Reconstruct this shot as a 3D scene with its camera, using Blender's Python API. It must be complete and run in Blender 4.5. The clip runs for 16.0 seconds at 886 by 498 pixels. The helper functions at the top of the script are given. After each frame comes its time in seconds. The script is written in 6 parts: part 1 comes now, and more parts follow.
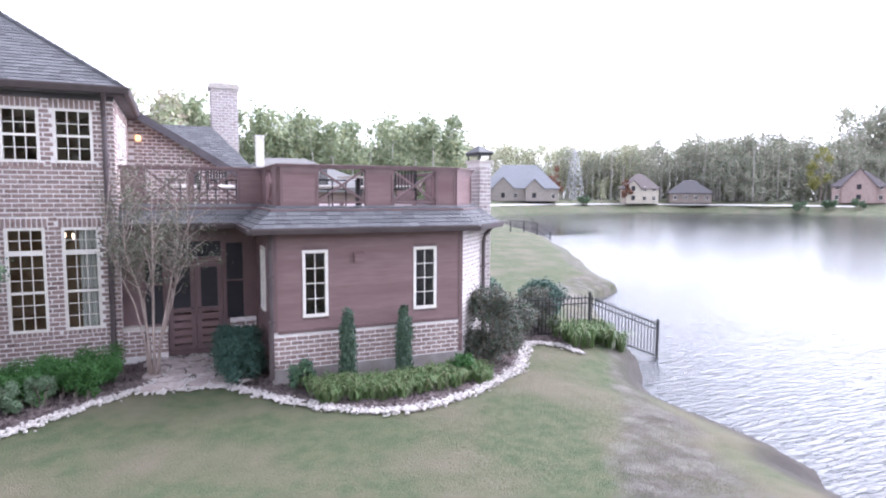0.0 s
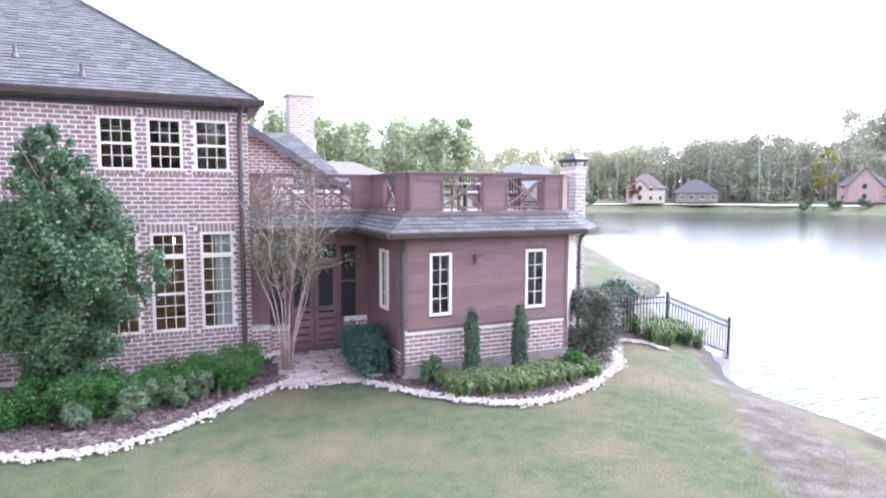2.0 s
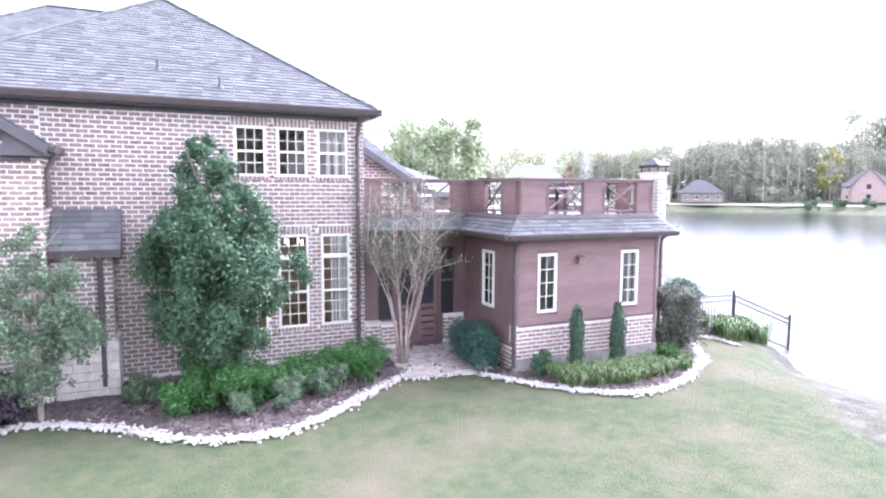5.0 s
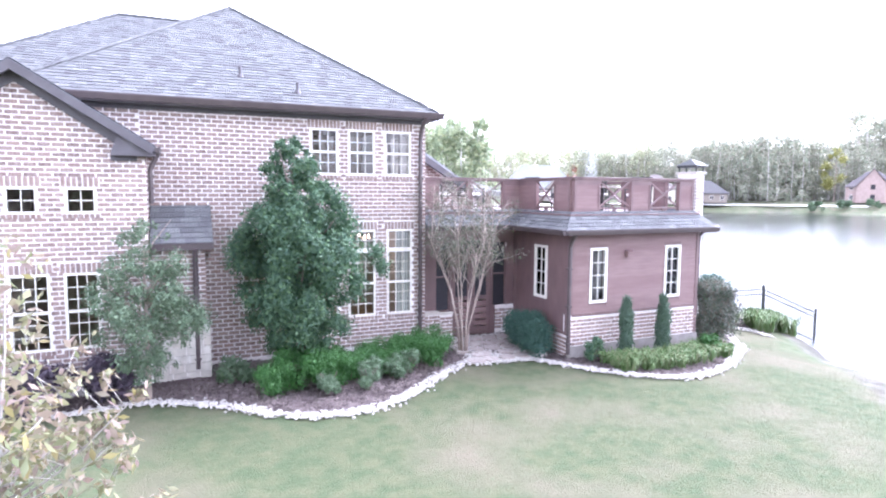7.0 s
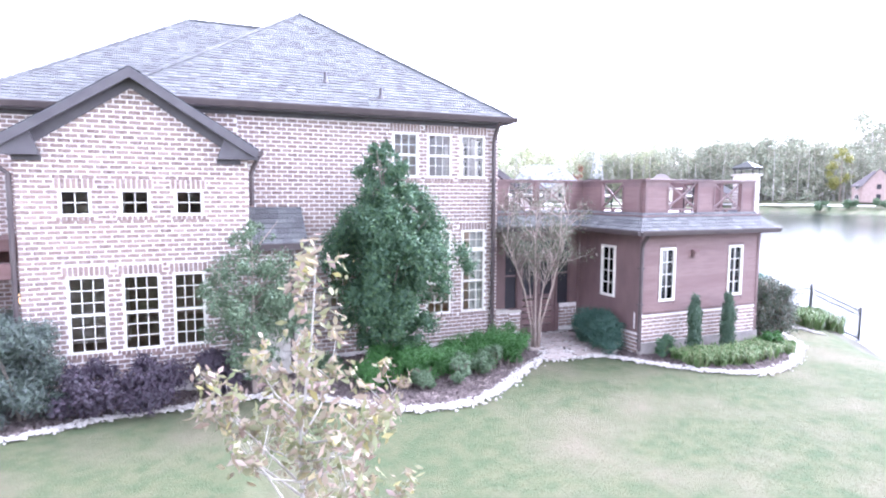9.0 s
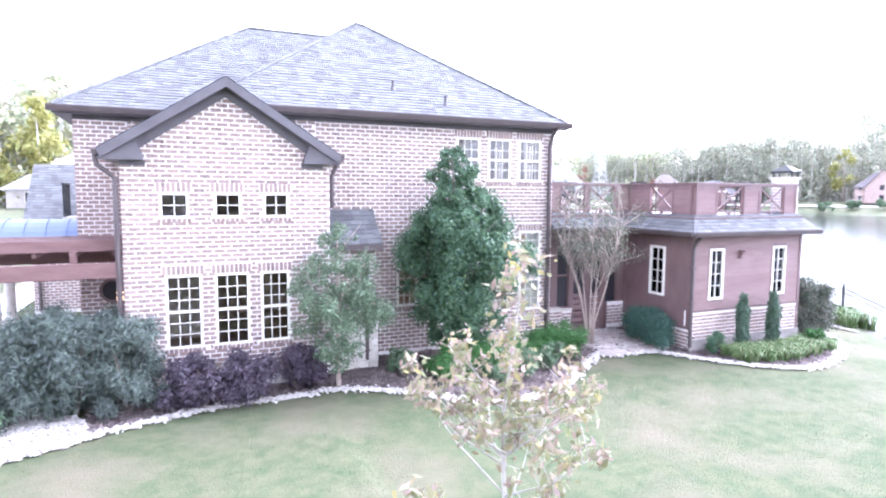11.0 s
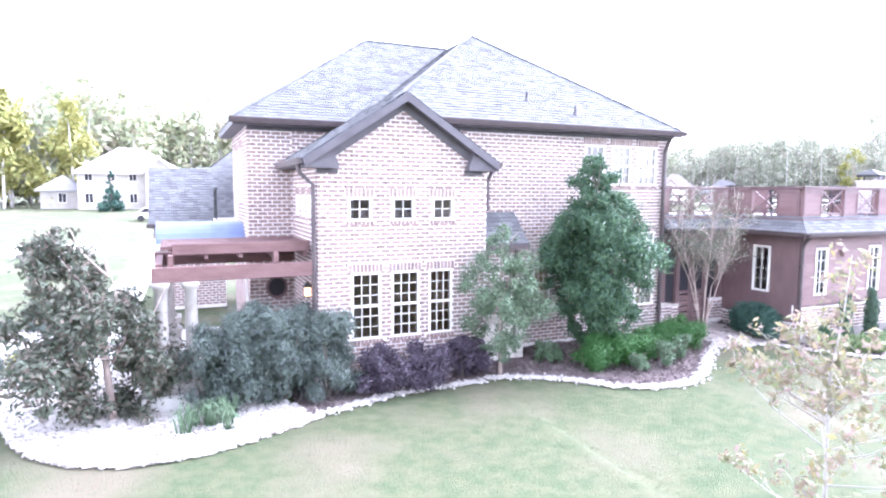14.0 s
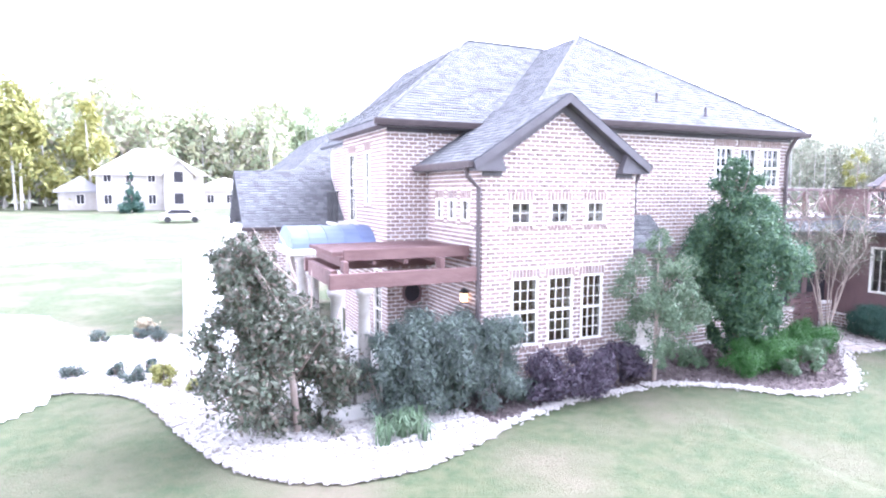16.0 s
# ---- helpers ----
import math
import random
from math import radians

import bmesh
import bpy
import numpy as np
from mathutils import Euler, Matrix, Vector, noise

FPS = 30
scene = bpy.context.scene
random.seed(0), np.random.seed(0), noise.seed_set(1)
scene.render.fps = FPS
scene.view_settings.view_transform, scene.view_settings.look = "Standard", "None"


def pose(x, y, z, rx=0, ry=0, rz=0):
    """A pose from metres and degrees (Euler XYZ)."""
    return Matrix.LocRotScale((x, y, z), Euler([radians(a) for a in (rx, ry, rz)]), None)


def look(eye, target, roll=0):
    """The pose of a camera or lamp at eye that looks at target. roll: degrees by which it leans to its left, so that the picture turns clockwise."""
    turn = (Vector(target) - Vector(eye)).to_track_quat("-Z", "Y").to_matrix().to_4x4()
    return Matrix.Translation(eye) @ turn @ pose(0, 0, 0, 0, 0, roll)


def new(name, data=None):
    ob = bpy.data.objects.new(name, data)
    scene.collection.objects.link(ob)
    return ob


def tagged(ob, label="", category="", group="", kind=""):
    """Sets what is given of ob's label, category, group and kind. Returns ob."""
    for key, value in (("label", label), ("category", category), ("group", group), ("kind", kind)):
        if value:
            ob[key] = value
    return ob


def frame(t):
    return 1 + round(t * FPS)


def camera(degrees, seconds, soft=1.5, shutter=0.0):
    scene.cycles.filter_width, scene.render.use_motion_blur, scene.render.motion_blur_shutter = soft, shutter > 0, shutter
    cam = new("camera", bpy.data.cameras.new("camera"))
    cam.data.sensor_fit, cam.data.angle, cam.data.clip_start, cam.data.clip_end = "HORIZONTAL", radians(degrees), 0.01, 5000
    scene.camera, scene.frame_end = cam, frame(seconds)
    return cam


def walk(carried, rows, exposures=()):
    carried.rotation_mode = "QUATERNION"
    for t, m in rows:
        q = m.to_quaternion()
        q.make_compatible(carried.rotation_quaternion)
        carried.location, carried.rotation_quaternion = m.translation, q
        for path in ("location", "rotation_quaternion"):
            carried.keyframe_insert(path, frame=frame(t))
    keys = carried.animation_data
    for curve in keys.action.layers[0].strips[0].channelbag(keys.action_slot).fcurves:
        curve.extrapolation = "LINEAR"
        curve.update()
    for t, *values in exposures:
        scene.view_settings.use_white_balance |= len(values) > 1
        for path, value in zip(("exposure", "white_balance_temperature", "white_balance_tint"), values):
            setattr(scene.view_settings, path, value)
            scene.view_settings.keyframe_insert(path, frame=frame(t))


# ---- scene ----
cam = camera(72.6, 16.0, 2.1)
PATH = [
    (0, (-0.903, -1.951, 3.623), (-0.097, -0.13, 3.441), 0.3),
    (0.5, (-1.511, -1.946, 3.647), (-0.704, -0.126, 3.465), 0.3),
    (1, (-2.172, -1.862, 3.672), (-1.365, -0.041, 3.489), 0.2),
    (1.5, (-2.934, -1.757, 3.725), (-2.126, 0.063, 3.54), 0.2),
    (2, (-3.599, -1.613, 3.749), (-2.79, 0.207, 3.566), 0.2),
    (2.5, (-4.253, -1.484, 3.778), (-3.442, 0.335, 3.596), 0.1),
    (3, (-4.932, -1.409, 3.815), (-4.121, 0.409, 3.63), 0.2),
    (3.5, (-5.389, -1.329, 3.833), (-4.577, 0.489, 3.649), 0.2),
    (4, (-5.661, -1.282, 3.881), (-4.845, 0.535, 3.697), 0.2),
    (6.5, (-7.529, -1.712, 3.8), (-6.719, 0.107, 3.615), 0.3),
    (7, (-7.997, -1.731, 3.797), (-7.186, 0.088, 3.613), 0.3),
    (7.5, (-8.487, -1.649, 3.826), (-7.676, 0.17, 3.64), 0.3),
    (8, (-9.012, -1.56, 3.853), (-8.201, 0.258, 3.664), 0.3),
    (8.5, (-9.559, -1.489, 3.854), (-8.748, 0.329, 3.665), 0.4),
    (9, (-9.93, -1.4, 3.846), (-9.12, 0.42, 3.66), 0.3),
    (11.5, (-12.163, -1.365, 3.929), (-11.352, 0.453, 3.743), 0.4),
    (12, (-12.689, -1.488, 3.941), (-11.879, 0.331, 3.755), 0.4),
    (12.5, (-13.27, -1.612, 3.944), (-12.458, 0.206, 3.757), 0.4),
    (13, (-13.885, -1.661, 3.938), (-13.073, 0.157, 3.752), 0.4),
    (13.5, (-14.646, -1.432, 3.968), (-13.834, 0.386, 3.78), 0.3),
    (14, (-15.397, -1.0, 4.007), (-14.587, 0.819, 3.819), 0.3),
    (14.5, (-16.436, -0.473, 4.006), (-15.625, 1.345, 3.818), 0.3),
    (15, (-17.599, 0.138, 4.018), (-16.783, 1.954, 3.829), 0.2),
    (15.5, (-18.389, 0.594, 4.033), (-17.565, 2.406, 3.844), 0.2),
    (16, (-18.586, 0.772, 4.068), (-17.759, 2.583, 3.88), 0.2),
]
EXPO = [(0.0, 2.75, 5720, 22), (2.0, 3.19, 5720, 22), (4.0, 3.54, 5660, 22), (7.0, 3.73, 5520, 22), (9.0, 3.84, 5480, 22), (12.5, 4.07, 5440, 22), (14.5, 4.14, 5440, 22), (16.0, 4.12, 5440, 22)]
walk(cam, [(t, look(eye, target, roll)) for t, eye, target, roll in PATH], EXPO)


# ---- light ----
world = bpy.data.worlds.new("sky")
scene.world = world
world.use_nodes = True
wn = world.node_tree.nodes
sky = wn.new("ShaderNodeTexSky")
sky.sky_type = "NISHITA"
sky.sun_disc = False
sky.sun_elevation = radians(46)
sky.sun_rotation = radians(75)
sky.air_density, sky.dust_density, sky.ozone_density = 1.0, 2.0, 2.0
wn["Background"].inputs["Strength"].default_value = 0.15
bw = wn.new("ShaderNodeRGBToBW")
veil = wn.new("ShaderNodeMix")
veil.data_type = "RGBA"
veil.inputs[0].default_value = 0.92
world.node_tree.links.new(sky.outputs[0], bw.inputs[0])
world.node_tree.links.new(sky.outputs[0], veil.inputs[6])
world.node_tree.links.new(bw.outputs[0], veil.inputs[7])
world.node_tree.links.new(veil.outputs[2], wn["Background"].inputs["Color"])
sun = new("sun", bpy.data.lights.new("sun", "SUN"))
sun.data.energy, sun.data.angle, sun.data.color = 0.2, radians(40), (1.0, 0.98, 0.95)
sun.matrix_world = look((77, 21, 82), (0, 0, 0))


# ---- materials ----
def mat(name, c1, c2=None, scale=8.0, rough=0.85, bump=0.0, bscale=None, metal=0.0, detail=6.0, c3=None, scale3=0.6, spec=0.4, stretch=(1, 1, 1), rand="", rc=None):
    """Two noise-mixed colours, a third at a larger scale, relief, and a tone that differs piece by piece."""
    m = bpy.data.materials.new(name)
    m.use_nodes = True
    n, l = m.node_tree.nodes, m.node_tree.links
    b = n["Principled BSDF"]
    b.inputs["Roughness"].default_value = rough
    b.inputs["Metallic"].default_value = metal
    b.inputs["Specular IOR Level"].default_value = spec
    co = n.new("ShaderNodeTexCoord")
    geo = n.new("ShaderNodeNewGeometry")
    mp = n.new("ShaderNodeMapping")
    mp.inputs["Scale"].default_value = stretch
    l.new(geo.outputs["Position"], mp.inputs["Vector"])

    def mixed(fac, a, bb):
        x = n.new("ShaderNodeMix")
        x.data_type = "RGBA"
        l.new(fac, x.inputs[0])
        for sock, v in ((x.inputs[6], a), (x.inputs[7], bb)):
            if isinstance(v, tuple):
                sock.default_value = (*v, 1)
            else:
                l.new(v, sock)
        return x.outputs[2]

    def noisy(s, d=detail, lo=0.35, hi=0.65):
        t = n.new("ShaderNodeTexNoise")
        t.inputs["Scale"].default_value, t.inputs["Detail"].default_value = s, d
        l.new(mp.outputs[0], t.inputs["Vector"])
        r = n.new("ShaderNodeMapRange")
        r.inputs[1].default_value, r.inputs[2].default_value = lo, hi
        l.new(t.outputs[0], r.inputs[0])
        return r.outputs[0]

    col = c1
    if rc:
        ramp = n.new("ShaderNodeValToRGB")
        ramp.color_ramp.interpolation = "LINEAR"
        while len(ramp.color_ramp.elements) < len(rc):
            ramp.color_ramp.elements.new(0.5)
        for k, c in enumerate(rc):
            ramp.color_ramp.elements[k].position = k / (len(rc) - 1)
            ramp.color_ramp.elements[k].color = (*c, 1)
        if rand == "object":
            src = n.new("ShaderNodeObjectInfo").outputs["Random"]
        else:
            src = geo.outputs["Random Per Island"]
        l.new(src, ramp.inputs[0])
        col = ramp.outputs[0]
    if c2:
        col = mixed(noisy(scale), col, c2)
    if c3:
        col = mixed(noisy(scale3, 3, 0.45, 0.7), col, c3)
    if isinstance(col, tuple):
        b.inputs["Base Color"].default_value = (*col, 1)
    else:
        l.new(col, b.inputs["Base Color"])
    if bump:
        bp = n.new("ShaderNodeBump")
        bp.inputs["Strength"].default_value, bp.inputs["Distance"].default_value = bump, 0.02
        l.new(noisy(bscale or scale * 3, 4, 0.2, 0.8), bp.inputs["Height"])
        l.new(bp.outputs[0], b.inputs["Normal"])
    return m


BRICKS = [(0.145, 0.10, 0.092), (0.215, 0.145, 0.13), (0.27, 0.18, 0.16), (0.18, 0.13, 0.125), (0.33, 0.225, 0.195), (0.24, 0.165, 0.15), (0.40, 0.30, 0.27)]
M_BRICK = mat("brick_joined", (0.3, 0.2, 0.18), (0.34, 0.26, 0.24), 14, 0.9, 0.5, 60, rc=BRICKS)
M_BRICK1 = mat("brick_single", (0.3, 0.2, 0.18), (0.34, 0.26, 0.24), 14, 0.9, 0.5, 60, rc=BRICKS, rand="object")
PALE = [(0.30, 0.23, 0.215), (0.42, 0.36, 0.34), (0.52, 0.47, 0.45), (0.36, 0.29, 0.275), (0.58, 0.54, 0.52)]
M_PALE = mat("whitewashed_brick", (0.45, 0.4, 0.38), (0.55, 0.5, 0.48), 14, 0.9, 0.5, 60, rc=PALE)
M_MORTAR = mat("mortar", (0.82, 0.78, 0.76), (0.70, 0.65, 0.63), 9, 0.95, 0.4, 80)
M_SIDING = mat("siding", (0.185, 0.115, 0.112), (0.22, 0.142, 0.138), 5, 0.6, 0.25, 40, stretch=(0.4, 0.4, 4), c3=(0.165, 0.096, 0.094), scale3=0.8)
M_TRIM = mat("brown_trim", (0.14, 0.09, 0.09), (0.17, 0.108, 0.106), 4, 0.55, 0.15, 30, stretch=(1, 1, 0.5))
M_FASCIA = mat("grey_fascia", (0.085, 0.075, 0.085), (0.11, 0.10, 0.11), 3, 0.55, 0.1, 30)
M_GUTTER = mat("dark_gutter", (0.07, 0.052, 0.055), (0.09, 0.07, 0.07), 3, 0.45, 0.05, 20)
SHING = [(0.09, 0.09, 0.096), (0.122, 0.122, 0.128), (0.148, 0.148, 0.155), (0.105, 0.105, 0.111), (0.172, 0.172, 0.178), (0.132, 0.132, 0.138)]
M_SHINGLE = mat("shingles", (0.2, 0.2, 0.22), None, 30, 0.95, 0.6, 120, rc=SHING, scale3=0.5)
M_ROOFBASE = mat("roof_deck", (0.10, 0.10, 0.12), (0.13, 0.13, 0.14), 8, 0.95)
M_WHITE = mat("cream_frame", (0.78, 0.74, 0.68), (0.70, 0.66, 0.61), 6, 0.5, 0.1, 30)
M_STONE = mat("limestone", (0.62, 0.58, 0.53), (0.48, 0.44, 0.40), 6, 0.9, 0.5, 30, rc=[(0.5, 0.46, 0.42), (0.66, 0.62, 0.57), (0.58, 0.52, 0.47), (0.74, 0.71, 0.67)])
M_PEBBLE = mat("white_rocks", (0.5, 0.47, 0.45), (0.52, 0.48, 0.45), 20, 0.9, 0.4, 60, rc=[(0.20, 0.175, 0.16), (0.50, 0.47, 0.44), (0.36, 0.33, 0.305), (0.62, 0.60, 0.57)])
M_PEBBLE1 = mat("white_rock_single", (0.5, 0.47, 0.45), (0.52, 0.48, 0.45), 20, 0.9, 0.4, 60, rc=[(0.20, 0.175, 0.16), (0.50, 0.47, 0.44), (0.36, 0.33, 0.305), (0.62, 0.60, 0.57)], rand="object")
M_GRIT = mat("gravel_grit", (0.30, 0.265, 0.24), (0.42, 0.38, 0.35), 25, 0.95, 0.6, 60)
M_FLAG = mat("flagstone", (0.45, 0.39, 0.36), (0.33, 0.28, 0.26), 9, 0.9, 0.4, 40, rc=[(0.36, 0.31, 0.28), (0.5, 0.44, 0.41), (0.42, 0.36, 0.34)], rand="object")
M_MULCH = mat("mulch", (0.105, 0.078, 0.078), (0.21, 0.165, 0.165), 28, 1.0, 1.0, 60, c3=(0.085, 0.062, 0.062), scale3=1.2)
M_CONCRETE = mat("concrete", (0.62, 0.60, 0.57), (0.54, 0.52, 0.49), 3, 0.9, 0.2, 60, c3=(0.66, 0.64, 0.61), scale3=0.3)
M_FOOT = mat("weathered_footing", (0.33, 0.30, 0.285), (0.26, 0.23, 0.22), 4, 0.95, 0.4, 40, c3=(0.22, 0.19, 0.17), scale3=1.5)
M_WOOD = mat("pergola_wood", (0.135, 0.075, 0.072), (0.18, 0.105, 0.10), 6, 0.7, 0.3, 30, stretch=(0.3, 1, 1))
M_IRON = mat("black_iron", (0.02, 0.02, 0.022), (0.03, 0.03, 0.03), 5, 0.5)
M_BARK = mat("bark", (0.30, 0.235, 0.21), (0.42, 0.34, 0.30), 12, 0.9, 0.6, 40, stretch=(1, 1, 0.3))
M_BARKD = mat("dark_bark", (0.12, 0.095, 0.08), (0.18, 0.15, 0.13), 12, 0.9, 0.6, 40, stretch=(1, 1, 0.3))
M_METAL = mat("blue_metal_roof", (0.15, 0.19, 0.31), (0.19, 0.23, 0.36), 2, 0.45, metal=0.25)
M_INSIDE = mat("inside_plaster", (0.40, 0.32, 0.26), (0.46, 0.37, 0.30), 1, 0.9)
M_SCREEN = mat("dark_screen", (0.018, 0.016, 0.022), (0.028, 0.025, 0.032), 40, 0.6)
M_CURTAIN = mat("curtain", (0.76, 0.8, 0.8), (0.66, 0.7, 0.71), 12, 0.9, stretch=(3, 3, 0.1))


def leafy(name, cols, rough=0.6, sub=0.25):
    m = mat(name, cols[0], None, 6, rough, rc=cols, spec=0.35)
    n, l = m.node_tree.nodes, m.node_tree.links
    b = n["Principled BSDF"]
    tr = n.new("ShaderNodeBsdfTranslucent")
    ramp = [x for x in n if x.type == "VALTORGB"][0]
    l.new(ramp.outputs[0], tr.inputs[0])
    mx = n.new("ShaderNodeMixShader")
    mx.inputs[0].default_value = sub
    l.new(b.outputs[0], mx.inputs[1])
    l.new(tr.outputs[0], mx.inputs[2])
    l.new(mx.outputs[0], n["Material Output"].inputs[0])
    return m


L_HOLLY = leafy("holly_leaves", [(0.037, 0.078, 0.052), (0.064, 0.122, 0.074), (0.096, 0.168, 0.085), (0.053, 0.101, 0.068), (0.127, 0.212, 0.091)])
L_HEDGE = leafy("hedge_leaves", [(0.026, 0.080, 0.020), (0.042, 0.122, 0.028), (0.062, 0.163, 0.038), (0.031, 0.095, 0.025)], 0.6, 0.12)
L_CRAPE = leafy("crape_leaves", [(0.139, 0.157, 0.107), (0.181, 0.190, 0.134), (0.203, 0.157, 0.134), (0.117, 0.146, 0.096), (0.160, 0.134, 0.118)])
L_ROUND = leafy("shrub_leaves", [(0.037, 0.080, 0.066), (0.054, 0.112, 0.086), (0.074, 0.139, 0.100)])
L_SAGE = leafy("sage_leaves", [(0.090, 0.144, 0.081), (0.135, 0.189, 0.117), (0.108, 0.171, 0.090)])
L_CYPRESS = leafy("cypress_leaves", [(0.064, 0.109, 0.076), (0.096, 0.146, 0.102), (0.076, 0.127, 0.076)])
L_RED = leafy("red_shrub_leaves", [(0.080, 0.104, 0.079), (0.107, 0.123, 0.100), (0.142, 0.123, 0.105), (0.063, 0.109, 0.064), (0.179, 0.134, 0.105)])
L_PURPLE = leafy("purple_leaves", [(0.058, 0.046, 0.067), (0.090, 0.064, 0.091), (0.077, 0.069, 0.086)])
L_TEAL = leafy("teal_leaves", [(0.083, 0.116, 0.093), (0.128, 0.164, 0.131), (0.093, 0.109, 0.112), (0.155, 0.188, 0.154)])
L_MAG = leafy("magnolia_leaves", [(0.063, 0.082, 0.056), (0.091, 0.110, 0.074), (0.126, 0.134, 0.102), (0.141, 0.106, 0.085), (0.078, 0.098, 0.070)])
L_YOUNG = leafy("autumn_leaves", [(0.187, 0.198, 0.098), (0.238, 0.223, 0.127), (0.281, 0.206, 0.176), (0.178, 0.206, 0.098), (0.315, 0.231, 0.225), (0.289, 0.256, 0.098)], 0.6, 0.4)
L_LILY = leafy("blade_leaves", [(0.081, 0.145, 0.045), (0.121, 0.195, 0.071), (0.152, 0.212, 0.089), (0.193, 0.203, 0.107)])
# far foliage: distance haze is painted into these pale, greyed leaf colours
L_WOODS = leafy("hazed_woods_leaves", [(0.333, 0.382, 0.246), (0.394, 0.444, 0.283), (0.444, 0.468, 0.308), (0.493, 0.468, 0.296), (0.382, 0.382, 0.296), (0.444, 0.382, 0.308), (0.320, 0.394, 0.246)], 0.9, 0.15)
L_HILL = leafy("hazed_hill_leaves", [(0.264, 0.290, 0.229), (0.334, 0.360, 0.264), (0.386, 0.386, 0.290), (0.351, 0.307, 0.264), (0.246, 0.290, 0.211)], 0.9, 0.15)
L_YELLOW = leafy("yellow_leaves", [(0.26, 0.25, 0.08), (0.32, 0.30, 0.10), (0.22, 0.24, 0.08)])
L_RUST = leafy("rust_leaves", [(0.28, 0.13, 0.07), (0.24, 0.12, 0.09), (0.2, 0.13, 0.08)])


def lawn_material():
    m = mat("lawn", (0.058, 0.080, 0.036), (0.095, 0.101, 0.053), 3.5, 1.0, 1.0, 40, c3=(0.136, 0.117, 0.08), scale3=0.5)
    n, l = m.node_tree.nodes, m.node_tree.links
    b = n["Principled BSDF"]
    src = b.inputs["Base Color"].links[0].from_socket
    at = n.new("ShaderNodeAttribute")
    at.attribute_name = "bare"
    nz = n.new("ShaderNodeTexNoise")
    nz.inputs["Scale"].default_value, nz.inputs["Detail"].default_value = 1.1, 8
    geo = [x for x in n if x.type == "NEW_GEOMETRY"][0]
    l.new(geo.outputs["Position"], nz.inputs["Vector"])
    ad = n.new("ShaderNodeMath")
    ad.operation = "ADD"
    l.new(at.outputs["Fac"], ad.inputs[0])
    l.new(nz.outputs[0], ad.inputs[1])
    rg = n.new("ShaderNodeMapRange")
    rg.inputs[1].default_value, rg.inputs[2].default_value = 0.82, 1.25
    l.new(ad.outputs[0], rg.inputs[0])
    dirt = n.new("ShaderNodeValToRGB")
    dirt.color_ramp.elements[0].position, dirt.color_ramp.elements[1].position = 0.36, 0.72
    dirt.color_ramp.elements[0].color, dirt.color_ramp.elements[1].color = (0.064, 0.057, 0.046, 1), (0.165, 0.148, 0.128, 1)
    n2 = n.new("ShaderNodeTexNoise")
    n2.inputs["Scale"].default_value, n2.inputs["Detail"].default_value = 2.2, 10
    l.new(geo.outputs["Position"], n2.inputs["Vector"])
    l.new(n2.outputs[0], dirt.inputs[0])
    mx = n.new("ShaderNodeMix")
    mx.data_type = "RGBA"
    l.new(rg.outputs[0], mx.inputs[0])
    l.new(src, mx.inputs[6])
    l.new(dirt.outputs[0], mx.inputs[7])
    wet = n.new("ShaderNodeAttribute")
    wet.attribute_name = "wet"
    mud = n.new("ShaderNodeMix")
    mud.data_type = "RGBA"
    mud.inputs[7].default_value = (0.06, 0.052, 0.045, 1)
    l.new(wet.outputs["Fac"], mud.inputs[0])
    l.new(mx.outputs[2], mud.inputs[6])
    l.new(mud.outputs[2], b.inputs["Base Color"])
    return m


M_LAWN = lawn_material()


def glass_material():
    m = bpy.data.materials.new("window_glass")
    m.use_nodes = True
    n, l = m.node_tree.nodes, m.node_tree.links
    g = n.new("ShaderNodeBsdfGlossy")
    g.inputs["Roughness"].default_value = 0.03
    t = n.new("ShaderNodeBsdfTransparent")
    t.inputs[0].default_value = (0.86, 0.85, 0.83, 1)
    fr = n.new("ShaderNodeFresnel")
    fr.inputs[0].default_value = 1.42
    mx = n.new("ShaderNodeMixShader")
    l.new(fr.outputs[0], mx.inputs[0])
    l.new(t.outputs[0], mx.inputs[1])
    l.new(g.outputs[0], mx.inputs[2])
    l.new(mx.outputs[0], n["Material Output"].inputs[0])
    return m


def water_material():
    m = bpy.data.materials.new("pond_water")
    m.use_nodes = True
    n, l = m.node_tree.nodes, m.node_tree.links
    b = n["Principled BSDF"]
    b.inputs["Base Color"].default_value = (0.015, 0.02, 0.026, 1)
    b.inputs["Roughness"].default_value = 0.06
    b.inputs["IOR"].default_value = 1.333
    b.inputs["Specular IOR Level"].default_value = 0.45
    geo = n.new("ShaderNodeNewGeometry")
    mp = n.new("ShaderNodeMapping")
    mp.inputs["Rotation"].default_value = (0, 0, radians(20))
    mp.inputs["Scale"].default_value = (0.5, 2.4, 1)
    l.new(geo.outputs["Position"], mp.inputs["Vector"])
    a = n.new("ShaderNodeTexNoise")
    a.inputs["Scale"].default_value, a.inputs["Detail"].default_value, a.inputs["Distortion"].default_value = 3.6, 4, 0.5
    l.new(mp.outputs[0], a.inputs["Vector"])
    bp = n.new("ShaderNodeBump")
    bp.inputs["Distance"].default_value = 0.1
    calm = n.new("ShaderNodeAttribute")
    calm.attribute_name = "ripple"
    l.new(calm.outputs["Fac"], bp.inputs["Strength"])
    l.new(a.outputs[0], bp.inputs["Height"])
    l.new(bp.outputs[0], b.inputs["Normal"])
    return m


M_GLASS = glass_material()
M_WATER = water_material()


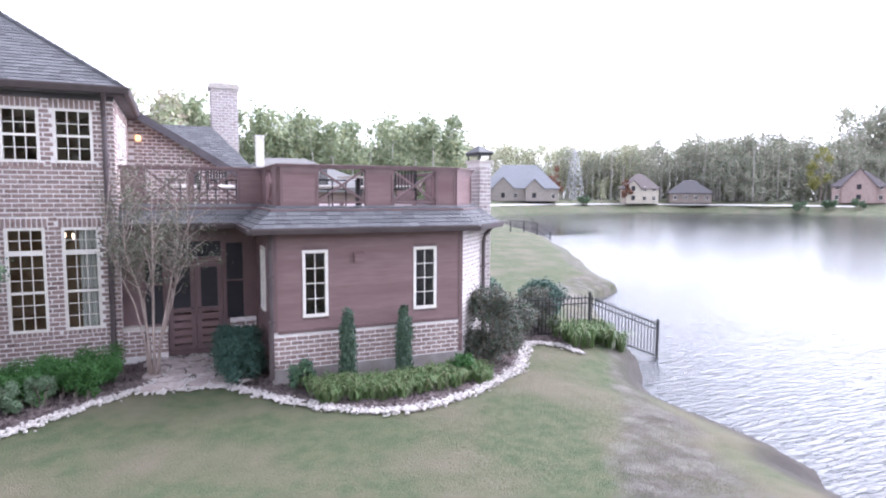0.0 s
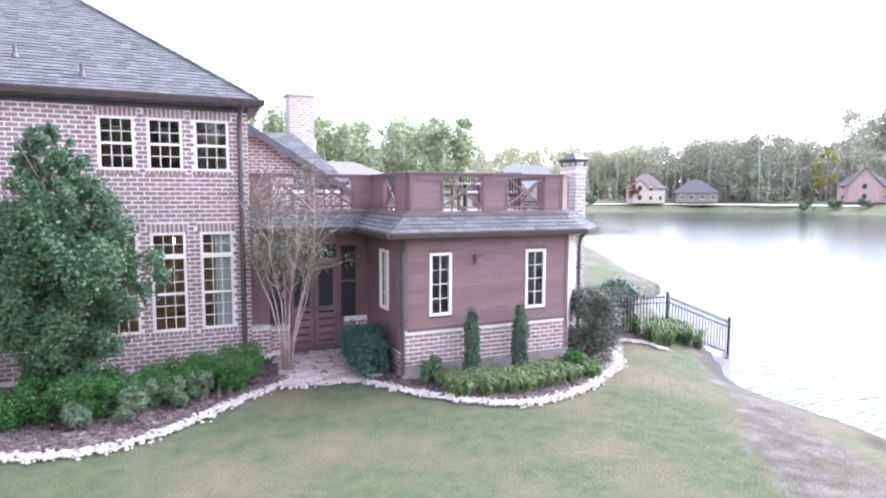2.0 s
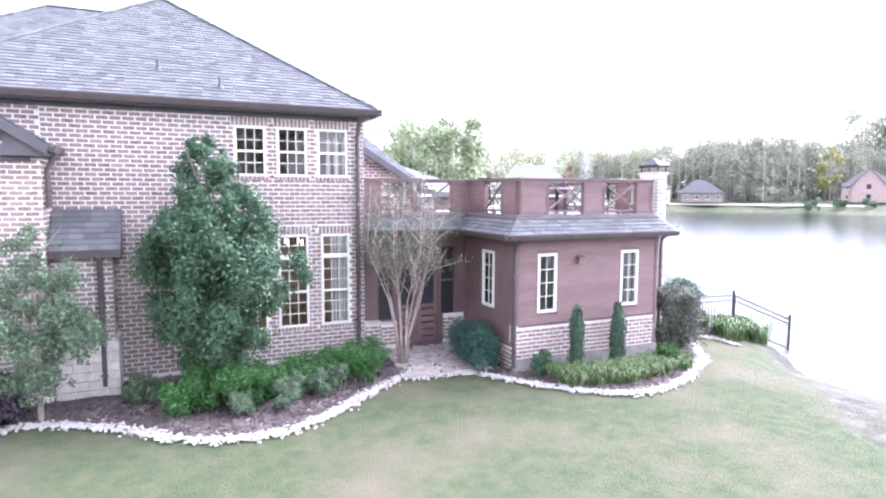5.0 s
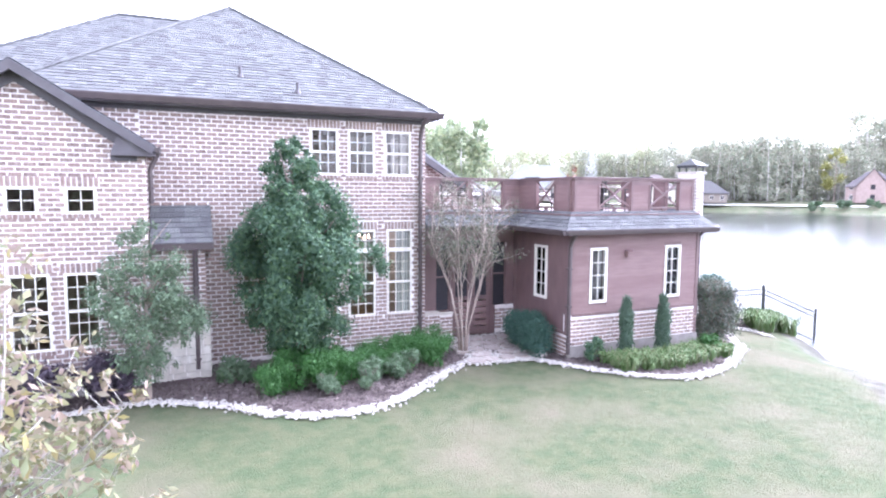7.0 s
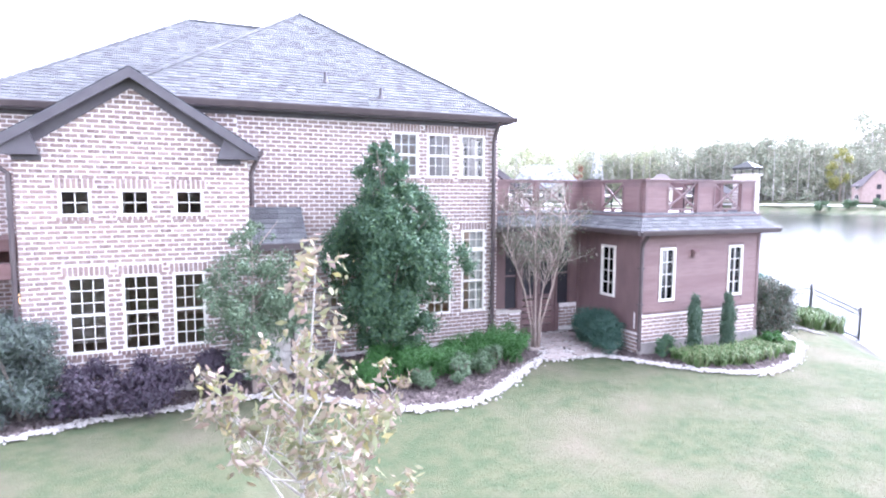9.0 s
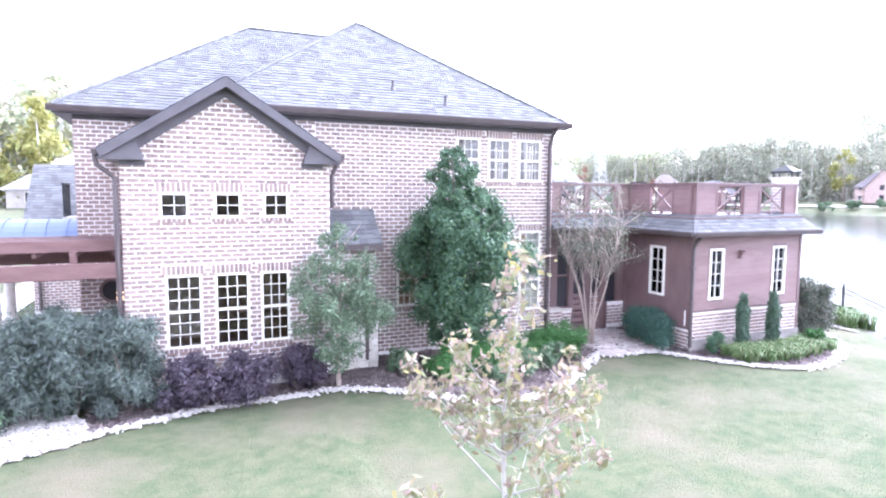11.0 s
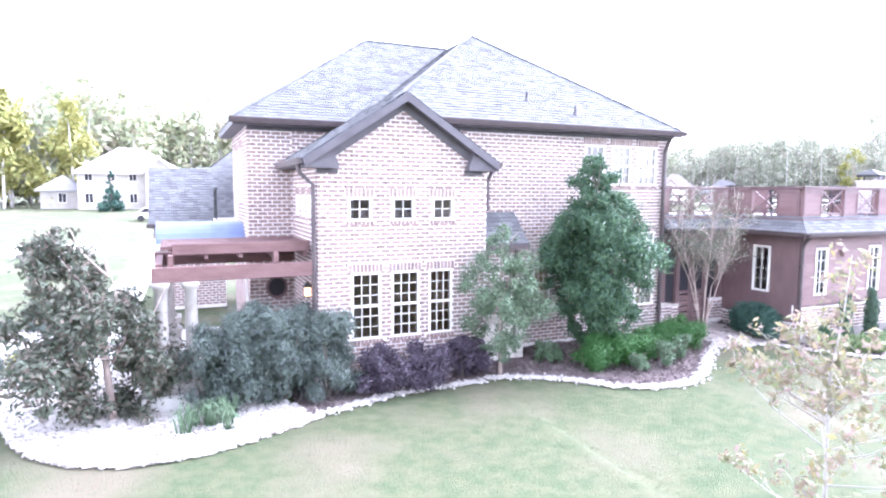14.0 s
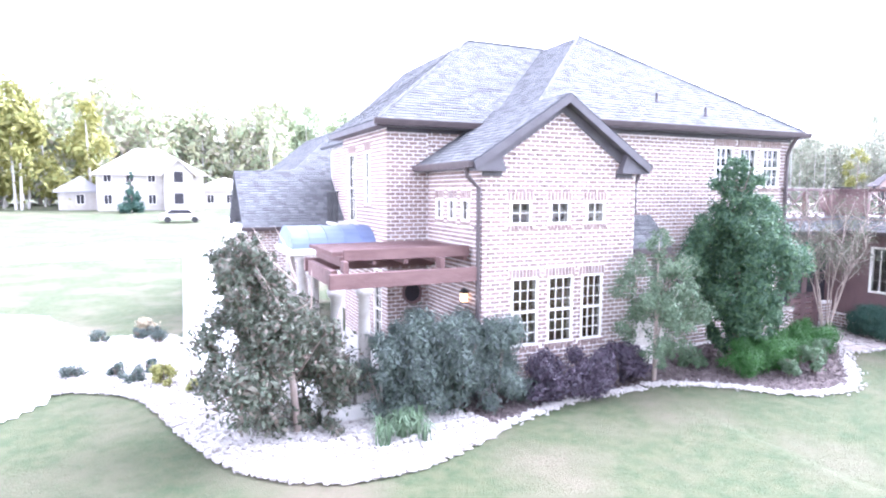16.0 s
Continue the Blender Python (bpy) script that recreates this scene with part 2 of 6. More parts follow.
def glow(name, c, s):
    m = bpy.data.materials.new(name)
    m.use_nodes = True
    b = m.node_tree.nodes["Principled BSDF"]
    b.inputs["Base Color"].default_value = (*c, 1)
    b.inputs["Emission Color"].default_value = (*c, 1)
    b.inputs["Emission Strength"].default_value = s
    return m


M_LAMP = glow("lamp_glow", (1.0, 0.55, 0.24), 0.3)

# ---- helpers for meshes ----
RNG = np.random.default_rng(5)


def mesh_ob(name, verts, faces, material, parent=None, label="", smooth=False):
    me = bpy.data.meshes.new(name)
    me.from_pydata([tuple(v) for v in verts], [], faces)
    me.materials.append(material)
    if smooth:
        me.polygons.foreach_set("use_smooth", [True] * len(me.polygons))
    me.update()
    ob = new(name, me)
    if parent:
        ob.parent = parent
    if label:
        ob["label"] = label
    return ob


class Shape:
    """Vertices and faces gathered into one mesh."""

    def __init__(self):
        self.v, self.f = [], []

    def box(self, x0, x1, y0, y1, z0, z1, m=None):
        c = [(x, y, z) for x in (x0, x1) for y in (y0, y1) for z in (z0, z1)]
        self.add(c, [(0, 1, 3, 2), (4, 6, 7, 5), (0, 4, 5, 1), (2, 3, 7, 6), (0, 2, 6, 4), (1, 5, 7, 3)], m)
        return self

    def add(self, verts, faces, m=None):
        k = len(self.v)
        self.v += [tuple(m @ Vector(p)) if m else tuple(p) for p in verts]
        self.f += [tuple(i + k for i in q) for q in faces]
        return self

    def prism(self, poly, d0, d1, axis="y", m=None):
        """A polygon in two coordinates, drawn out along the third from d0 to d1."""
        n = len(poly)

        def at(a, b, d):
            return {"y": (a, d, b), "x": (d, a, b), "z": (a, b, d)}[axis]

        vs = [at(a, b, d0) for a, b in poly] + [at(a, b, d1) for a, b in poly]
        fs = [tuple(range(n))[::-1], tuple(range(n, 2 * n))] + [(i, (i + 1) % n, n + (i + 1) % n, n + i) for i in range(n)]
        return self.add(vs, fs, m)

    def tube(self, pts, radii, sides=7):
        pts = [Vector(p) for p in pts]
        k, n = len(self.v), len(pts)
        for i, p in enumerate(pts):
            d = (pts[min(i + 1, n - 1)] - pts[max(i - 1, 0)]).normalized()
            a = d.orthogonal().normalized()
            b = d.cross(a)
            for s in range(sides):
                t = 2 * math.pi * s / sides
                self.v.append(tuple(p + (a * math.cos(t) + b * math.sin(t)) * radii[i]))
        for i in range(n - 1):
            for s in range(sides):
                s2 = (s + 1) % sides
                self.f.append((k + i * sides + s, k + i * sides + s2, k + (i + 1) * sides + s2, k + (i + 1) * sides + s))
        self.f.append(tuple(k + s for s in range(sides))[::-1])
        self.f.append(tuple(k + (n - 1) * sides + s for s in range(sides)))
        return self

    def done(self, name, material, parent=None, label="", bevel=0.0, smooth=False, m=None):
        ob = mesh_ob(name, self.v, self.f, material, parent, label, smooth)
        if bevel:
            md = ob.modifiers.new("edge", "BEVEL")
            md.width, md.segments, md.limit_method = bevel, 1, "ANGLE"
        if m is not None:
            ob.matrix_basis = m
        return ob


def thing(name, label, category, at=(0, 0, 0), group="", kind=""):
    e = new(name)
    e.location = at
    e.empty_display_size = 0.2
    return tagged(e, label, category, group, kind)


def inside(poly, x, y):
    """Which of the points lie in the polygon."""
    x, y = np.asarray(x, float).ravel(), np.asarray(y, float).ravel()
    p = np.array(poly, float)
    q = np.roll(p, -1, axis=0)
    dy = np.where(q[:, 1] == p[:, 1], 1e-12, q[:, 1] - p[:, 1])
    hit = np.empty(len(x), bool)
    for k in range(0, len(x), 4000):
        u, v = x[k:k + 4000, None], y[k:k + 4000, None]
        cross = ((p[:, 1] > v) != (q[:, 1] > v)) & (u < (q[:, 0] - p[:, 0]) * (v - p[:, 1]) / dy + p[:, 0])
        hit[k:k + 4000] = cross.sum(1) % 2 == 1
    return hit


def edge_distance(poly, x, y, closed=True):
    p = np.array(poly + (poly[:1] if closed else []), float)
    a, d = p[:-1], np.diff(p, axis=0)
    dd = (d * d).sum(1)
    x, y = np.asarray(x, float).ravel(), np.asarray(y, float).ravel()
    best = np.empty(len(x))
    for k in range(0, len(x), 4000):
        u, v = x[k:k + 4000, None] - a[:, 0], y[k:k + 4000, None] - a[:, 1]
        t = np.clip((u * d[:, 0] + v * d[:, 1]) / dd, 0, 1)
        best[k:k + 4000] = np.sqrt(((u - t * d[:, 0]) ** 2 + (v - t * d[:, 1]) ** 2).min(1))
    return best


def smooth_line(pts, step=0.2, closed=False):
    """A Catmull-Rom curve through the points."""
    p = [Vector(q) for q in pts]
    n, out = len(p), []
    for i in range(n if closed else n - 1):
        a, b, c, d = (p[(i + k) % n] if closed else p[min(max(i + k, 0), n - 1)] for k in (-1, 0, 1, 2))
        m = max(2, int((c - b).length / step))
        for j in range(m):
            t = j / m
            out.append(tuple(0.5 * (2 * b + (c - a) * t + (2 * a - 5 * b + 4 * c - d) * t * t + (3 * b - a - 3 * c + d) * t ** 3)))
    return out if closed else out + [tuple(p[-1])]

# ---- ground and water ----
WATER = -1.35
SHORE = [(6.0, -160), (8.2, -30), (8.5, 2), (8.95, 4.1), (9.35, 5.4), (9.4, 6.7), (9.35, 8.1), (9.5, 9.3), (10.9, 11.0), (11.6, 12.2), (13.6, 16), (16.6, 20.5), (19.8, 22.6), (20.6, 24.4), (22.6, 28.5), (27, 36), (36, 54),
         (49, 86), (66, 118), (90, 136), (124, 140), (152, 118), (166, 92), (180, 60), (210, 20), (230, -60), (200, -160)]
POND = smooth_line(SHORE, 1.2)


def ground_z(x, y):
    """Height of the ground, without the pond's bed."""
    x, y = np.asarray(x, float), np.asarray(y, float)
    d = edge_distance(POND, x, y)
    wet = inside(POND, x, y)
    base = -0.33 + 0.05 * np.clip(y - 10.0, -3, 4) * (x > -9) - 0.018 * np.clip(x - 2, 0, 8)
    base = base + 1.9 * np.clip((y - 34) / 60, 0, 1) * np.clip((30 - x) / 30, 0, 1)
    base = base + np.where((y > 100) | (x > 120), 2.1 * np.clip((d - 1) / 14, 0, 1), 0) * (x > 40)
    g = np.exp(-np.clip(d, 0, None) / 1.5) * 0.72
    z = base - (base - WATER) * g
    return np.where(wet, WATER - 0.12 - np.clip(d, 0, 3) * 0.4, z)


def gz(x, y):
    return float(ground_z(np.array([x]), np.array([y]))[0])


def spread(a, b, fine, lo, hi):
    """Coordinates: fine between a and b, growing outwards to lo and hi."""
    xs = list(np.arange(a, b + 1e-6, fine))
    s = fine
    while xs[-1] < hi:
        s = min(s * 1.12, 60)
        xs.append(xs[-1] + s)
    s = fine
    while xs[0] > lo:
        s = min(s * 1.12, 60)
        xs.insert(0, xs[0] - s)
    return np.array(xs)


def sheet(name, xs, ys, zfun, material, keep=None):
    X, Y = np.meshgrid(xs, ys)
    Z = zfun(X.ravel(), Y.ravel())
    n, m = len(xs), len(ys)
    v = np.c_[X.ravel(), Y.ravel(), Z]
    i = (np.arange(m - 1)[:, None] * n + np.arange(n - 1)[None, :]).ravel()
    q = np.c_[i, i + 1, i + n + 1, i + n]
    if keep is not None:
        c = v[q].mean(1)
        q = q[keep(c[:, 0], c[:, 1])]
        used = np.unique(q)
        back = np.zeros(len(v), int)
        back[used] = np.arange(len(used))
        v, q = v[used], back[q]
    ob = mesh_ob(name, v.tolist(), q.tolist(), material, smooth=True)
    return ob, v


ground, gv = sheet("ground", spread(-24, 21, 0.24, -1500, 1500), spread(2, 26, 0.24, -400, 1800), ground_z, M_LAWN)
tagged(ground, "patchy green and straw-coloured mown lawn with bare bank", "lawn", kind="structure")
gd = edge_distance(POND, gv[:, 0], gv[:, 1])
reach = np.clip(1.35 + 0.62 * (9.4 - gv[:, 1]), 1.35, 5.0)
near_bank = (gv[:, 1] < 14) & (gv[:, 1] > -30) & (gv[:, 0] < 30)
bare = np.where(near_bank, np.clip(2.4 * (gd / reach - 0.16), 0, 0.68) * np.clip((reach * 1.02 - gd) / 0.7, 0, 1), 0)
bare = np.where((gd < 1.6) & (gv[:, 1] > 14), 0.6, bare)
wet = np.where(near_bank, np.clip(1.7 - gd / 0.42, 0, 1), 0)
soak = ground.data.attributes.new("wet", "FLOAT", "POINT")
soak.data.foreach_set("value", wet.astype(np.float32))
attr = ground.data.attributes.new("bare", "FLOAT", "POINT")
attr.data.foreach_set("value", bare.astype(np.float32))

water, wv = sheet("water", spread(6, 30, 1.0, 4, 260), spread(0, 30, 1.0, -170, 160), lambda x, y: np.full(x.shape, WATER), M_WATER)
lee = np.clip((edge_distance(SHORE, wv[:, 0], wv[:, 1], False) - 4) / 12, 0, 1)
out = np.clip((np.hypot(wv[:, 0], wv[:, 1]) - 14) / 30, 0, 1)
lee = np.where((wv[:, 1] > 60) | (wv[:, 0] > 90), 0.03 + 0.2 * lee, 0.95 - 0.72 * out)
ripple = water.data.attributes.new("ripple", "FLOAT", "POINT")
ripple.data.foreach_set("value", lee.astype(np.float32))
tagged(water, "rippled pond water with bright sky reflections", "pond", kind="structure")

BORDER = [(-13.3, 10.15), (-12.2, 10.55), (-11.1, 10.85), (-10.2, 10.9), (-8.8, 10.9), (-7.5, 10.4), (-6.3, 9.45), (-5.6, 9.15), (-4.7, 9.1), (-3.6, 9.6), (-2.4, 10.55), (-1.3, 11.1), (-0.2, 10.75), (0.7, 9.75),
          (1.7, 8.8), (2.6, 8.4), (3.5, 8.45), (4.6, 8.85), (5.5, 9.4), (6.4, 10.1), (7.1, 11.0), (7.7, 11.8), (8.5, 11.7), (8.9, 11.1)]
LINE = smooth_line(BORDER, 0.12)
BED = LINE + [(9.6, 12.0), (9.0, 15.5), (5.0, 16), (-13.3, 16)]
bed, _ = sheet("mulch_bed", np.arange(-13.4, 10, 0.14), np.arange(8, 16.2, 0.14), lambda x, y: ground_z(x, y) + 0.035 + 0.02 * np.sin(x * 9) * np.sin(y * 7.3), M_MULCH, lambda x, y: inside(BED, x, y))
tagged(bed, "dark brown shredded bark mulch bed along the house", "mulch bed", kind="structure")
GRAVEL = smooth_line([(-13.2, 10.1), (-14.0, 9.65), (-14.9, 9.3), (-16.1, 9.25), (-17.1, 9.7), (-17.9, 10.6), (-18.5, 12.2), (-19.3, 14.6), (-20.4, 15.6), (-21.4, 15.9), (-20.8, 18), (-20.6, 20.6), (-19.5, 20.9), (-18.4, 20.2), (-18.2, 17), (-17.6, 15.4), (-15.5, 14.2), (-14.5, 12.5), (-13.4, 11.2)], 0.2, True)
gravel, _ = sheet("gravel_bed", np.arange(-22, -12.9, 0.12), np.arange(9, 21.5, 0.12), lambda x, y: ground_z(x, y) + 0.03, M_GRIT, lambda x, y: inside(GRAVEL, x, y))
tagged(gravel, "bright white gravel bed with loose river rock", "gravel bed", kind="structure")


def slab(name, poly, h, label, category):
    """A paved piece that follows the ground, with its edge let into it."""
    xs, ys = [p[0] for p in poly], [p[1] for p in poly]
    ob, _ = sheet(name, np.linspace(min(xs), max(xs), 220), np.linspace(min(ys), max(ys), 160), lambda x, y: ground_z(x, y) + h, M_CONCRETE, lambda x, y: inside(poly, x, y))
    return tagged(ob, label, category, kind="structure")


slab("walkway", [(-18.4, 15), (-16.9, 15), (-16.3, 41.5), (-17.8, 41.5)], 0.04, "pale concrete walk leading to the front porch", "walkway")
slab("driveway", smooth_line([(-21.6, 14.3), (-21.4, 16.2), (-20.7, 18.5), (-20.8, 21), (-22.0, 24), (-24, 26.2), (-34, 29), (-60, 22), (-50, 5), (-30, 7)], 0.4, True), 0.03, "pale concrete drive", "driveway")
slab("street", [(-140, 44), (12, 41.3), (12, 48), (-140, 52)], 0.04, "pale concrete street beyond the front lawn", "street")


bank = [(p[0], p[1]) for p in POND if p[1] > 100 and p[0] > 45 and p[0] < 175]
mid_pond = Vector((105, 70))
away = [(Vector(p) - mid_pond).normalized() for p in bank]
slab("far_lane", [tuple(Vector(p) + d * 6.5) for p, d in zip(bank, away)] + [tuple(Vector(p) + d * 8.5) for p, d in list(zip(bank, away))[::-1]], 0.1, "pale lane along the far bank", "lane")

# ---- stones ----
def pebble(rng, r):
    """One chipped stone of eight corners."""
    v = [(sx * r * rng.uniform(0.6, 1), sy * r * rng.uniform(0.5, 0.85), sz * r * rng.uniform(0.35, 0.6)) for sx in (-1, 1) for sy in (-1, 1) for sz in (-1, 1)]
    return v, [(0, 1, 3, 2), (4, 6, 7, 5), (0, 4, 5, 1), (2, 3, 7, 6), (0, 2, 6, 4), (1, 5, 7, 3)]


def rocks(name, spots, sizes, material, parent=None):
    s = Shape()
    for (x, y), r, z in zip(spots, sizes, ground_z(np.array([p[0] for p in spots]), np.array([p[1] for p in spots]))):
        v, f = pebble(RNG, r)
        s.add(v, f, pose(x, y, float(z) + 0.042 + r * 0.25, RNG.uniform(-15, 15), RNG.uniform(-15, 15), RNG.uniform(0, 360)))
    return s.done(name, material, parent)


edging = thing("stone_edging", "white limestone rubble edging between lawn and mulch", "stone edging", kind="stuff")
spots = []
for x, y in LINE:
    for _ in range(22):
        spots.append((x + RNG.normal(0, 0.085), y + RNG.normal(0, 0.085)))
rocks("edging_stones", spots, RNG.uniform(0.014, 0.037, len(spots)), M_PEBBLE, edging)
STONES = [mesh_ob("pattern", *pebble(RNG, 0.05), M_PEBBLE1).data for _ in range(6)]
for o in [o for o in scene.objects if o.name.startswith("pattern")]:
    bpy.data.objects.remove(o)
picked = [p for p in LINE[::2] if -8 < p[0] < 7.2]
for k, (x, y) in enumerate(picked[:260]):
    ob = new("stone", STONES[k % 6])
    ob.parent = edging
    ob.matrix_basis = pose(x + RNG.normal(0, 0.075), y + RNG.normal(0, 0.075), gz(x, y) + 0.055, RNG.uniform(-12, 12), RNG.uniform(-12, 12), RNG.uniform(0, 360)) @ Matrix.Diagonal((RNG.uniform(0.4, 0.8), RNG.uniform(0.4, 0.75), RNG.uniform(0.35, 0.6), 1))
px, py = RNG.uniform(-22, -13, 40000), RNG.uniform(9, 21, 40000)
ok = inside(GRAVEL, px, py)
river = thing("river_rock", "loose white river rock heaped in the corner bed", "rocks", kind="stuff")
rocks("loose_rocks", list(zip(px[ok], py[ok])), RNG.uniform(0.02, 0.055, ok.sum()), M_PEBBLE, river)
px, py = RNG.uniform(-1.55, 0.35, 900), RNG.uniform(10.6, 12.95, 900)
flag = thing("flagstone_path", "irregular pale flagstone path to the porch door", "path", kind="structure")
FLAGS = [(-1.45 + 0.42 * i + 0.1 * (j % 2), 10.95 + 0.4 * j) for i in range(5) for j in range(5)]
for k, (x, y) in enumerate(FLAGS):
    n = 7
    r = [RNG.uniform(0.17, 0.25) for _ in range(n)]
    s = Shape().prism([(r[i] * math.cos(2 * math.pi * i / n), r[i] * math.sin(2 * math.pi * i / n)) for i in range(n)], 0, 0.06, "z")
    o = s.done("flagstone", M_FLAG, flag)
    o.matrix_basis = pose(x + 0.05 * RNG.normal(), y, gz(x, y) + 0.03, 0, 0, RNG.uniform(0, 360))
grit = [(x, y) for x, y in zip(px, py) if abs(x + 0.6) < 0.95]
rocks("path_chips", grit, RNG.uniform(0.02, 0.05, len(grit)), M_PEBBLE, flag)

# ---- walls, windows, roofs ----
COURSE, BRICK_L, JOINT = 0.096, 0.24, 0.025
BRICK_MESH = {}


def brick_mesh(w, h):
    """One brick with chipped front edges, shared by all of its size."""
    key = (round(w, 2), round(h, 3))
    if key not in BRICK_MESH:
        w, h = key
        c = 0.008
        v = [(0, 0.02, 0), (w, 0.02, 0), (w, 0.02, h), (0, 0.02, h), (0, -0.006, 0), (w, -0.006, 0), (w, -0.006, h), (0, -0.006, h), (c, -0.014, c), (w - c, -0.014, c), (w - c, -0.014, h - c), (c, -0.014, h - c)]
        f = [(0, 1, 5, 4), (1, 2, 6, 5), (2, 3, 7, 6), (3, 0, 4, 7), (4, 5, 9, 8), (5, 6, 10, 9), (6, 7, 11, 10), (7, 4, 8, 11), (8, 9, 10, 11)]
        me = bpy.data.meshes.new("brick")
        me.from_pydata(v, [], f)
        me.materials.append(M_BRICK1)
        BRICK_MESH[key] = (me, v, f)
    return BRICK_MESH[key]


def cut_spans(a, b, holes):
    """What is left of a to b without the holes."""
    spans = [(a, b)]
    for h0, h1 in holes:
        out = []
        for s0, s1 in spans:
            if h1 <= s0 or h0 >= s1:
                out.append((s0, s1))
            else:
                if h0 > s0:
                    out.append((s0, h0))
                if h1 < s1:
                    out.append((h1, s1))
        spans = out
    return spans


def panel(parent, name, m, u0, u1, z0, z1, openings, material, thick=0.22, gable=None):
    """A wall slab with its openings cut through; gable: the (u, z) of a peak above."""
    s = Shape()
    zs = sorted({z0, z1, *[o[2] for o in openings], *[o[3] for o in openings]})
    for za, zb in zip(zs, zs[1:]):
        holes = [(o[0], o[1]) for o in openings if o[2] < zb - 1e-6 and o[3] > za + 1e-6]
        for a, b in cut_spans(u0, u1, holes):
            s.box(a, b, 0, thick, za, zb)
    if gable:
        s.prism([(u0, z1), (u1, z1), gable], 0, thick, "y")
    return s.done(name, material, parent, m=m)


def bricks(wall, m, u0, u1, z0, z1, openings, gable=None, singles=0, single_box=None, soldier=True, skin=None):
    """Courses in running bond on a slab, soldiers over the openings and rowlocks under them."""
    j, done = Shape(), 0
    top = gable[1] if gable else z1
    extra = []
    for a, b, c, d in openings:
        if soldier:
            extra.append((a - 0.06, b + 0.06, d, d + 0.2))
            extra.append((a - 0.06, b + 0.06, c - 0.09, c))
    rows = int((top - z0) / COURSE)
    for r in range(rows):
        za = z0 + r * COURSE
        zb = za + COURSE - JOINT
        lo, hi = u0, u1
        if gable and za > z1:
            k = (top - zb) / (top - z1)
            if k <= 0.02:
                break
            lo, hi = gable[0] + (u0 - gable[0]) * k, gable[0] + (u1 - gable[0]) * k
        elif zb > top:
            break
        holes = [(o[0] - 0.005, o[1] + 0.005) for o in list(openings) + extra if o[2] < zb - 0.03 and o[3] > za + 0.03]
        for a, b in cut_spans(lo, hi, holes):
            first = math.floor((a - u0) / BRICK_L - 1) * BRICK_L + u0 + (BRICK_L / 2 if r % 2 else 0)
            x = first
            while x < b:
                xa, xb = max(x, a), min(x + BRICK_L - JOINT, b)
                x += BRICK_L
                if xb - xa < 0.05:
                    continue
                w = round(xb - xa, 2)
                me, v, f = brick_mesh(w, COURSE - JOINT)
                mm = pose(xa, RNG.uniform(-0.004, 0.003), za, 0, 0, 0)
                if single_box and done < singles and single_box[0] < xa < single_box[1] and single_box[2] < za < single_box[3]:
                    o = new("brick", me)
                    o.parent = wall
                    o.matrix_basis = mm
                    done += 1
                else:
                    j.add(v, f, mm)
    for a, b, c, d in extra:
        tall = d - c - 0.012
        n = int((b - a) / 0.088)
        for i in range(n):
            me, v, f = brick_mesh(0.072, tall)
            j.add(v, f, pose(a + (b - a) * (i + 0.08) / n, -0.012 if tall < 0.1 else -0.002, c + 0.006))
    o = j.done("brickwork", skin or M_BRICK, wall)
    o["kind"] = "stuff"
    return o


PANES = {}


def window(parent, m, w, h, cols, rows, sashes=1, transom=0.0, casing=0.052, depth=0.09):
    """A cream framed window in local metres: casing, rails, glazing bars, panes."""
    s = Shape()
    s.box(0, casing, -0.02, depth, 0, h).box(w - casing, w, -0.02, depth, 0, h)
    s.box(casing, w - casing, -0.02, depth, h - casing, h).box(casing, w - casing, -0.035, depth, 0, casing)
    win = s.done("window", M_WHITE, parent, m=m)
    areas = []
    lo, hi = casing, h - casing
    if transom:
        zt = h - transom
        bar = Shape().box(casing, w - casing, -0.03, depth, zt - 0.05, zt + 0.05)
        bar.done("transom_bar", M_WHITE, win)
        areas.append((zt + 0.05, hi, 2))
        hi = zt - 0.05
    step = (hi - lo) / sashes
    for k in range(sashes):
        areas.append((lo + k * step, lo + (k + 1) * step, rows))
        if k:
            Shape().box(casing, w - casing, -0.012, depth, lo + k * step - 0.025, lo + k * step + 0.025).done("meeting_rail", M_WHITE, win)
    b = 0.0085
    grid = Shape()
    for za, zb, rr in areas:
        for c in range(1, cols):
            x = casing + (w - 2 * casing) * c / cols
            grid.box(x - b, x + b, 0.012, 0.05, za, zb)
        for r in range(1, rr):
            z = za + (zb - za) * r / rr
            grid.box(casing, w - casing, 0.014, 0.048, z - b, z + b)
        pw, ph = (w - 2 * casing) / cols, (zb - za) / rr
        key = (round(pw, 3), round(ph, 3))
        if key not in PANES:
            t = Shape().box(0, pw, 0.028, 0.032, 0, ph)
            me = bpy.data.meshes.new("pane")
            me.from_pydata(t.v, [], t.f)
            me.materials.append(M_GLASS)
            PANES[key] = me
        for c in range(cols):
            for r in range(rr):
                p = new("pane", PANES[key])
                p.parent = win
                p.visible_shadow = False
                p.matrix_basis = pose(casing + c * pw, 0, za + r * ph)
    grid.done("glazing_grid", M_WHITE, win)
    return win


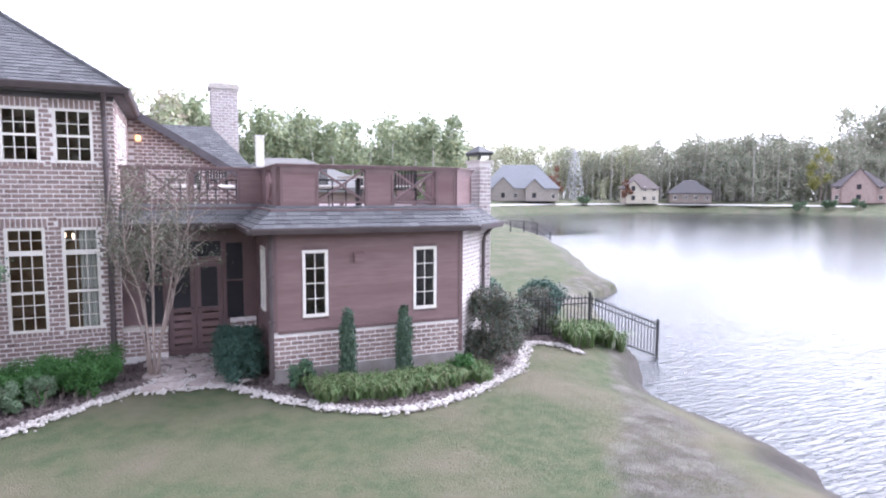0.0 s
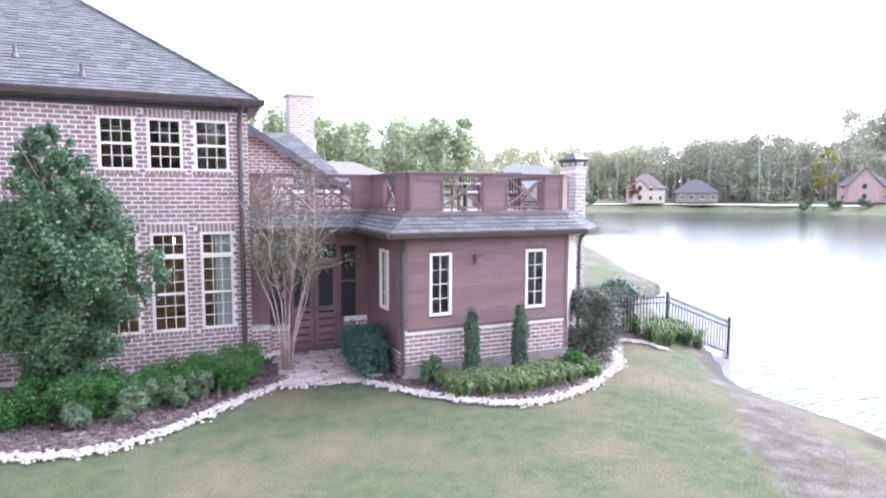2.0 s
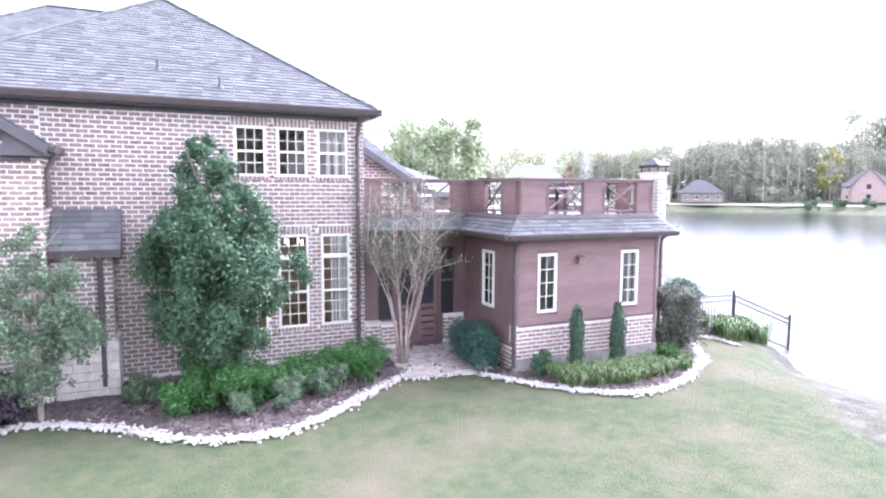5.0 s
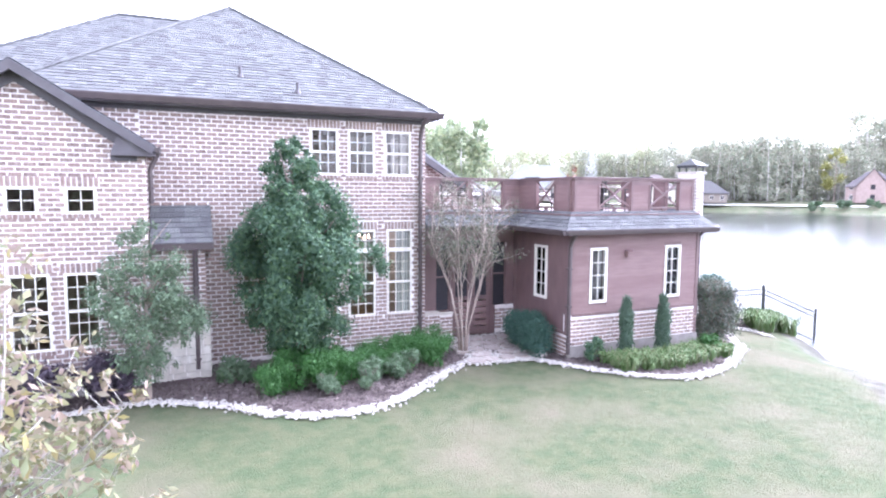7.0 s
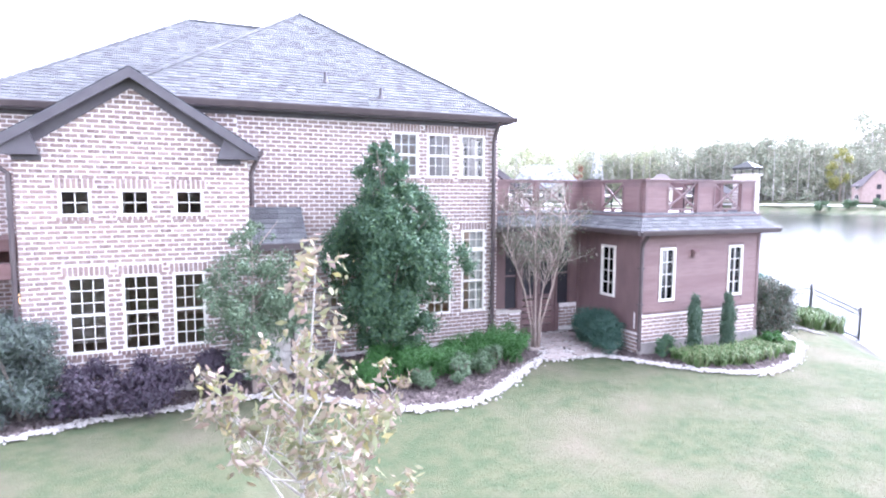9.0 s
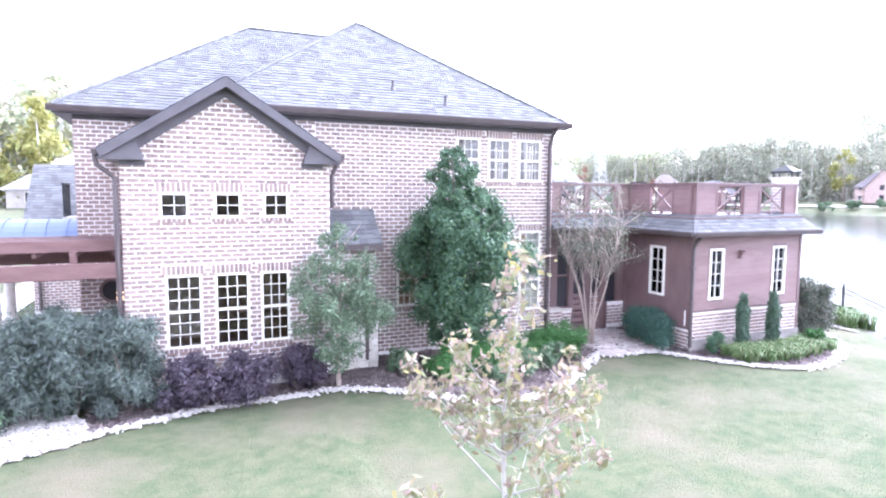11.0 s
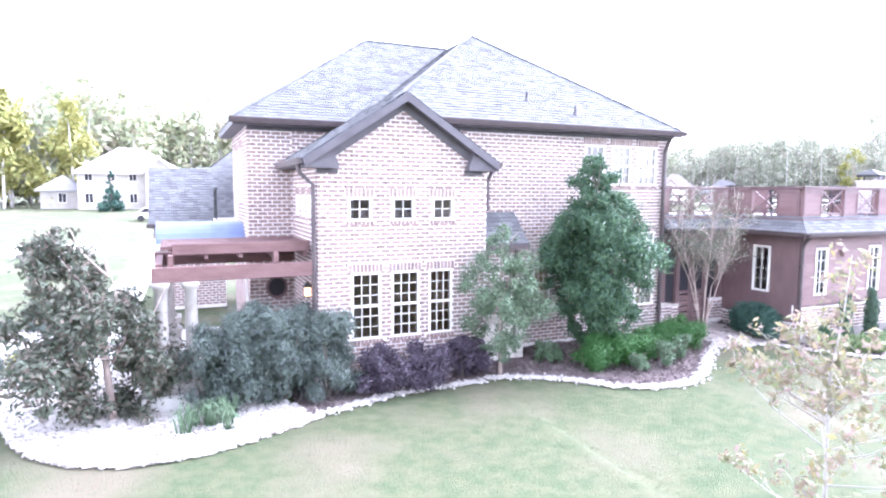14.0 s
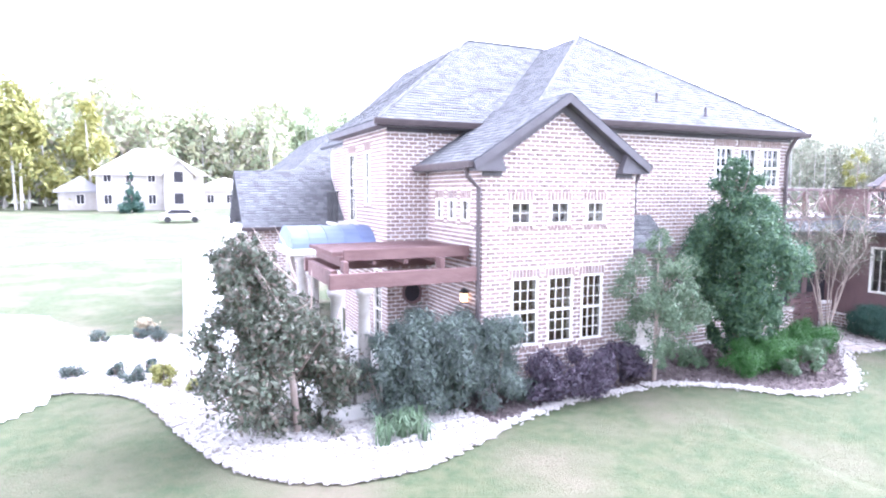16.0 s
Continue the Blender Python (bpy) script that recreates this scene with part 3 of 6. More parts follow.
def shingled(parent, corners, label="", course=0.15, tab=0.26, singles=0):
    """Lapped shingle tabs over one roof plane, given by its corners, eave first (left, right as seen from outside), then the top ones."""
    c = [Vector(p) for p in corners]
    o, ux = c[0], (c[1] - c[0]).normalized()
    nrm = ux.cross(c[-1] - c[0]).normalized()
    uy = nrm.cross(ux).normalized()
    if uy.z < 0:
        uy, nrm = -uy, -nrm
    if nrm.z < 0:
        nrm = -nrm
    flat = [((p - o).dot(ux), (p - o).dot(uy)) for p in c]
    high = max(p[1] for p in flat)
    s = Shape()
    rows = int(high / course) + 1

    def span(v):
        xs = []
        for (xa, ya), (xb, yb) in zip(flat, flat[1:] + flat[:1]):
            if (ya <= v < yb) or (yb <= v < ya):
                xs.append(xa + (xb - xa) * (v - ya) / (yb - ya))
        return (min(xs), max(xs)) if len(xs) > 1 else None

    for r in range(rows):
        v0, v1 = r * course, min((r + 1.15) * course, high)
        a, b = span(v0 + 0.001), span(min(v1, high - 0.002))
        if not a:
            continue
        b = b or a
        x = a[0] - RNG.uniform(0, tab)
        while x < a[1]:
            wd = tab * RNG.uniform(0.6, 1.15)
            xa, xb = max(x, a[0]), min(x + wd - 0.006, a[1])
            x += wd
            if xb - xa < 0.02:
                continue
            ya, yb = min(max(xa, b[0]), b[1]), min(max(xb, b[0]), b[1])
            t = RNG.uniform(0.014, 0.024)
            pts = [(xa, v0, t), (xb, v0, t), (yb, v1, 0.004), (ya, v1, 0.004), (xa, v0, -0.002), (xb, v0, -0.002)]
            s.add([o + ux * p + uy * q + nrm * h for p, q, h in pts], [(0, 1, 2, 3), (4, 5, 1, 0)])
    base = Shape()
    base.add([p - nrm * 0.0 for p in c] + [p - nrm * 0.10 for p in c], [tuple(range(len(c))), tuple(range(len(c), 2 * len(c)))[::-1]] + [(i, (i + 1) % len(c), len(c) + (i + 1) % len(c), len(c) + i) for i in range(len(c))])
    roof = base.done("roof", M_ROOFBASE, parent, label)
    k = s.done("shingles", M_SHINGLE, roof)
    k["kind"] = "stuff"
    return roof


def gutter(parent, a, b, drop=0.13, out=0.12):
    """A half-box gutter with a rolled lip along an eave from a to b."""
    a, b = Vector(a), Vector(b)
    d = (b - a).normalized()
    side = Vector((d.y, -d.x, 0))
    prof = [(0, 0), (0, -drop), (out * 0.7, -drop), (out, -0.02), (out, 0.012), (out - 0.02, 0.012), (out - 0.02, -0.02), (0.02, -0.03)]
    s = Shape()
    n = len(prof)
    vs = [p + side * u + Vector((0, 0, w)) for p in (a, b) for u, w in prof]
    s.add(vs, [tuple(range(n)), tuple(range(n, 2 * n))[::-1]] + [(i, n + i, n + (i + 1) % n, (i + 1) % n) for i in range(n)])
    return s.done("gutter", M_GUTTER, parent)


def pipe(parent, pts, r=0.05, name="downpipe"):
    s = Shape().tube(pts, [r] * len(pts), 8)
    p0, p1 = pts[-2], pts[-1]
    for k in (0.2, 0.55, 0.9):
        c = Vector(p0).lerp(Vector(p1), k)
        s.box(c.x - r - 0.01, c.x + r + 0.01, c.y - r - 0.005, c.y + r + 0.03, c.z - 0.02, c.z + 0.02)
    return s.done(name, M_GUTTER, parent)


# ---- the house ----
house = thing("house", "two-storey red-brown brick house with grey shingle hip roof", "house")


def hpose(x, y, z=0.0, rz=0.0):
    return pose(x, y, z, 0, 0, rz)


K = 0.69
BY = 14.8
UP = [(-5.0, -4.32), (-4.08, -3.40), (-3.16, -2.45)]
LOW = [(-5.02, -4.34), (-4.10, -3.40), (-3.10, -2.42)]
FRONT = 12.76
open_main = [(a, b, 4.22, 5.33) for a, b in UP] + [(a, b, 0.70, 2.88) for a, b in LOW] + [(-6.62, -6.06, 1.05, 2.02)]
w = panel(house, "wall", hpose(0, FRONT), -8.6, -2.05, -0.6, 5.75, open_main, M_MORTAR)
bricks(w, None, -8.6, -2.05, -0.05, 5.62, open_main, None, 300, (-6.2, -2.0, 2.9, 5.6))
for a, b in UP:
    window(house, hpose(a, FRONT, 4.22), b - a, 1.11, 3, 2, 2)
for a, b in LOW:
    window(house, hpose(a, FRONT, 0.70), b - a, 2.18, 3, 3, 2, transom=0.52)
window(house, hpose(-6.62, FRONT, 1.05), 0.56, 0.97, 3, 2, 2)
# the front wall carried on above the bay, with its return
w = panel(house, "wall", hpose(0, FRONT), -10.7, -8.6, 4.4, 5.75, [], M_MORTAR)
bricks(w, None, -10.7, -8.62, 4.5, 5.62, [])
Shape().box(-10.7, -10.48, FRONT + 0.22, BY, 4.4, 5.75).done("wall", M_MORTAR, house)
# right flank of the main block
open_side = [(0.55, 1.15, 4.2, 5.33), (1.45, 2.05, 4.2, 5.33), (2.35, 2.95, 4.2, 5.33)]
w = panel(house, "wall", hpose(-2.05, FRONT, 0, 90), 0.22, 11, -0.6, 5.75, open_side, M_MORTAR)
bricks(w, None, 0.02, 4.6, 2.9, 5.62, open_side)
for a, b, c, d in open_side:
    window(house, hpose(-2.05, FRONT + a, c, 90), b - a, d - c, 2, 2, 2)
# gabled bay
GY, GL, GR = 11.93, -12.6, -8.5
SMALL = [(-11.92, -11.38), (-10.90, -10.36), (-9.92, -9.38)]
TALL = [(-11.86, -11.18), (-10.92, -10.24), (-10.0, -9.40)]
open_bay = [(a, b, 3.36, 3.88) for a, b in SMALL] + [(a, b, 0.68, 2.20) for a, b in TALL]
w = panel(house, "wall", hpose(0, GY), GL, GR, -0.6, 4.75, open_bay, M_MORTAR, gable=(-10.63, 6.02))
bricks(w, None, GL, GR, -0.05, 4.75, open_bay, (-10.63, 6.02), 300, (-12.6, -8.5, 2.2, 4.6))
for a, b in SMALL:
    window(house, hpose(a, GY, 3.36), b - a, 0.52, 2, 2, 1, casing=0.05)
for a, b in TALL:
    window(house, hpose(a, GY, 0.68), b - a, 1.52, 3, 3, 2, casing=0.045)
open_bl = [(0.52, 0.92, 3.42, 3.92), (1.22, 1.62, 3.42, 3.92), (1.92, 2.32, 3.42, 3.92)]
BY = 14.8
w = panel(house, "wall", hpose(GL, BY, 0, -90), 0, BY - GY - 0.22, -0.6, 4.75, open_bl, M_MORTAR)
bricks(w, None, 0, BY - GY - 0.005, -0.05, 4.7, open_bl)
for a, b, c, d in open_bl:
    window(house, hpose(GL, BY - a, c, -90), b - a, d - c, 2, 2, 1, casing=0.05)
w = panel(house, "wall", hpose(GR, GY, 0, 90), 0.22, FRONT - GY, -0.6, 4.75, [], M_MORTAR)
bricks(w, None, 0.005, FRONT - GY - 0.02, -0.05, 4.7, [])
# set-back left block
BL = -13.7
w = panel(house, "wall", hpose(0, BY), BL, -11.0, -0.6, 5.75, [], M_MORTAR)
bricks(w, None, BL, GL - 0.0, -0.05, 5.62, [])
bricks(w, None, GL, -11.2, 4.6, 5.62, [])
LLEN = 3.9
open_l = [(2.15, 2.65, 3.7, 5.15), (0.55, 1.25, 3.2, 5.15), (2.9, 3.5, 0.0, 2.1)]
w = panel(house, "wall", hpose(BL, BY + LLEN, 0, -90), 0, LLEN - 0.22, -0.6, 5.75, open_l, M_MORTAR)
bricks(w, None, 0, LLEN, -0.05, 5.62, open_l)
for a, b, c, d in open_l:
    window(house, hpose(BL, BY + LLEN - a, c, -90), b - a, d - c, 2, 3, 2)
w = panel(house, "wall", hpose(-12.6, 24.4, 0, -90), 0, 24.4 - BY - LLEN, -0.6, 5.75, [], M_MORTAR)
bricks(w, None, 0, 24.4 - BY - LLEN, 2.5, 5.62, [])
Shape().box(BL + 0.22, -12.6, BY + LLEN - 0.22, BY + LLEN, -0.6, 5.75).done("wall", M_MORTAR, house)
# back walls, floors and inner faces, which close the rooms
Shape().box(-12.6, -2.05, 24.4, 24.6, -0.6, 5.75).done("back_wall", M_MORTAR, house)
Shape().box(-12.3, -2.27, BY + 0.3, 24.4, 3.0, 3.2).box(BL + 0.22, -12.3, BY + 0.3, BY + LLEN - 0.22, 3.0, 3.2).box(-8.6, -2.27, 12.98, BY + 0.3, 3.0, 3.2).box(GL + 0.22, -8.6, 12.2, BY + 0.3, 3.0, 3.2).done("upper_floor", M_INSIDE, house)
Shape().box(-12.3, -2.27, BY + 0.3, 24.4, 0.1, 0.25).box(BL + 0.22, -12.3, BY + 0.3, BY + LLEN - 0.22, 0.1, 0.25).box(-8.6, -2.27, 12.98, BY + 0.3, 0.1, 0.25).box(GL + 0.22, -8.6, 12.2, BY + 0.3, 0.1, 0.25).done("ground_floor", M_INSIDE, house)
Shape().box(BL + 0.25, -2.3, 17.6, 17.7, 0.25, 5.75).done("inner_wall", M_INSIDE, house)
Shape().box(-12.3, -2.3, BY + 0.3, 24.4, 5.6, 5.7).box(BL + 0.25, -12.3, BY + 0.3, BY + LLEN - 0.25, 5.6, 5.7).box(-8.6, -2.3, 12.99, BY + 0.3, 5.6, 5.7).box(GL + 0.25, -8.6, 12.2, BY + 0.3, 4.6, 4.7).done("ceiling", M_INSIDE, house)
# main roof, front part
EZ = 5.78
XL, XR, YF = -11.1, -1.82, 12.42
AX, AY, AZ = -6.36, 17.12, 9.05
BE, BX = 14.44, -14.05
RY = BE + (AZ - EZ) / K
shingled(house, [(XL, YF, EZ), (XR, YF, EZ), (AX, AY, AZ)], "grey laminated shingle roof")
shingled(house, [(XR, YF, EZ), (XR, 25, EZ), (AX, 25, AZ), (AX, AY, AZ)])
shingled(house, [(XL, AY + 3, EZ), (XL, YF, EZ), (AX, AY, AZ), (AX, AY + 3, AZ)])
shingled(house, [(BX, BE, EZ), (AX, BE, EZ), (AX, RY, AZ), (BX + (AZ - EZ) / K, RY, AZ)])
shingled(house, [(BX, 19.1, EZ), (BX, BE, EZ), (BX + (AZ - EZ) / K, RY, AZ), (BX + (AZ - EZ) / K, RY + 0.1, AZ)])
shingled(house, [(-12.95, 25, EZ), (-12.95, 19.1, EZ), (BX + (AZ - EZ) / K, RY + 0.1, AZ), (BX + (AZ - EZ) / K, 25, AZ)])
shingled(house, [(-12.95, 19.1, EZ), (BX, 19.1, EZ), (-11.6, RY - 1.6, EZ + 1.75)])
cap = Shape()
for a, b in (((XR, YF, EZ), (AX, AY, AZ)), ((XL, YF, EZ), (AX, AY, AZ)), ((BX, BE, EZ), (BX + (AZ - EZ) / K, RY, AZ)), ((BX + (AZ - EZ) / K, RY, AZ), (AX, RY, AZ))):
    a, b = Vector(a), Vector(b)
    n = int((b - a).length / 0.22)
    for i in range(n):
        cap.tube([a.lerp(b, i / n) + Vector((0, 0, 0.02)), a.lerp(b, (i + 1.1) / n) + Vector((0, 0, 0.035))], [0.035, 0.05], 5)
cap.done("ridge_cap", M_SHINGLE, house)["kind"] = "stuff"
# eaves: soffit and fascia, gutters
for nm, q in (("fascia_board", (XL, XR, YF, YF + 0.04, EZ - 0.16, EZ - 0.02)), ("soffit", (XL, XR, YF + 0.04, FRONT, EZ - 0.16, EZ - 0.13)), ("frieze_board", (-10.7, -2.03, FRONT - 0.05, FRONT - 0.018, EZ - 0.25, EZ - 0.16)),
              ("fascia_board", (XR - 0.04, XR, YF + 0.04, 25, EZ - 0.16, EZ - 0.02)), ("soffit", (-2.05, XR - 0.04, FRONT, 25, EZ - 0.16, EZ - 0.13)),
              ("fascia_board", (BX, -11.0, BE, BE + 0.04, EZ - 0.16, EZ - 0.02)), ("soffit", (BX + 0.04, -11.0, BE + 0.04, BY, EZ - 0.16, EZ - 0.13)), ("fascia_board", (BX, BX + 0.04, BE + 0.04, 19.1, EZ - 0.16, EZ - 0.02)),
              ("soffit", (BX + 0.04, BL, BY, 19.1, EZ - 0.16, EZ - 0.13)), ("frieze_board", (BL, -11, BY - 0.05, BY - 0.018, EZ - 0.25, EZ - 0.16))):
    Shape().box(*q).done(nm, M_FASCIA, house)
gutter(house, (XL, YF, EZ), (XR + 0.1, YF, EZ))
gutter(house, (BX - 0.1, BE, EZ), (-11.0, BE, EZ))
gutter(house, (XR, YF, EZ), (XR, 24, EZ))
pipe(house, [(-2.18, YF - 0.03, EZ - 0.1), (-2.22, 12.55, EZ - 0.35), (-2.22, 12.66, EZ - 0.6), (-2.22, 12.66, 0.05)], 0.055)
# bay roof with returned eaves
PZ, PX, GE = 6.2, -10.63, 4.7
EL, ER, GF = -12.95, -8.3, 11.64
shingled(house, [(ER, GF, GE), (ER, FRONT + 3.9, GE), (PX, FRONT + 3.9, PZ), (PX, GF, PZ)])
shingled(house, [(EL, FRONT + 3.9, GE), (EL, GF, GE), (PX, GF, PZ), (PX, FRONT + 3.9, PZ)])
bw = 0.15
rake = Shape()
for xe, sgn in ((EL, 1), (ER, -1)):
    rake.prism([(xe, GE - 0.02), (PX, PZ - 0.02), (PX, PZ - 0.02 - bw * 1.25), (xe + sgn * 0.06, GE - 0.02 - bw)], GF - 0.02, GF + 0.05, "y")
    rake.prism([(xe + sgn * 0.08, GE - 0.08), (PX, PZ - bw * 0.75), (PX, PZ - bw * 0.75 - 0.05), (xe + sgn * 0.08, GE - 0.13)], GF + 0.05, GY, "y")
rake.done("rake_board", M_FASCIA, house)
frieze = Shape()
for xe, sgn in ((EL, 1), (ER, -1)):
    frieze.prism([(xe + sgn * 0.22, GE - 0.02), (PX, PZ - 0.16), (PX, PZ - 0.38), (xe + sgn * 0.42, GE - 0.16)], GY - 0.045, GY - 0.016, "y")
frieze.done("frieze_board", M_FASCIA, house)
for xe, sgn in ((EL, 1), (ER, -1)):
    ret = Shape()
    a, b = sorted((xe, xe + sgn * 0.78))
    ret.box(a, b, GF + 0.05, GY, GE - 0.2, GE - 0.1)
    ret.prism([(xe + sgn * 0.05, GE - 0.12), (xe + sgn * 0.78, GE - 0.12), (xe + sgn * 0.62, GE + 0.28)], GF + 0.06, GY - 0.05, "y")
    a, b = sorted((xe + sgn * 0.34, xe + sgn * 0.80))
    ret.box(a, b, GY - 0.05, GY - 0.016, GE - 0.3, GE - 0.2)
    ret.done("eave_return", M_FASCIA, house)
for nm, q in (("fascia_board", (EL, EL + 0.04, GF + 0.05, BE + 0.3, GE - 0.15, GE - 0.02)), ("soffit", (EL + 0.04, GL, GY, BE + 0.3, GE - 0.15, GE - 0.12)), ("fascia_board", (ER - 0.04, ER, GF + 0.05, FRONT, GE - 0.15, GE - 0.02)), ("soffit", (GR, ER - 0.04, GY, FRONT, GE - 0.15, GE - 0.12))):
    Shape().box(*q).done(nm, M_FASCIA, house)
gutter(house, (EL, BE + 0.3, GE), (EL, GF + 0.05, GE), out=0.1)
gutter(house, (ER, GF + 0.05, GE), (ER, FRONT, GE), out=0.1)
pipe(house, [(EL - 0.06, GF + 0.25, GE - 0.12), (EL - 0.02, GF + 0.25, GE - 0.3), (GL - 0.08, GY - 0.0, GE - 0.55), (GL - 0.08, GY + 0.0, 0.0)])
pipe(house, [(ER + 0.05, GF + 0.4, GE - 0.1), (GR + 0.09, GY + 0.12, GE - 0.45), (GR + 0.09, GY + 0.12, 3.55)])
# roof pipes
for x, y in ((-6.47, 13.46), (-5.24, 12.92)):
    z = EZ + K * (y - YF)
    s = Shape().tube([(x, y, z - 0.05), (x, y, z + 0.24)], [0.035, 0.035], 10).tube([(x, y, z - 0.02), (x, y, z + 0.07)], [0.10, 0.045], 10)
    s.done("vent_pipe", M_FASCIA, house)
# small lean-to roof beside the bay, on a stone plinth
shingled(house, [(-8.47, 11.95, 2.72), (-7.25, 11.95, 2.72), (-7.25, FRONT - 0.01, 3.5), (-8.47, FRONT - 0.01, 3.5)])
Shape().box(-8.47, -7.25, 11.91, 11.95, 2.58, 2.72).box(-7.29, -7.25, 11.95, FRONT, 2.58, 2.72).prism([(11.95, 2.72), (FRONT, 2.72), (FRONT, 3.46)], -7.29, -7.26, "x").done("fascia", M_GUTTER, house)
lw = panel(house, "wall", hpose(0, 12.12), -8.47, -7.42, -0.5, 2.62, [], M_MORTAR)
bricks(lw, None, -8.47, -7.42, 0.95, 2.6, [])
lw = panel(house, "wall", hpose(-7.42, 12.12, 0, 90), 0.22, 0.64, -0.5, 2.62, [], M_MORTAR)
bricks(lw, None, 0.0, 0.62, 0.95, 2.6, [])
pipe(house, [(-7.62, 11.9, 2.6), (-7.62, 11.95, 2.4), (-7.62, 12.02, 2.2), (-7.62, 12.02, 0.0)], 0.055)


def rubble(parent, x0, x1, y0, y1, z0, z1, name="stone"):
    """Squared rubble blocks round a core."""
    Shape().box(x0 + 0.03, x1 - 0.03, y0 + 0.03, y1 - 0.03, z0, z1).done("core", M_MORTAR, parent)
    z = z0
    while z < z1 - 0.03:
        h = min(RNG.uniform(0.13, 0.24), z1 - z)
        for face in range(3):
            a, b = (x0, x1) if face == 0 else (y0, y1)
            u = a
            while u < b - 0.02:
                l = min(RNG.uniform(0.16, 0.4), b - u)
                if b - u - l < 0.08:
                    l = b - u
                d = RNG.uniform(0.0, 0.02)
                s = Shape()
                if face == 0:
                    s.box(u + 0.008, u + l - 0.008, y0 - d, y0 + 0.05, z + 0.006, z + h - 0.006)
                elif face == 1:
                    s.box(x1 - 0.05, x1 + d, u + 0.008, u + l - 0.008, z + 0.006, z + h - 0.006)
                else:
                    s.box(x0 - d, x0 + 0.05, u + 0.008, u + l - 0.008, z + 0.006, z + h - 0.006)
                s.done(name, M_STONE_S, parent)
                u += l
        z += h


M_STONE_S = mat("limestone_single", (0.62, 0.58, 0.53), (0.48, 0.44, 0.40), 6, 0.9, 0.5, 30, rc=[(0.5, 0.46, 0.42), (0.66, 0.62, 0.57), (0.58, 0.52, 0.47), (0.74, 0.71, 0.67)], rand="object")
plinth = Shape().box(-8.46, -7.36, 12.02, 12.7, -0.5, -0.2).done("stone_plinth", M_STONE, house)
rubble(plinth, -8.46, -7.36, 12.0, 12.72, -0.2, 0.95)
# rear block with its falling rake, and the chimney behind
RB = 17.0
w = Shape().prism([(-2.05, 2.9), (1.4, 2.9), (1.4, 3.85), (-2.05, 5.95)], RB, RB + 0.22, "y").done("wall", M_MORTAR, house)
j = Shape()
for r in range(28):
    za = 3.3 + r * COURSE
    hi = 1.4 - max(0, (za + COURSE - 3.85)) / 2.1 * 3.45
    x = -2.05 + (0.14 if r % 2 else 0)
    while x + 0.25 < hi:
        me, v, f = brick_mesh(BRICK_L - JOINT, COURSE - JOINT)
        j.add(v, f, pose(x, RB, za))
        x += BRICK_L
j.done("brickwork", M_BRICK, w)["kind"] = "stuff"
sl = 2.1 / 3.45
shingled(house, [(1.75, RB - 0.35, 3.64), (1.75, 26, 3.64), (-2.05, 26, 3.64 + 3.8 * sl), (-2.05, RB - 0.35, 3.64 + 3.8 * sl)])
Shape().prism([(-2.05, 6.0), (1.78, 3.66), (1.78, 3.44), (-2.05, 5.76)], RB - 0.38, RB - 0.32, "y").done("rake_board", M_FASCIA, house)
Shape().box(1.4, 1.62, RB, 26, -0.5, 3.75).done("wall", M_MORTAR, house)
shingled(house, [(-2.05, 17.5, 4.1), (1.6, 17.5, 4.1), (0.25, 20.2, 5.85), (-2.05, 20.2, 5.85)])
shingled(house, [(1.6, 17.5, 4.1), (1.6, 26, 4.1), (0.25, 26, 5.85), (0.25, 20.2, 5.85)])
chim = Shape().box(0.36, 1.26, 21.2, 22.0, 3.2, 7.35).done("chimney", M_MORTAR, house)
q = bricks(chim, None, 0, 0.9, 4.2, 7.3, [], skin=M_PALE)
q.matrix_basis = pose(0.36, 21.2, 0)
q = bricks(chim, None, 0, 0.8, 4.2, 7.3, [], skin=M_PALE)
q.matrix_basis = pose(0.36, 22.0, 0, 0, 0, -90)
Shape().box(0.28, 1.34, 21.12, 22.08, 7.3, 7.42).box(0.34, 1.28, 21.18, 22.02, 7.42, 7.5).done("chimney_cap", M_STONE, chim)
Shape().tube([(0.8, 21.6, 7.5), (0.8, 21.6, 7.68)], [0.16, 0.16], 10).done("flue", M_WHITE, chim)

# ---- porch wing with roof deck ----
wing = thing("porch_wing", "brown lap-sided porch wing with brick base and roof deck", "porch wing")
WX0, WX1, WY, CX, CY = 0.82, 5.05, 10.42, 6.05, 11.45
WA, WB = (1.42, 1.95), (3.85, 4.40)
wopen = [(*WA, 1.07, 2.46), (*WB, 1.07, 2.46)]
panel(wing, "wall", pose(0, WY, 0), WX0, WX1, 0.8, 2.95, wopen, M_TRIM, 0.2)
base = Shape().box(WX0, WX1, WY - 0.02, WY + 0.2, -0.6, 0.8).done("base_wall", M_MORTAR, wing)
bricks(base, None, WX0, WX1, 0.04, 0.8, [])
for o in base.children:
    o.matrix_basis = pose(0, WY - 0.02, 0) @ o.matrix_basis
Shape().box(WX0 - 0.03, WX1 + 0.02, WY - 0.06, WY + 0.0, -0.6, 0.02).done("footing", M_FOOT, wing)
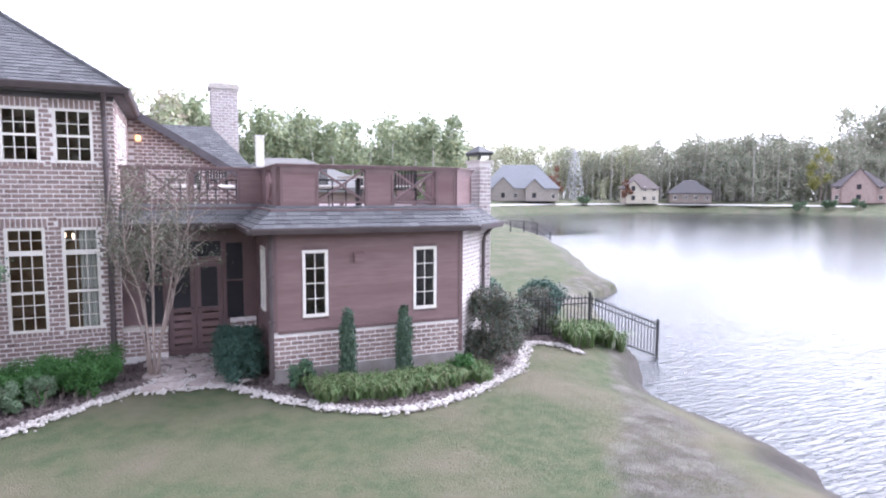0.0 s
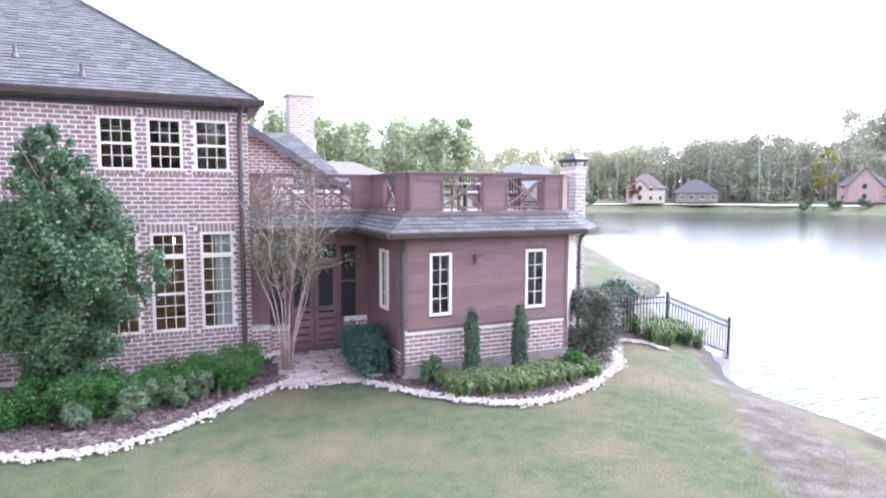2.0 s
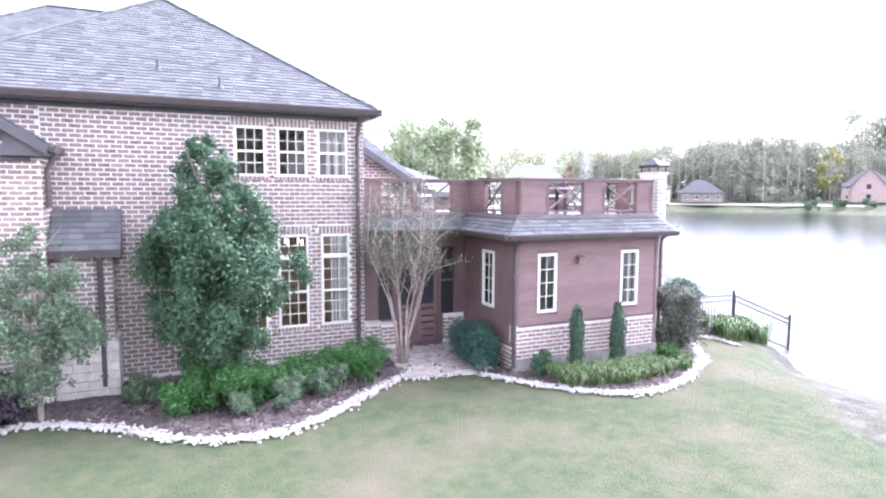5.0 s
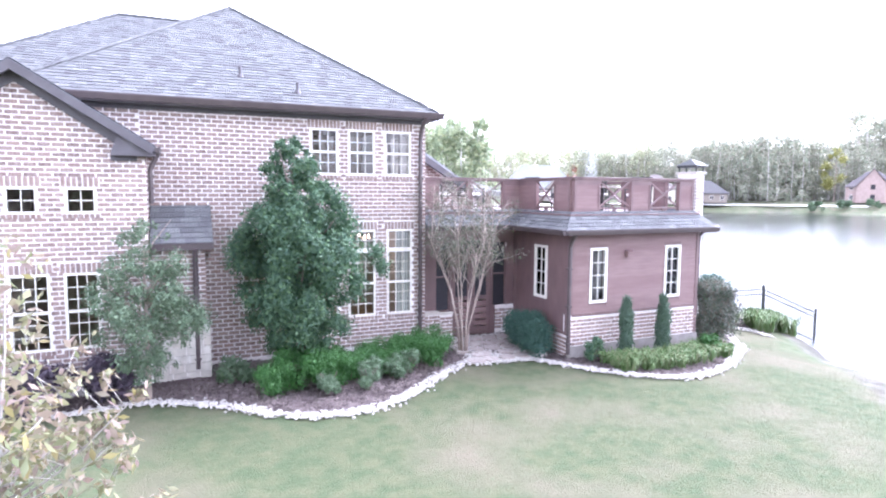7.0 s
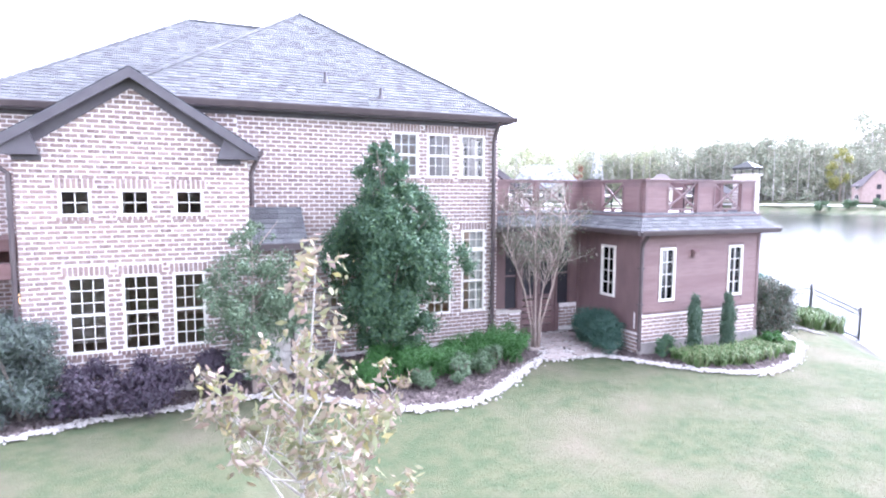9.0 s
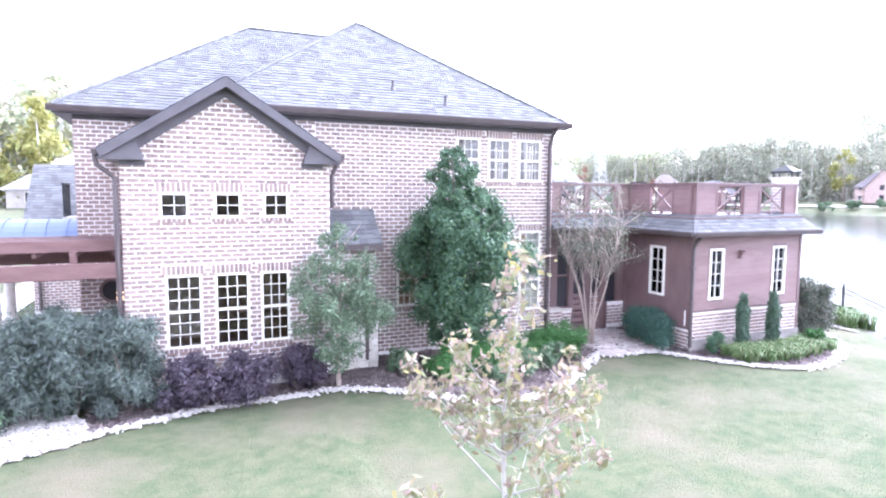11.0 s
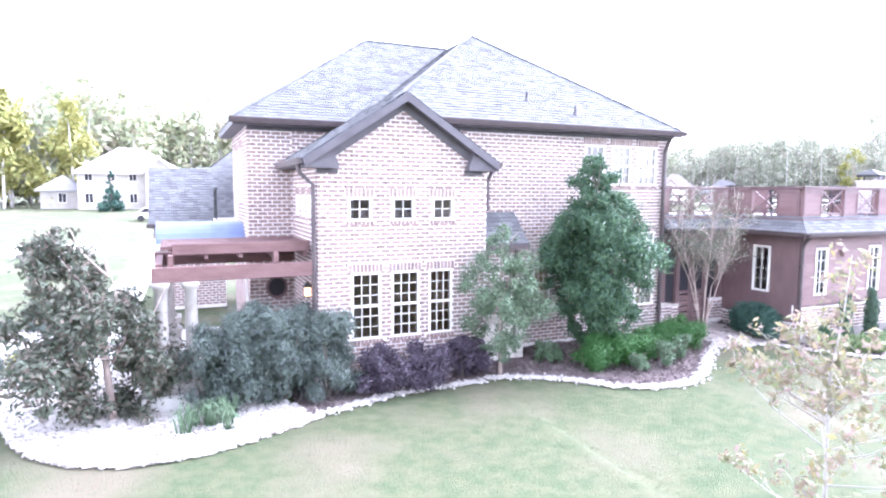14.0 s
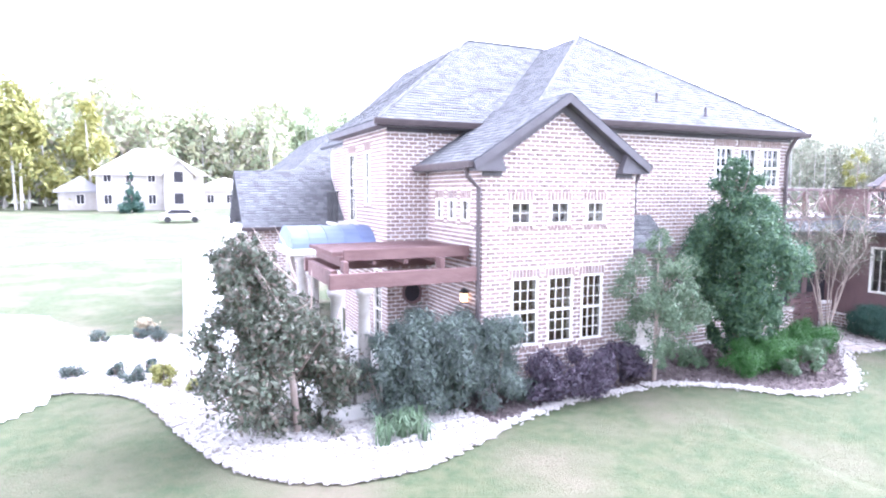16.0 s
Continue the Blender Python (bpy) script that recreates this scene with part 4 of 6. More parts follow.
# lap boards, each its own
EXPOSE = 0.172
for k in range(12):
    z = 0.82 + k * EXPOSE
    holes = [(o[0] - 0.0, o[1] + 0.0) for o in wopen if o[2] < z + EXPOSE - 0.01 and o[3] > z + 0.01]
    for a, b in cut_spans(WX0 + 0.09, WX1 - 0.09, holes):
        Shape().prism([(WY, z), (WY - 0.026, z), (WY - 0.007, z + EXPOSE + 0.012), (WY, z + EXPOSE + 0.012)], a, b, "x").done("board", M_SIDING, wing)
Shape().box(WX0 - 0.02, WX0 + 0.09, WY - 0.035, WY + 0.0, 0.8, 2.92).done("corner_board", M_TRIM, wing)
Shape().box(WX1 - 0.09, WX1, WY - 0.035, WY + 0.0, -0.1, 2.92).done("corner_board", M_TRIM, wing)
Shape().box(WX0 + 0.09, WX1 - 0.09, WY - 0.045, WY, 0.76, 0.83).done("water_table", M_TRIM, wing)
for a, b in (WA, WB):
    window(wing, pose(a, WY - 0.02, 1.07), b - a, 1.39, 2, 4, 1, casing=0.062)
# louvred vent
v = Shape().box(2.51, 2.69, WY - 0.06, WY - 0.02, 2.2, 2.38)
v.prism([(WY - 0.02, 2.4), (WY - 0.14, 2.34), (WY - 0.14, 2.2), (WY - 0.12, 2.2), (WY - 0.06, 2.3)], 2.5, 2.7, "x")
v.done("dryer_vent", M_SIDING, wing)
# flank wall towards the entry
sy = 13.05
panel(wing, "wall", pose(WX0, sy, 0, 0, 0, -90), 0, sy - WY - 0.2, 0.35, 2.95, [(1.10, 1.68, 1.07, 2.46)], M_TRIM, 0.2)
fb = Shape().box(WX0, WX0 + 0.2, WY + 0.2, sy, -0.6, 0.35).done("base_wall", M_MORTAR, wing)
q = bricks(fb, None, 0, sy - WY - 0.05, -0.42, 0.3, [])
q.matrix_basis = pose(WX0, sy, 0, 0, 0, -90)
window(wing, pose(WX0 - 0.02, sy - 1.10, 1.07, 0, 0, -90), 0.58, 1.39, 2, 4, 1, casing=0.062)
Shape().box(WX0 - 0.025, WX0, WY + 0.02, WY + 0.12, 0.38, 2.9).done("corner_board", M_TRIM, wing)
Shape().box(WX0 - 0.025, WX0, sy - 0.1, sy, 0.38, 2.9).done("corner_board", M_TRIM, wing)
Shape().box(WX0 - 0.035, WX0, WY + 0.0, sy, 0.3, 0.38).done("water_table", M_TRIM, wing)
Shape().box(-2.0, CX, RB - 0.01, RB + 0.1, -0.6, 2.95).done("back_wall", M_INSIDE, wing)
kn = Shape().box(WX0 - 0.62, WX0, sy - 0.02, sy + 0.2, -0.5, 0.66).done("knee_wall", M_MORTAR, wing)
pipe(wing, [(WX0 - 0.05, WY - 0.3, 2.82), (WX0 - 0.05, WY - 0.15, 2.65), (WX0 - 0.04, WY - 0.07, 2.5), (WX0 - 0.04, WY - 0.07, -0.15)], 0.05)
# angled brick corner
ang = math.degrees(math.atan2(CY - WY, CX - WX1))
cl = math.hypot(CX - WX1, CY - WY)
cw = panel(wing, "corner_wall", pose(WX1, WY, 0, 0, 0, ang), 0, cl, -0.6, 2.95, [], M_MORTAR, 0.2)
bricks(cw, None, 0, cl, -0.4, 2.9, [], skin=M_PALE)
Shape().box(CX - 0.2, CX, CY + 0.14, RB, -1.0, 2.95).done("wall", M_MORTAR, wing)
pipe(wing, [(CX + 0.25, CY - 0.2, 2.85), (CX + 0.1, CY - 0.05, 2.6), (CX + 0.06, CY - 0.06, 2.4), (CX + 0.06, CY - 0.06, -0.5)], 0.045)
# entry front with screens and double door
ey = sy
dark = [(-1.62, -1.2, 0.62, 2.45), (0.12, 0.55, 0.66, 2.45), (-1.14, 0.06, -0.05, 2.06), (-1.14, 0.06, 2.14, 2.5)]
panel(wing, "entry_wall", pose(0, ey, 0), -2.05, WX0, -0.6, 3.0, dark, M_TRIM, 0.16)
for a, b, c, d in dark[:2] + dark[3:]:
    Shape().box(a, b, ey + 0.07, ey + 0.075, c, d).done("insect_screen", M_SCREEN, wing)
    fr = Shape().box(a, a + 0.03, ey + 0.03, ey + 0.09, c, d).box(b - 0.03, b, ey + 0.03, ey + 0.09, c, d)
    if d - c > 1:
        fr.box(a, b, ey + 0.03, ey + 0.09, (c + d) / 2 - 0.02, (c + d) / 2 + 0.02)
    fr.done("screen_frame", M_TRIM, wing)
for k, (x0, x1) in enumerate(((-1.13, -0.545), (-0.535, 0.05))):
    st = 0.11
    z0, z1, zm = -0.04, 2.04, 0.86
    d = Shape().box(x0, x0 + st, ey + 0.02, ey + 0.065, z0, z1).box(x1 - st, x1, ey + 0.02, ey + 0.065, z0, z1)
    d.box(x0 + st, x1 - st, ey + 0.02, ey + 0.065, z1 - 0.14, z1).box(x0 + st, x1 - st, ey + 0.02, ey + 0.065, zm, zm + 0.1).box(x0 + st, x1 - st, ey + 0.02, ey + 0.065, z0, z0 + 0.13)
    leaf = d.done("door", M_TRIM, wing, "brown louvre-bottomed screen door")
    Shape().box(x0 + st, x1 - st, ey + 0.045, ey + 0.05, zm + 0.1, z1 - 0.14).done("screen", M_SCREEN, leaf)
    for i in range(4):
        z = z0 + 0.15 + i * 0.18
        Shape().prism([(ey + 0.055, z), (ey + 0.022, z + 0.02), (ey + 0.022, z + 0.14), (ey + 0.055, z + 0.16)], x0 + st, x1 - st, "x").done("louvre_panel", M_SIDING, leaf)
    hx = x1 - 0.05 if k == 0 else x0 + 0.05
    Shape().tube([(hx, ey + 0.02, 0.95), (hx, ey - 0.03, 0.95), (hx + (0.06 if k else -0.06), ey - 0.03, 0.95)], [0.014] * 3, 6).done("handle", M_IRON, leaf)
for a, b, top in ((-2.04, -1.62, 0.58), (-1.6, -1.16, 0.52)):
    pw = Shape().box(a, b, ey - (0.28 if a < -2 else 0.1), ey - 0.005, -0.5, top).done("brick_pier", M_MORTAR, wing)
    q = bricks(pw, None, a, b, 0.0, top, [])
    q.matrix_basis = pose(0, ey - (0.28 if a < -2 else 0.1), 0)
    Shape().box(a - 0.02, b + 0.02, ey - (0.30 if a < -2 else 0.12), ey - 0.005, top, top + 0.06).done("pier_cap", M_STONE, pw)
q = bricks(kn, None, WX0 - 0.62, WX0, 0.0, 0.62, [])
q.matrix_basis = pose(0, sy - 0.02, 0)
Shape().box(-2.05, 1.4, sy + 0.16, RB, 0.0, 0.06).box(WX0 + 0.2, CX - 0.2, WY + 0.2, RB, 0.0, 0.06).done("porch_floor", M_CONCRETE, wing)
# deck floor and the skirt roof round it
Shape().box(-2.04, WX0, ey - 0.1, RB, 2.95, 3.3).box(WX0, CX, CY, RB, 2.95, 3.3).prism([(WX0, WY), (WX1, WY), (CX, CY), (WX0, CY)], 2.95, 3.3, "z").done("deck_floor", M_TRIM, wing)
EW, TW = 2.93, 3.36
o = 0.42
i = 0.16
e0 = [(-2.04, ey - o), (WX0 - o, ey - o), (WX0 - o, WY - o), (WX1 + 0.18, WY - o), (CX + o, CY - 0.24), (CX + o, RB)]
t0 = [(-2.04, ey + i - 0.1), (WX0 + i, ey + i - 0.1), (WX0 + i, WY + i), (WX1 - 0.07, WY + i), (CX - i, CY + 0.1), (CX - i, RB)]
for k in range(5):
    a, b, c, d = e0[k], e0[k + 1], t0[k + 1], t0[k]
    shingled(wing, [(*a, EW), (*b, EW), (*c, TW), (*d, TW)], course=0.13)
    gutter(wing, (*a, EW), (*b, EW), 0.11, 0.1)
    sof = Shape()
    wa, wb = ([(-2.04, ey), (WX0, ey), (WX0, WY), (WX1, WY), (CX, CY), (CX, RB)][q] for q in (k, k + 1))
    sof.add([(*a, EW - 0.12), (*b, EW - 0.12), (*wb, EW - 0.10), (*wa, EW - 0.10), (*a, EW), (*b, EW), (*wb, EW + 0.02), (*wa, EW + 0.02)], [(0, 1, 2, 3), (4, 7, 6, 5), (0, 4, 5, 1), (1, 5, 6, 2), (2, 6, 7, 3), (3, 7, 4, 0)])
    sof.done("soffit", M_GUTTER, wing)
# parapet rail: panelled piers, X openings, cap
rail = thing("deck_railing", "brown panelled deck railing with crossed openings", "railing", (0, 0, TW))
RZ0, RZ1 = TW - 0.06 - TW, 4.22 - TW


def rail_run(a, b, bays):
    """bays: (start, end, open) along the run, in metres."""
    a, b = Vector((*a, 0)), Vector((*b, 0))
    L = (b - a).length
    m = Matrix.Translation(a) @ Euler((0, 0, math.atan2(b.y - a.y, b.x - a.x))).to_matrix().to_4x4()
    Shape().box(-0.06, L + 0.06, -0.09, 0.09, RZ1 - 0.04, RZ1).box(-0.02, L + 0.02, -0.06, 0.06, RZ1 - 0.09, RZ1 - 0.04).done("cap", M_TRIM, rail, bevel=0.006, m=m)
    for u0, u1, is_open in bays:
        if not is_open:
            p = Shape().box(u0, u1, -0.045, 0.045, RZ0, RZ1 - 0.09)
            f = 0.05
            pn = p.done("panel", M_SIDING, rail, m=m)
            for s in (-0.06, 0.046):
                oz = [(u0, RZ0), (u1, RZ0), (u1, RZ1 - 0.09), (u0, RZ1 - 0.09)]
                iz = [(u0 + f, RZ0 + 0.12), (u1 - f, RZ0 + 0.12), (u1 - f, RZ1 - 0.19), (u0 + f, RZ1 - 0.19)]
                vs = [(a_, y_, b_) for y_ in (s, s + 0.014) for a_, b_ in oz + iz]
                fs = [g_ for k_ in range(4) for g_ in ((k_, (k_ + 1) % 4, 4 + (k_ + 1) % 4, 4 + k_), (8 + k_, 12 + k_, 12 + (k_ + 1) % 4, 8 + (k_ + 1) % 4), (k_, 8 + k_, 8 + (k_ + 1) % 4, (k_ + 1) % 4), (4 + k_, 4 + (k_ + 1) % 4, 12 + (k_ + 1) % 4, 12 + k_))]
                Shape().add(vs, fs).done("moulding", M_TRIM, pn)
        else:
            za, zb = RZ0 + 0.16, RZ1 - 0.09
            Shape().box(u0, u1, -0.035, 0.035, za - 0.045, za + 0.0).box((u0 + u1) / 2 - 0.04, (u0 + u1) / 2 + 0.04, -0.03, 0.03, RZ0, za - 0.045).done("bottom_rail", M_TRIM, rail, m=m)
            for s in (0, 1):
                (x0, y0), (x1, y1) = ((u0, za), (u1, zb)) if s else ((u0, zb), (u1, za))
                dd = Vector((x1 - x0, 0, y1 - y0))
                nn = Vector((-dd.z, 0, dd.x)).normalized() * 0.022
                c = [Vector((x0, 0, y0)), Vector((x1, 0, y1))]
                w0 = 0.018 if s else 0.012
                vs = [p + q + Vector((0, t, 0)) for t in (-w0, w0) for p, q in ((c[0], nn), (c[1], nn), (c[1], -nn), (c[0], -nn))]
                Shape().add(vs, [(0, 1, 2, 3), (7, 6, 5, 4), (0, 4, 5, 1), (1, 5, 6, 2), (2, 6, 7, 3), (3, 7, 4, 0)]).done("brace", M_TRIM, rail, m=m)


ry, rx = WY + 0.22, WX0 + 0.22
rail_run((-2.0, ey + 0.12), (rx, ey + 0.12), [(0, 0.5, False), (0.5, 1.35, True), (1.35, 1.5, False), (1.5, 2.45, True), (2.45, 3.04, False)])
rail_run((rx, ey + 0.1), (rx, ry), [(0, 0.9, False), (0.9, 1.75, True), (1.75, 2.44, False)])
rail_run((rx, ry), (WX1 - 0.1, ry), [(0, 0.78, False), (0.78, 1.78, True), (1.78, 2.42, False), (2.42, 3.42, True), (3.42, 3.91, False)])
rail_run((WX1 - 0.1, ry), (CX - 0.22, CY + 0.15), [(0, 1.17, False)])
rail_run((CX - 0.22, CY + 1.0), (CX - 0.22, RB), [(0, 0.5, False), (0.5, 1.5, True), (1.5, 2.0, False), (2.0, 3.0, True), (3.0, 4.55, False)])
# brick chimney stack at the deck's corner
stack = thing("deck_chimney", "whitewashed brick stack with metal cap beside the deck", "chimney", (0, 0, 0))
core = Shape().box(6.06, 6.38, 11.55, 12.25, -1.1, 4.4).done("shaft", M_MORTAR, stack)
q = bricks(core, None, 0, 0.32, 0, 4.35, [], skin=M_PALE)
q.matrix_basis = pose(6.06, 11.55, 0)
q = bricks(core, None, 0, 0.7, 0, 4.35, [], skin=M_PALE)
q.matrix_basis = pose(6.06, 12.25, 0, 0, 0, -90)
Shape().box(6.02, 6.42, 11.5, 12.3, 4.4, 4.47).done("stone_cap", M_STONE, stack)
hood = Shape().box(6.03, 6.41, 11.52, 12.28, 4.6, 4.66)
hood.add([(6.0, 11.48, 4.66), (6.44, 11.48, 4.66), (6.44, 12.32, 4.66), (6.0, 12.32, 4.66), (6.22, 11.9, 4.86)], [(3, 2, 1, 0), (0, 1, 4), (1, 2, 4), (2, 3, 4), (3, 0, 4)])
for x, y in ((6.08, 11.58), (6.36, 11.58), (6.08, 12.22), (6.36, 12.22)):
    hood.tube([(x, y, 4.46), (x, y, 4.62)], [0.02, 0.02], 5)
hood.done("metal_hood", M_IRON, stack)

# ---- pergola and front porch ----
perg = thing("pergola", "red-brown timber pergola on stone columns", "pergola", (-14.2, 13, -0.3))
perg.location = (0, 0, 0)
PXL = -15.75
for y, z0, z1 in ((11.98, 2.20, 2.50), (14.2, 2.30, 2.60)):
    Shape().box(PXL - 0.1, GL - 0.1, y - 0.07, y + 0.07, z0, z1).done("beam", M_WOOD, perg, bevel=0.01)
Shape().box(PXL + 0.28, GL - 0.1, 12.28, 12.33, 2.70, 2.93).done("fascia_beam", M_WOOD, perg, bevel=0.01)
for k in range(5):
    x = PXL + 0.25 + k * 0.68
    Shape().prism([(12.33, 2.6), (14.45, 2.6), (14.45, 2.78), (12.33, 2.78)], x - 0.04, x + 0.04, "x").done("rafter", M_WOOD, perg)
    if k in (0, 3):
        Shape().box(x - 0.05, x + 0.05, 12.0, 12.26, 2.5, 2.72).done("block", M_WOOD, perg)
for k in range(13):
    y = 12.38 + k * 0.165
    Shape().box(PXL + 0.06, GL - 0.1, y, y + 0.075, 2.8, 2.88).done("slat", M_WOOD, perg)
Shape().box(PXL - 0.04, PXL + 0.09, 12.05, 14.13, 2.24, 2.55).done("side_beam", M_WOOD, perg)


M_COLUMN = mat("weathered_column", (0.44, 0.41, 0.38), (0.36, 0.33, 0.30), 5, 0.9, 0.3, 30)


def column(x, y, top, ped=0.75, r=0.13):
    c = thing("porch_column", "cream stone column on square pedestal", "column", (x, y, gz(x, y) + 0.03), "porch columns")
    g = c.location.z
    Shape().box(-0.26, 0.26, -0.26, 0.26, 0, ped).box(-0.3, 0.3, -0.3, 0.3, ped, ped + 0.07).done("pedestal", M_COLUMN, c, bevel=0.015)
    n = 14
    prof = [(r + 0.05, ped + 0.07), (r + 0.05, ped + 0.13), (r, ped + 0.17), (r * 0.88, top - g - 0.16), (r + 0.02, top - g - 0.14), (r + 0.05, top - g - 0.06), (r + 0.05, top - g)]
    Shape().tube([(0, 0, z) for _, z in prof], [q for q, _ in prof], n).done("shaft", M_COLUMN, c, smooth=True)


for x, y, t in ((PXL + 0.05, 12.0, 2.2), (PXL + 0.1, 14.2, 2.3), (-15.6, 15.8, 2.5), (-15.6, 17.3, 2.5), (-15.15, 12.0, 2.2)):
    column(x, y, t)
porch = thing("front_porch", "small porch with blue barrel metal roof", "porch")
n = 12
prof = [(16.55 + 0.95 * math.cos(math.pi * k / n), 2.66 + 0.52 * math.sin(math.pi * k / n)) for k in range(n + 1)]
Shape().prism(prof, -15.85, BL, "x").done("barrel_roof", M_METAL, porch, "blue standing-seam barrel metal roof")
for k in range(6):
    x = -15.84 + k * 0.44
    Shape().prism([(16.55 + (y - 16.55) * 1.02, z + 0.02 * (z > 2.7)) for y, z in prof], x, x + 0.03, "x").done("seam", M_METAL, porch)
Shape().box(-15.95, BL, 15.55, 17.55, 2.5, 2.66).done("entablature", M_WHITE, porch, bevel=0.02)
Shape().box(-16.1, BL, 11.6, 17.8, -0.5, 0.0).box(-16.5, -16.1, 15.6, 17.5, -0.5, -0.15).done("porch_slab", M_CONCRETE, porch, bevel=0.02)
for k in range(9):
    y = 14.5 + k * 0.14
    Shape().box(-15.62, -15.58, y, y + 0.03, 0.08, 0.85).done("baluster", M_IRON, porch)
Shape().box(-15.64, -15.56, 14.4, 15.7, 0.85, 0.9).box(-15.63, -15.57, 14.4, 15.7, 0.05, 0.08).done("handrail", M_IRON, porch)
lamp = thing("wall_lantern", "lit brass wall lantern on brick", "lantern", (GL - 0.12, 12.5, 1.8))
Shape().box(-0.06, 0.06, -0.06, 0.06, -0.13, 0.06).done("lantern_glass", M_LAMP, lamp)
Shape().box(-0.08, 0.08, -0.08, 0.08, 0.06, 0.09).add([(-0.08, -0.08, 0.09), (0.08, -0.08, 0.09), (0.08, 0.08, 0.09), (-0.08, 0.08, 0.09), (0, 0, 0.2)], [(3, 2, 1, 0), (0, 1, 4), (1, 2, 4), (2, 3, 4), (3, 0, 4)]).box(-0.07, 0.07, -0.07, 0.07, -0.16, -0.13).box(-0.02, 0.12, -0.02, 0.02, 0.09, 0.12).done("lantern_cage", M_IRON, lamp)
# round window in the set-back wall
ow = thing("round_window", "small round window with cream frame in brick", "window", (-13.05, BY - 0.02, 1.55))
n = 20
ring = lambda r, y: [(r * math.cos(2 * math.pi * k / n), y, r * 1.1 * math.sin(2 * math.pi * k / n)) for k in range(n)]  # noqa: E731
Shape().add(ring(0.27, 0.0) + ring(0.27, -0.05) + ring(0.21, -0.05) + ring(0.21, 0.0), [(a * n + k, a * n + (k + 1) % n, (a + 1) * n + (k + 1) % n, (a + 1) * n + k) for a in range(3) for k in range(n)]).done("frame", M_TRIM, ow)
Shape().add(ring(0.215, -0.01) + ring(0.215, -0.02), [tuple(range(n)), tuple(range(n, 2 * n))[::-1]]).done("pane", M_SCREEN, ow)
# garage wing beyond
gar = thing("garage_wing", "long brick garage wing with steep grey shingle roof", "garage wing")
GT = 22.45 + (6.7 - 2.8) / 0.837
shingled(gar, [(-16.25, 22.45, 2.8), (-9, 22.45, 2.8), (-9, GT, 6.7), (-11.8, GT, 6.7), (-14.1, 24.9, 4.85), (-16.25, 24.9, 4.85)])
shingled(gar, [(-14.1, 33, 4.85), (-14.1, 24.9, 4.85), (-11.8, GT, 6.7), (-11.8, 33, 6.7)])
shingled(gar, [(-13.4, 27.4, 2.80), (-16.25, 27.4, 2.80), (-16.25, 24.9, 4.85), (-13.4, 24.9, 4.85)])
gw = panel(gar, "wall", pose(0, 22.85, 0), -16.1, BL, -0.6, 2.8, [], M_MORTAR)
q = bricks(gw, None, -16.1, BL, -0.2, 2.75, [])
panel(gar, "wall", pose(-16.1, 33, 0, 0, 0, -90), 0, 9.9, -0.6, 2.8, [(1, 3.6, -0.2, 2.1), (4.4, 7.0, -0.2, 2.1)], M_MORTAR)
gutter(gar, (-16.3, 22.45, 2.82), (-13.4, 22.45, 2.82))
pipe(gar, [(-15.9, 22.4, 2.7), (-15.9, 22.6, 2.5), (-15.9, 22.75, 2.3), (-15.9, 22.75, -0.2)])
balc = thing("balcony", "black iron balcony rail at an upper door", "balcony", (-13.98, 17.75, 3.2))
Shape().box(-0.35, 0.3, -0.6, 0.6, -0.08, 0).done("slab", M_STONE, balc)
for k in range(9):
    Shape().box(-0.33, -0.31, -0.58 + k * 0.14, -0.56 + k * 0.14, 0, 0.85).done("bar", M_IRON, balc)
Shape().box(-0.35, -0.29, -0.6, 0.58, 0.85, 0.89).done("top_rail", M_IRON, balc)

# ---- plants ----
def leaves(name, centres, radii, count, size, material, parent, rng, shell=0.55, droop=0.0, long=1.0):
    """Small folded leaves filling a set of uneven clumps."""
    centres, radii = np.array(centres, float), np.array(radii, float)
    if radii.ndim == 1:
        radii = np.repeat(radii[:, None], 3, 1)
    wt = radii.prod(1) ** 0.67
    pick = rng.choice(len(centres), count, p=wt / wt.sum())
    d = rng.normal(size=(count, 3))
    d /= np.linalg.norm(d, axis=1)[:, None]
    r = shell + (1 - shell) * rng.random(count) ** 0.7
    r *= 1 + 0.24 * rng.normal(size=count)
    c = centres[pick] + d * radii[pick] * r[:, None]
    n = d * 0.7 + rng.normal(size=(count, 3)) * 0.6 + (0, 0, 0.35)
    n /= np.linalg.norm(n, axis=1)[:, None]
    a = np.cross(n, rng.normal(size=(count, 3)))
    a /= np.linalg.norm(a, axis=1)[:, None]
    a[:, 2] -= droop
    b = np.cross(n, a)
    s = size * rng.uniform(0.6, 1.3, count)[:, None]
    v = np.stack([c - a * s * long, c + b * s * 0.42 - n * s * 0.1, c + a * s * long, c - b * s * 0.42 - n * s * 0.1], 1).reshape(-1, 3)
    k = np.arange(count)[:, None] * 4
    f = np.concatenate([k + [0, 1, 2], k + [0, 2, 3]], 1).reshape(-1, 3)
    me = bpy.data.meshes.new(name)
    me.vertices.add(len(v))
    me.vertices.foreach_set("co", v.ravel())
    me.loops.add(f.size)
    me.loops.foreach_set("vertex_index", f.ravel())
    me.polygons.add(len(f))
    me.polygons.foreach_set("loop_start", np.arange(0, f.size, 3))
    me.polygons.foreach_set("loop_total", np.full(len(f), 3))
    me.materials.append(material)
    me.update(calc_edges=True)
    ob = new(name, me)
    if parent:
        ob.parent = parent
    return ob


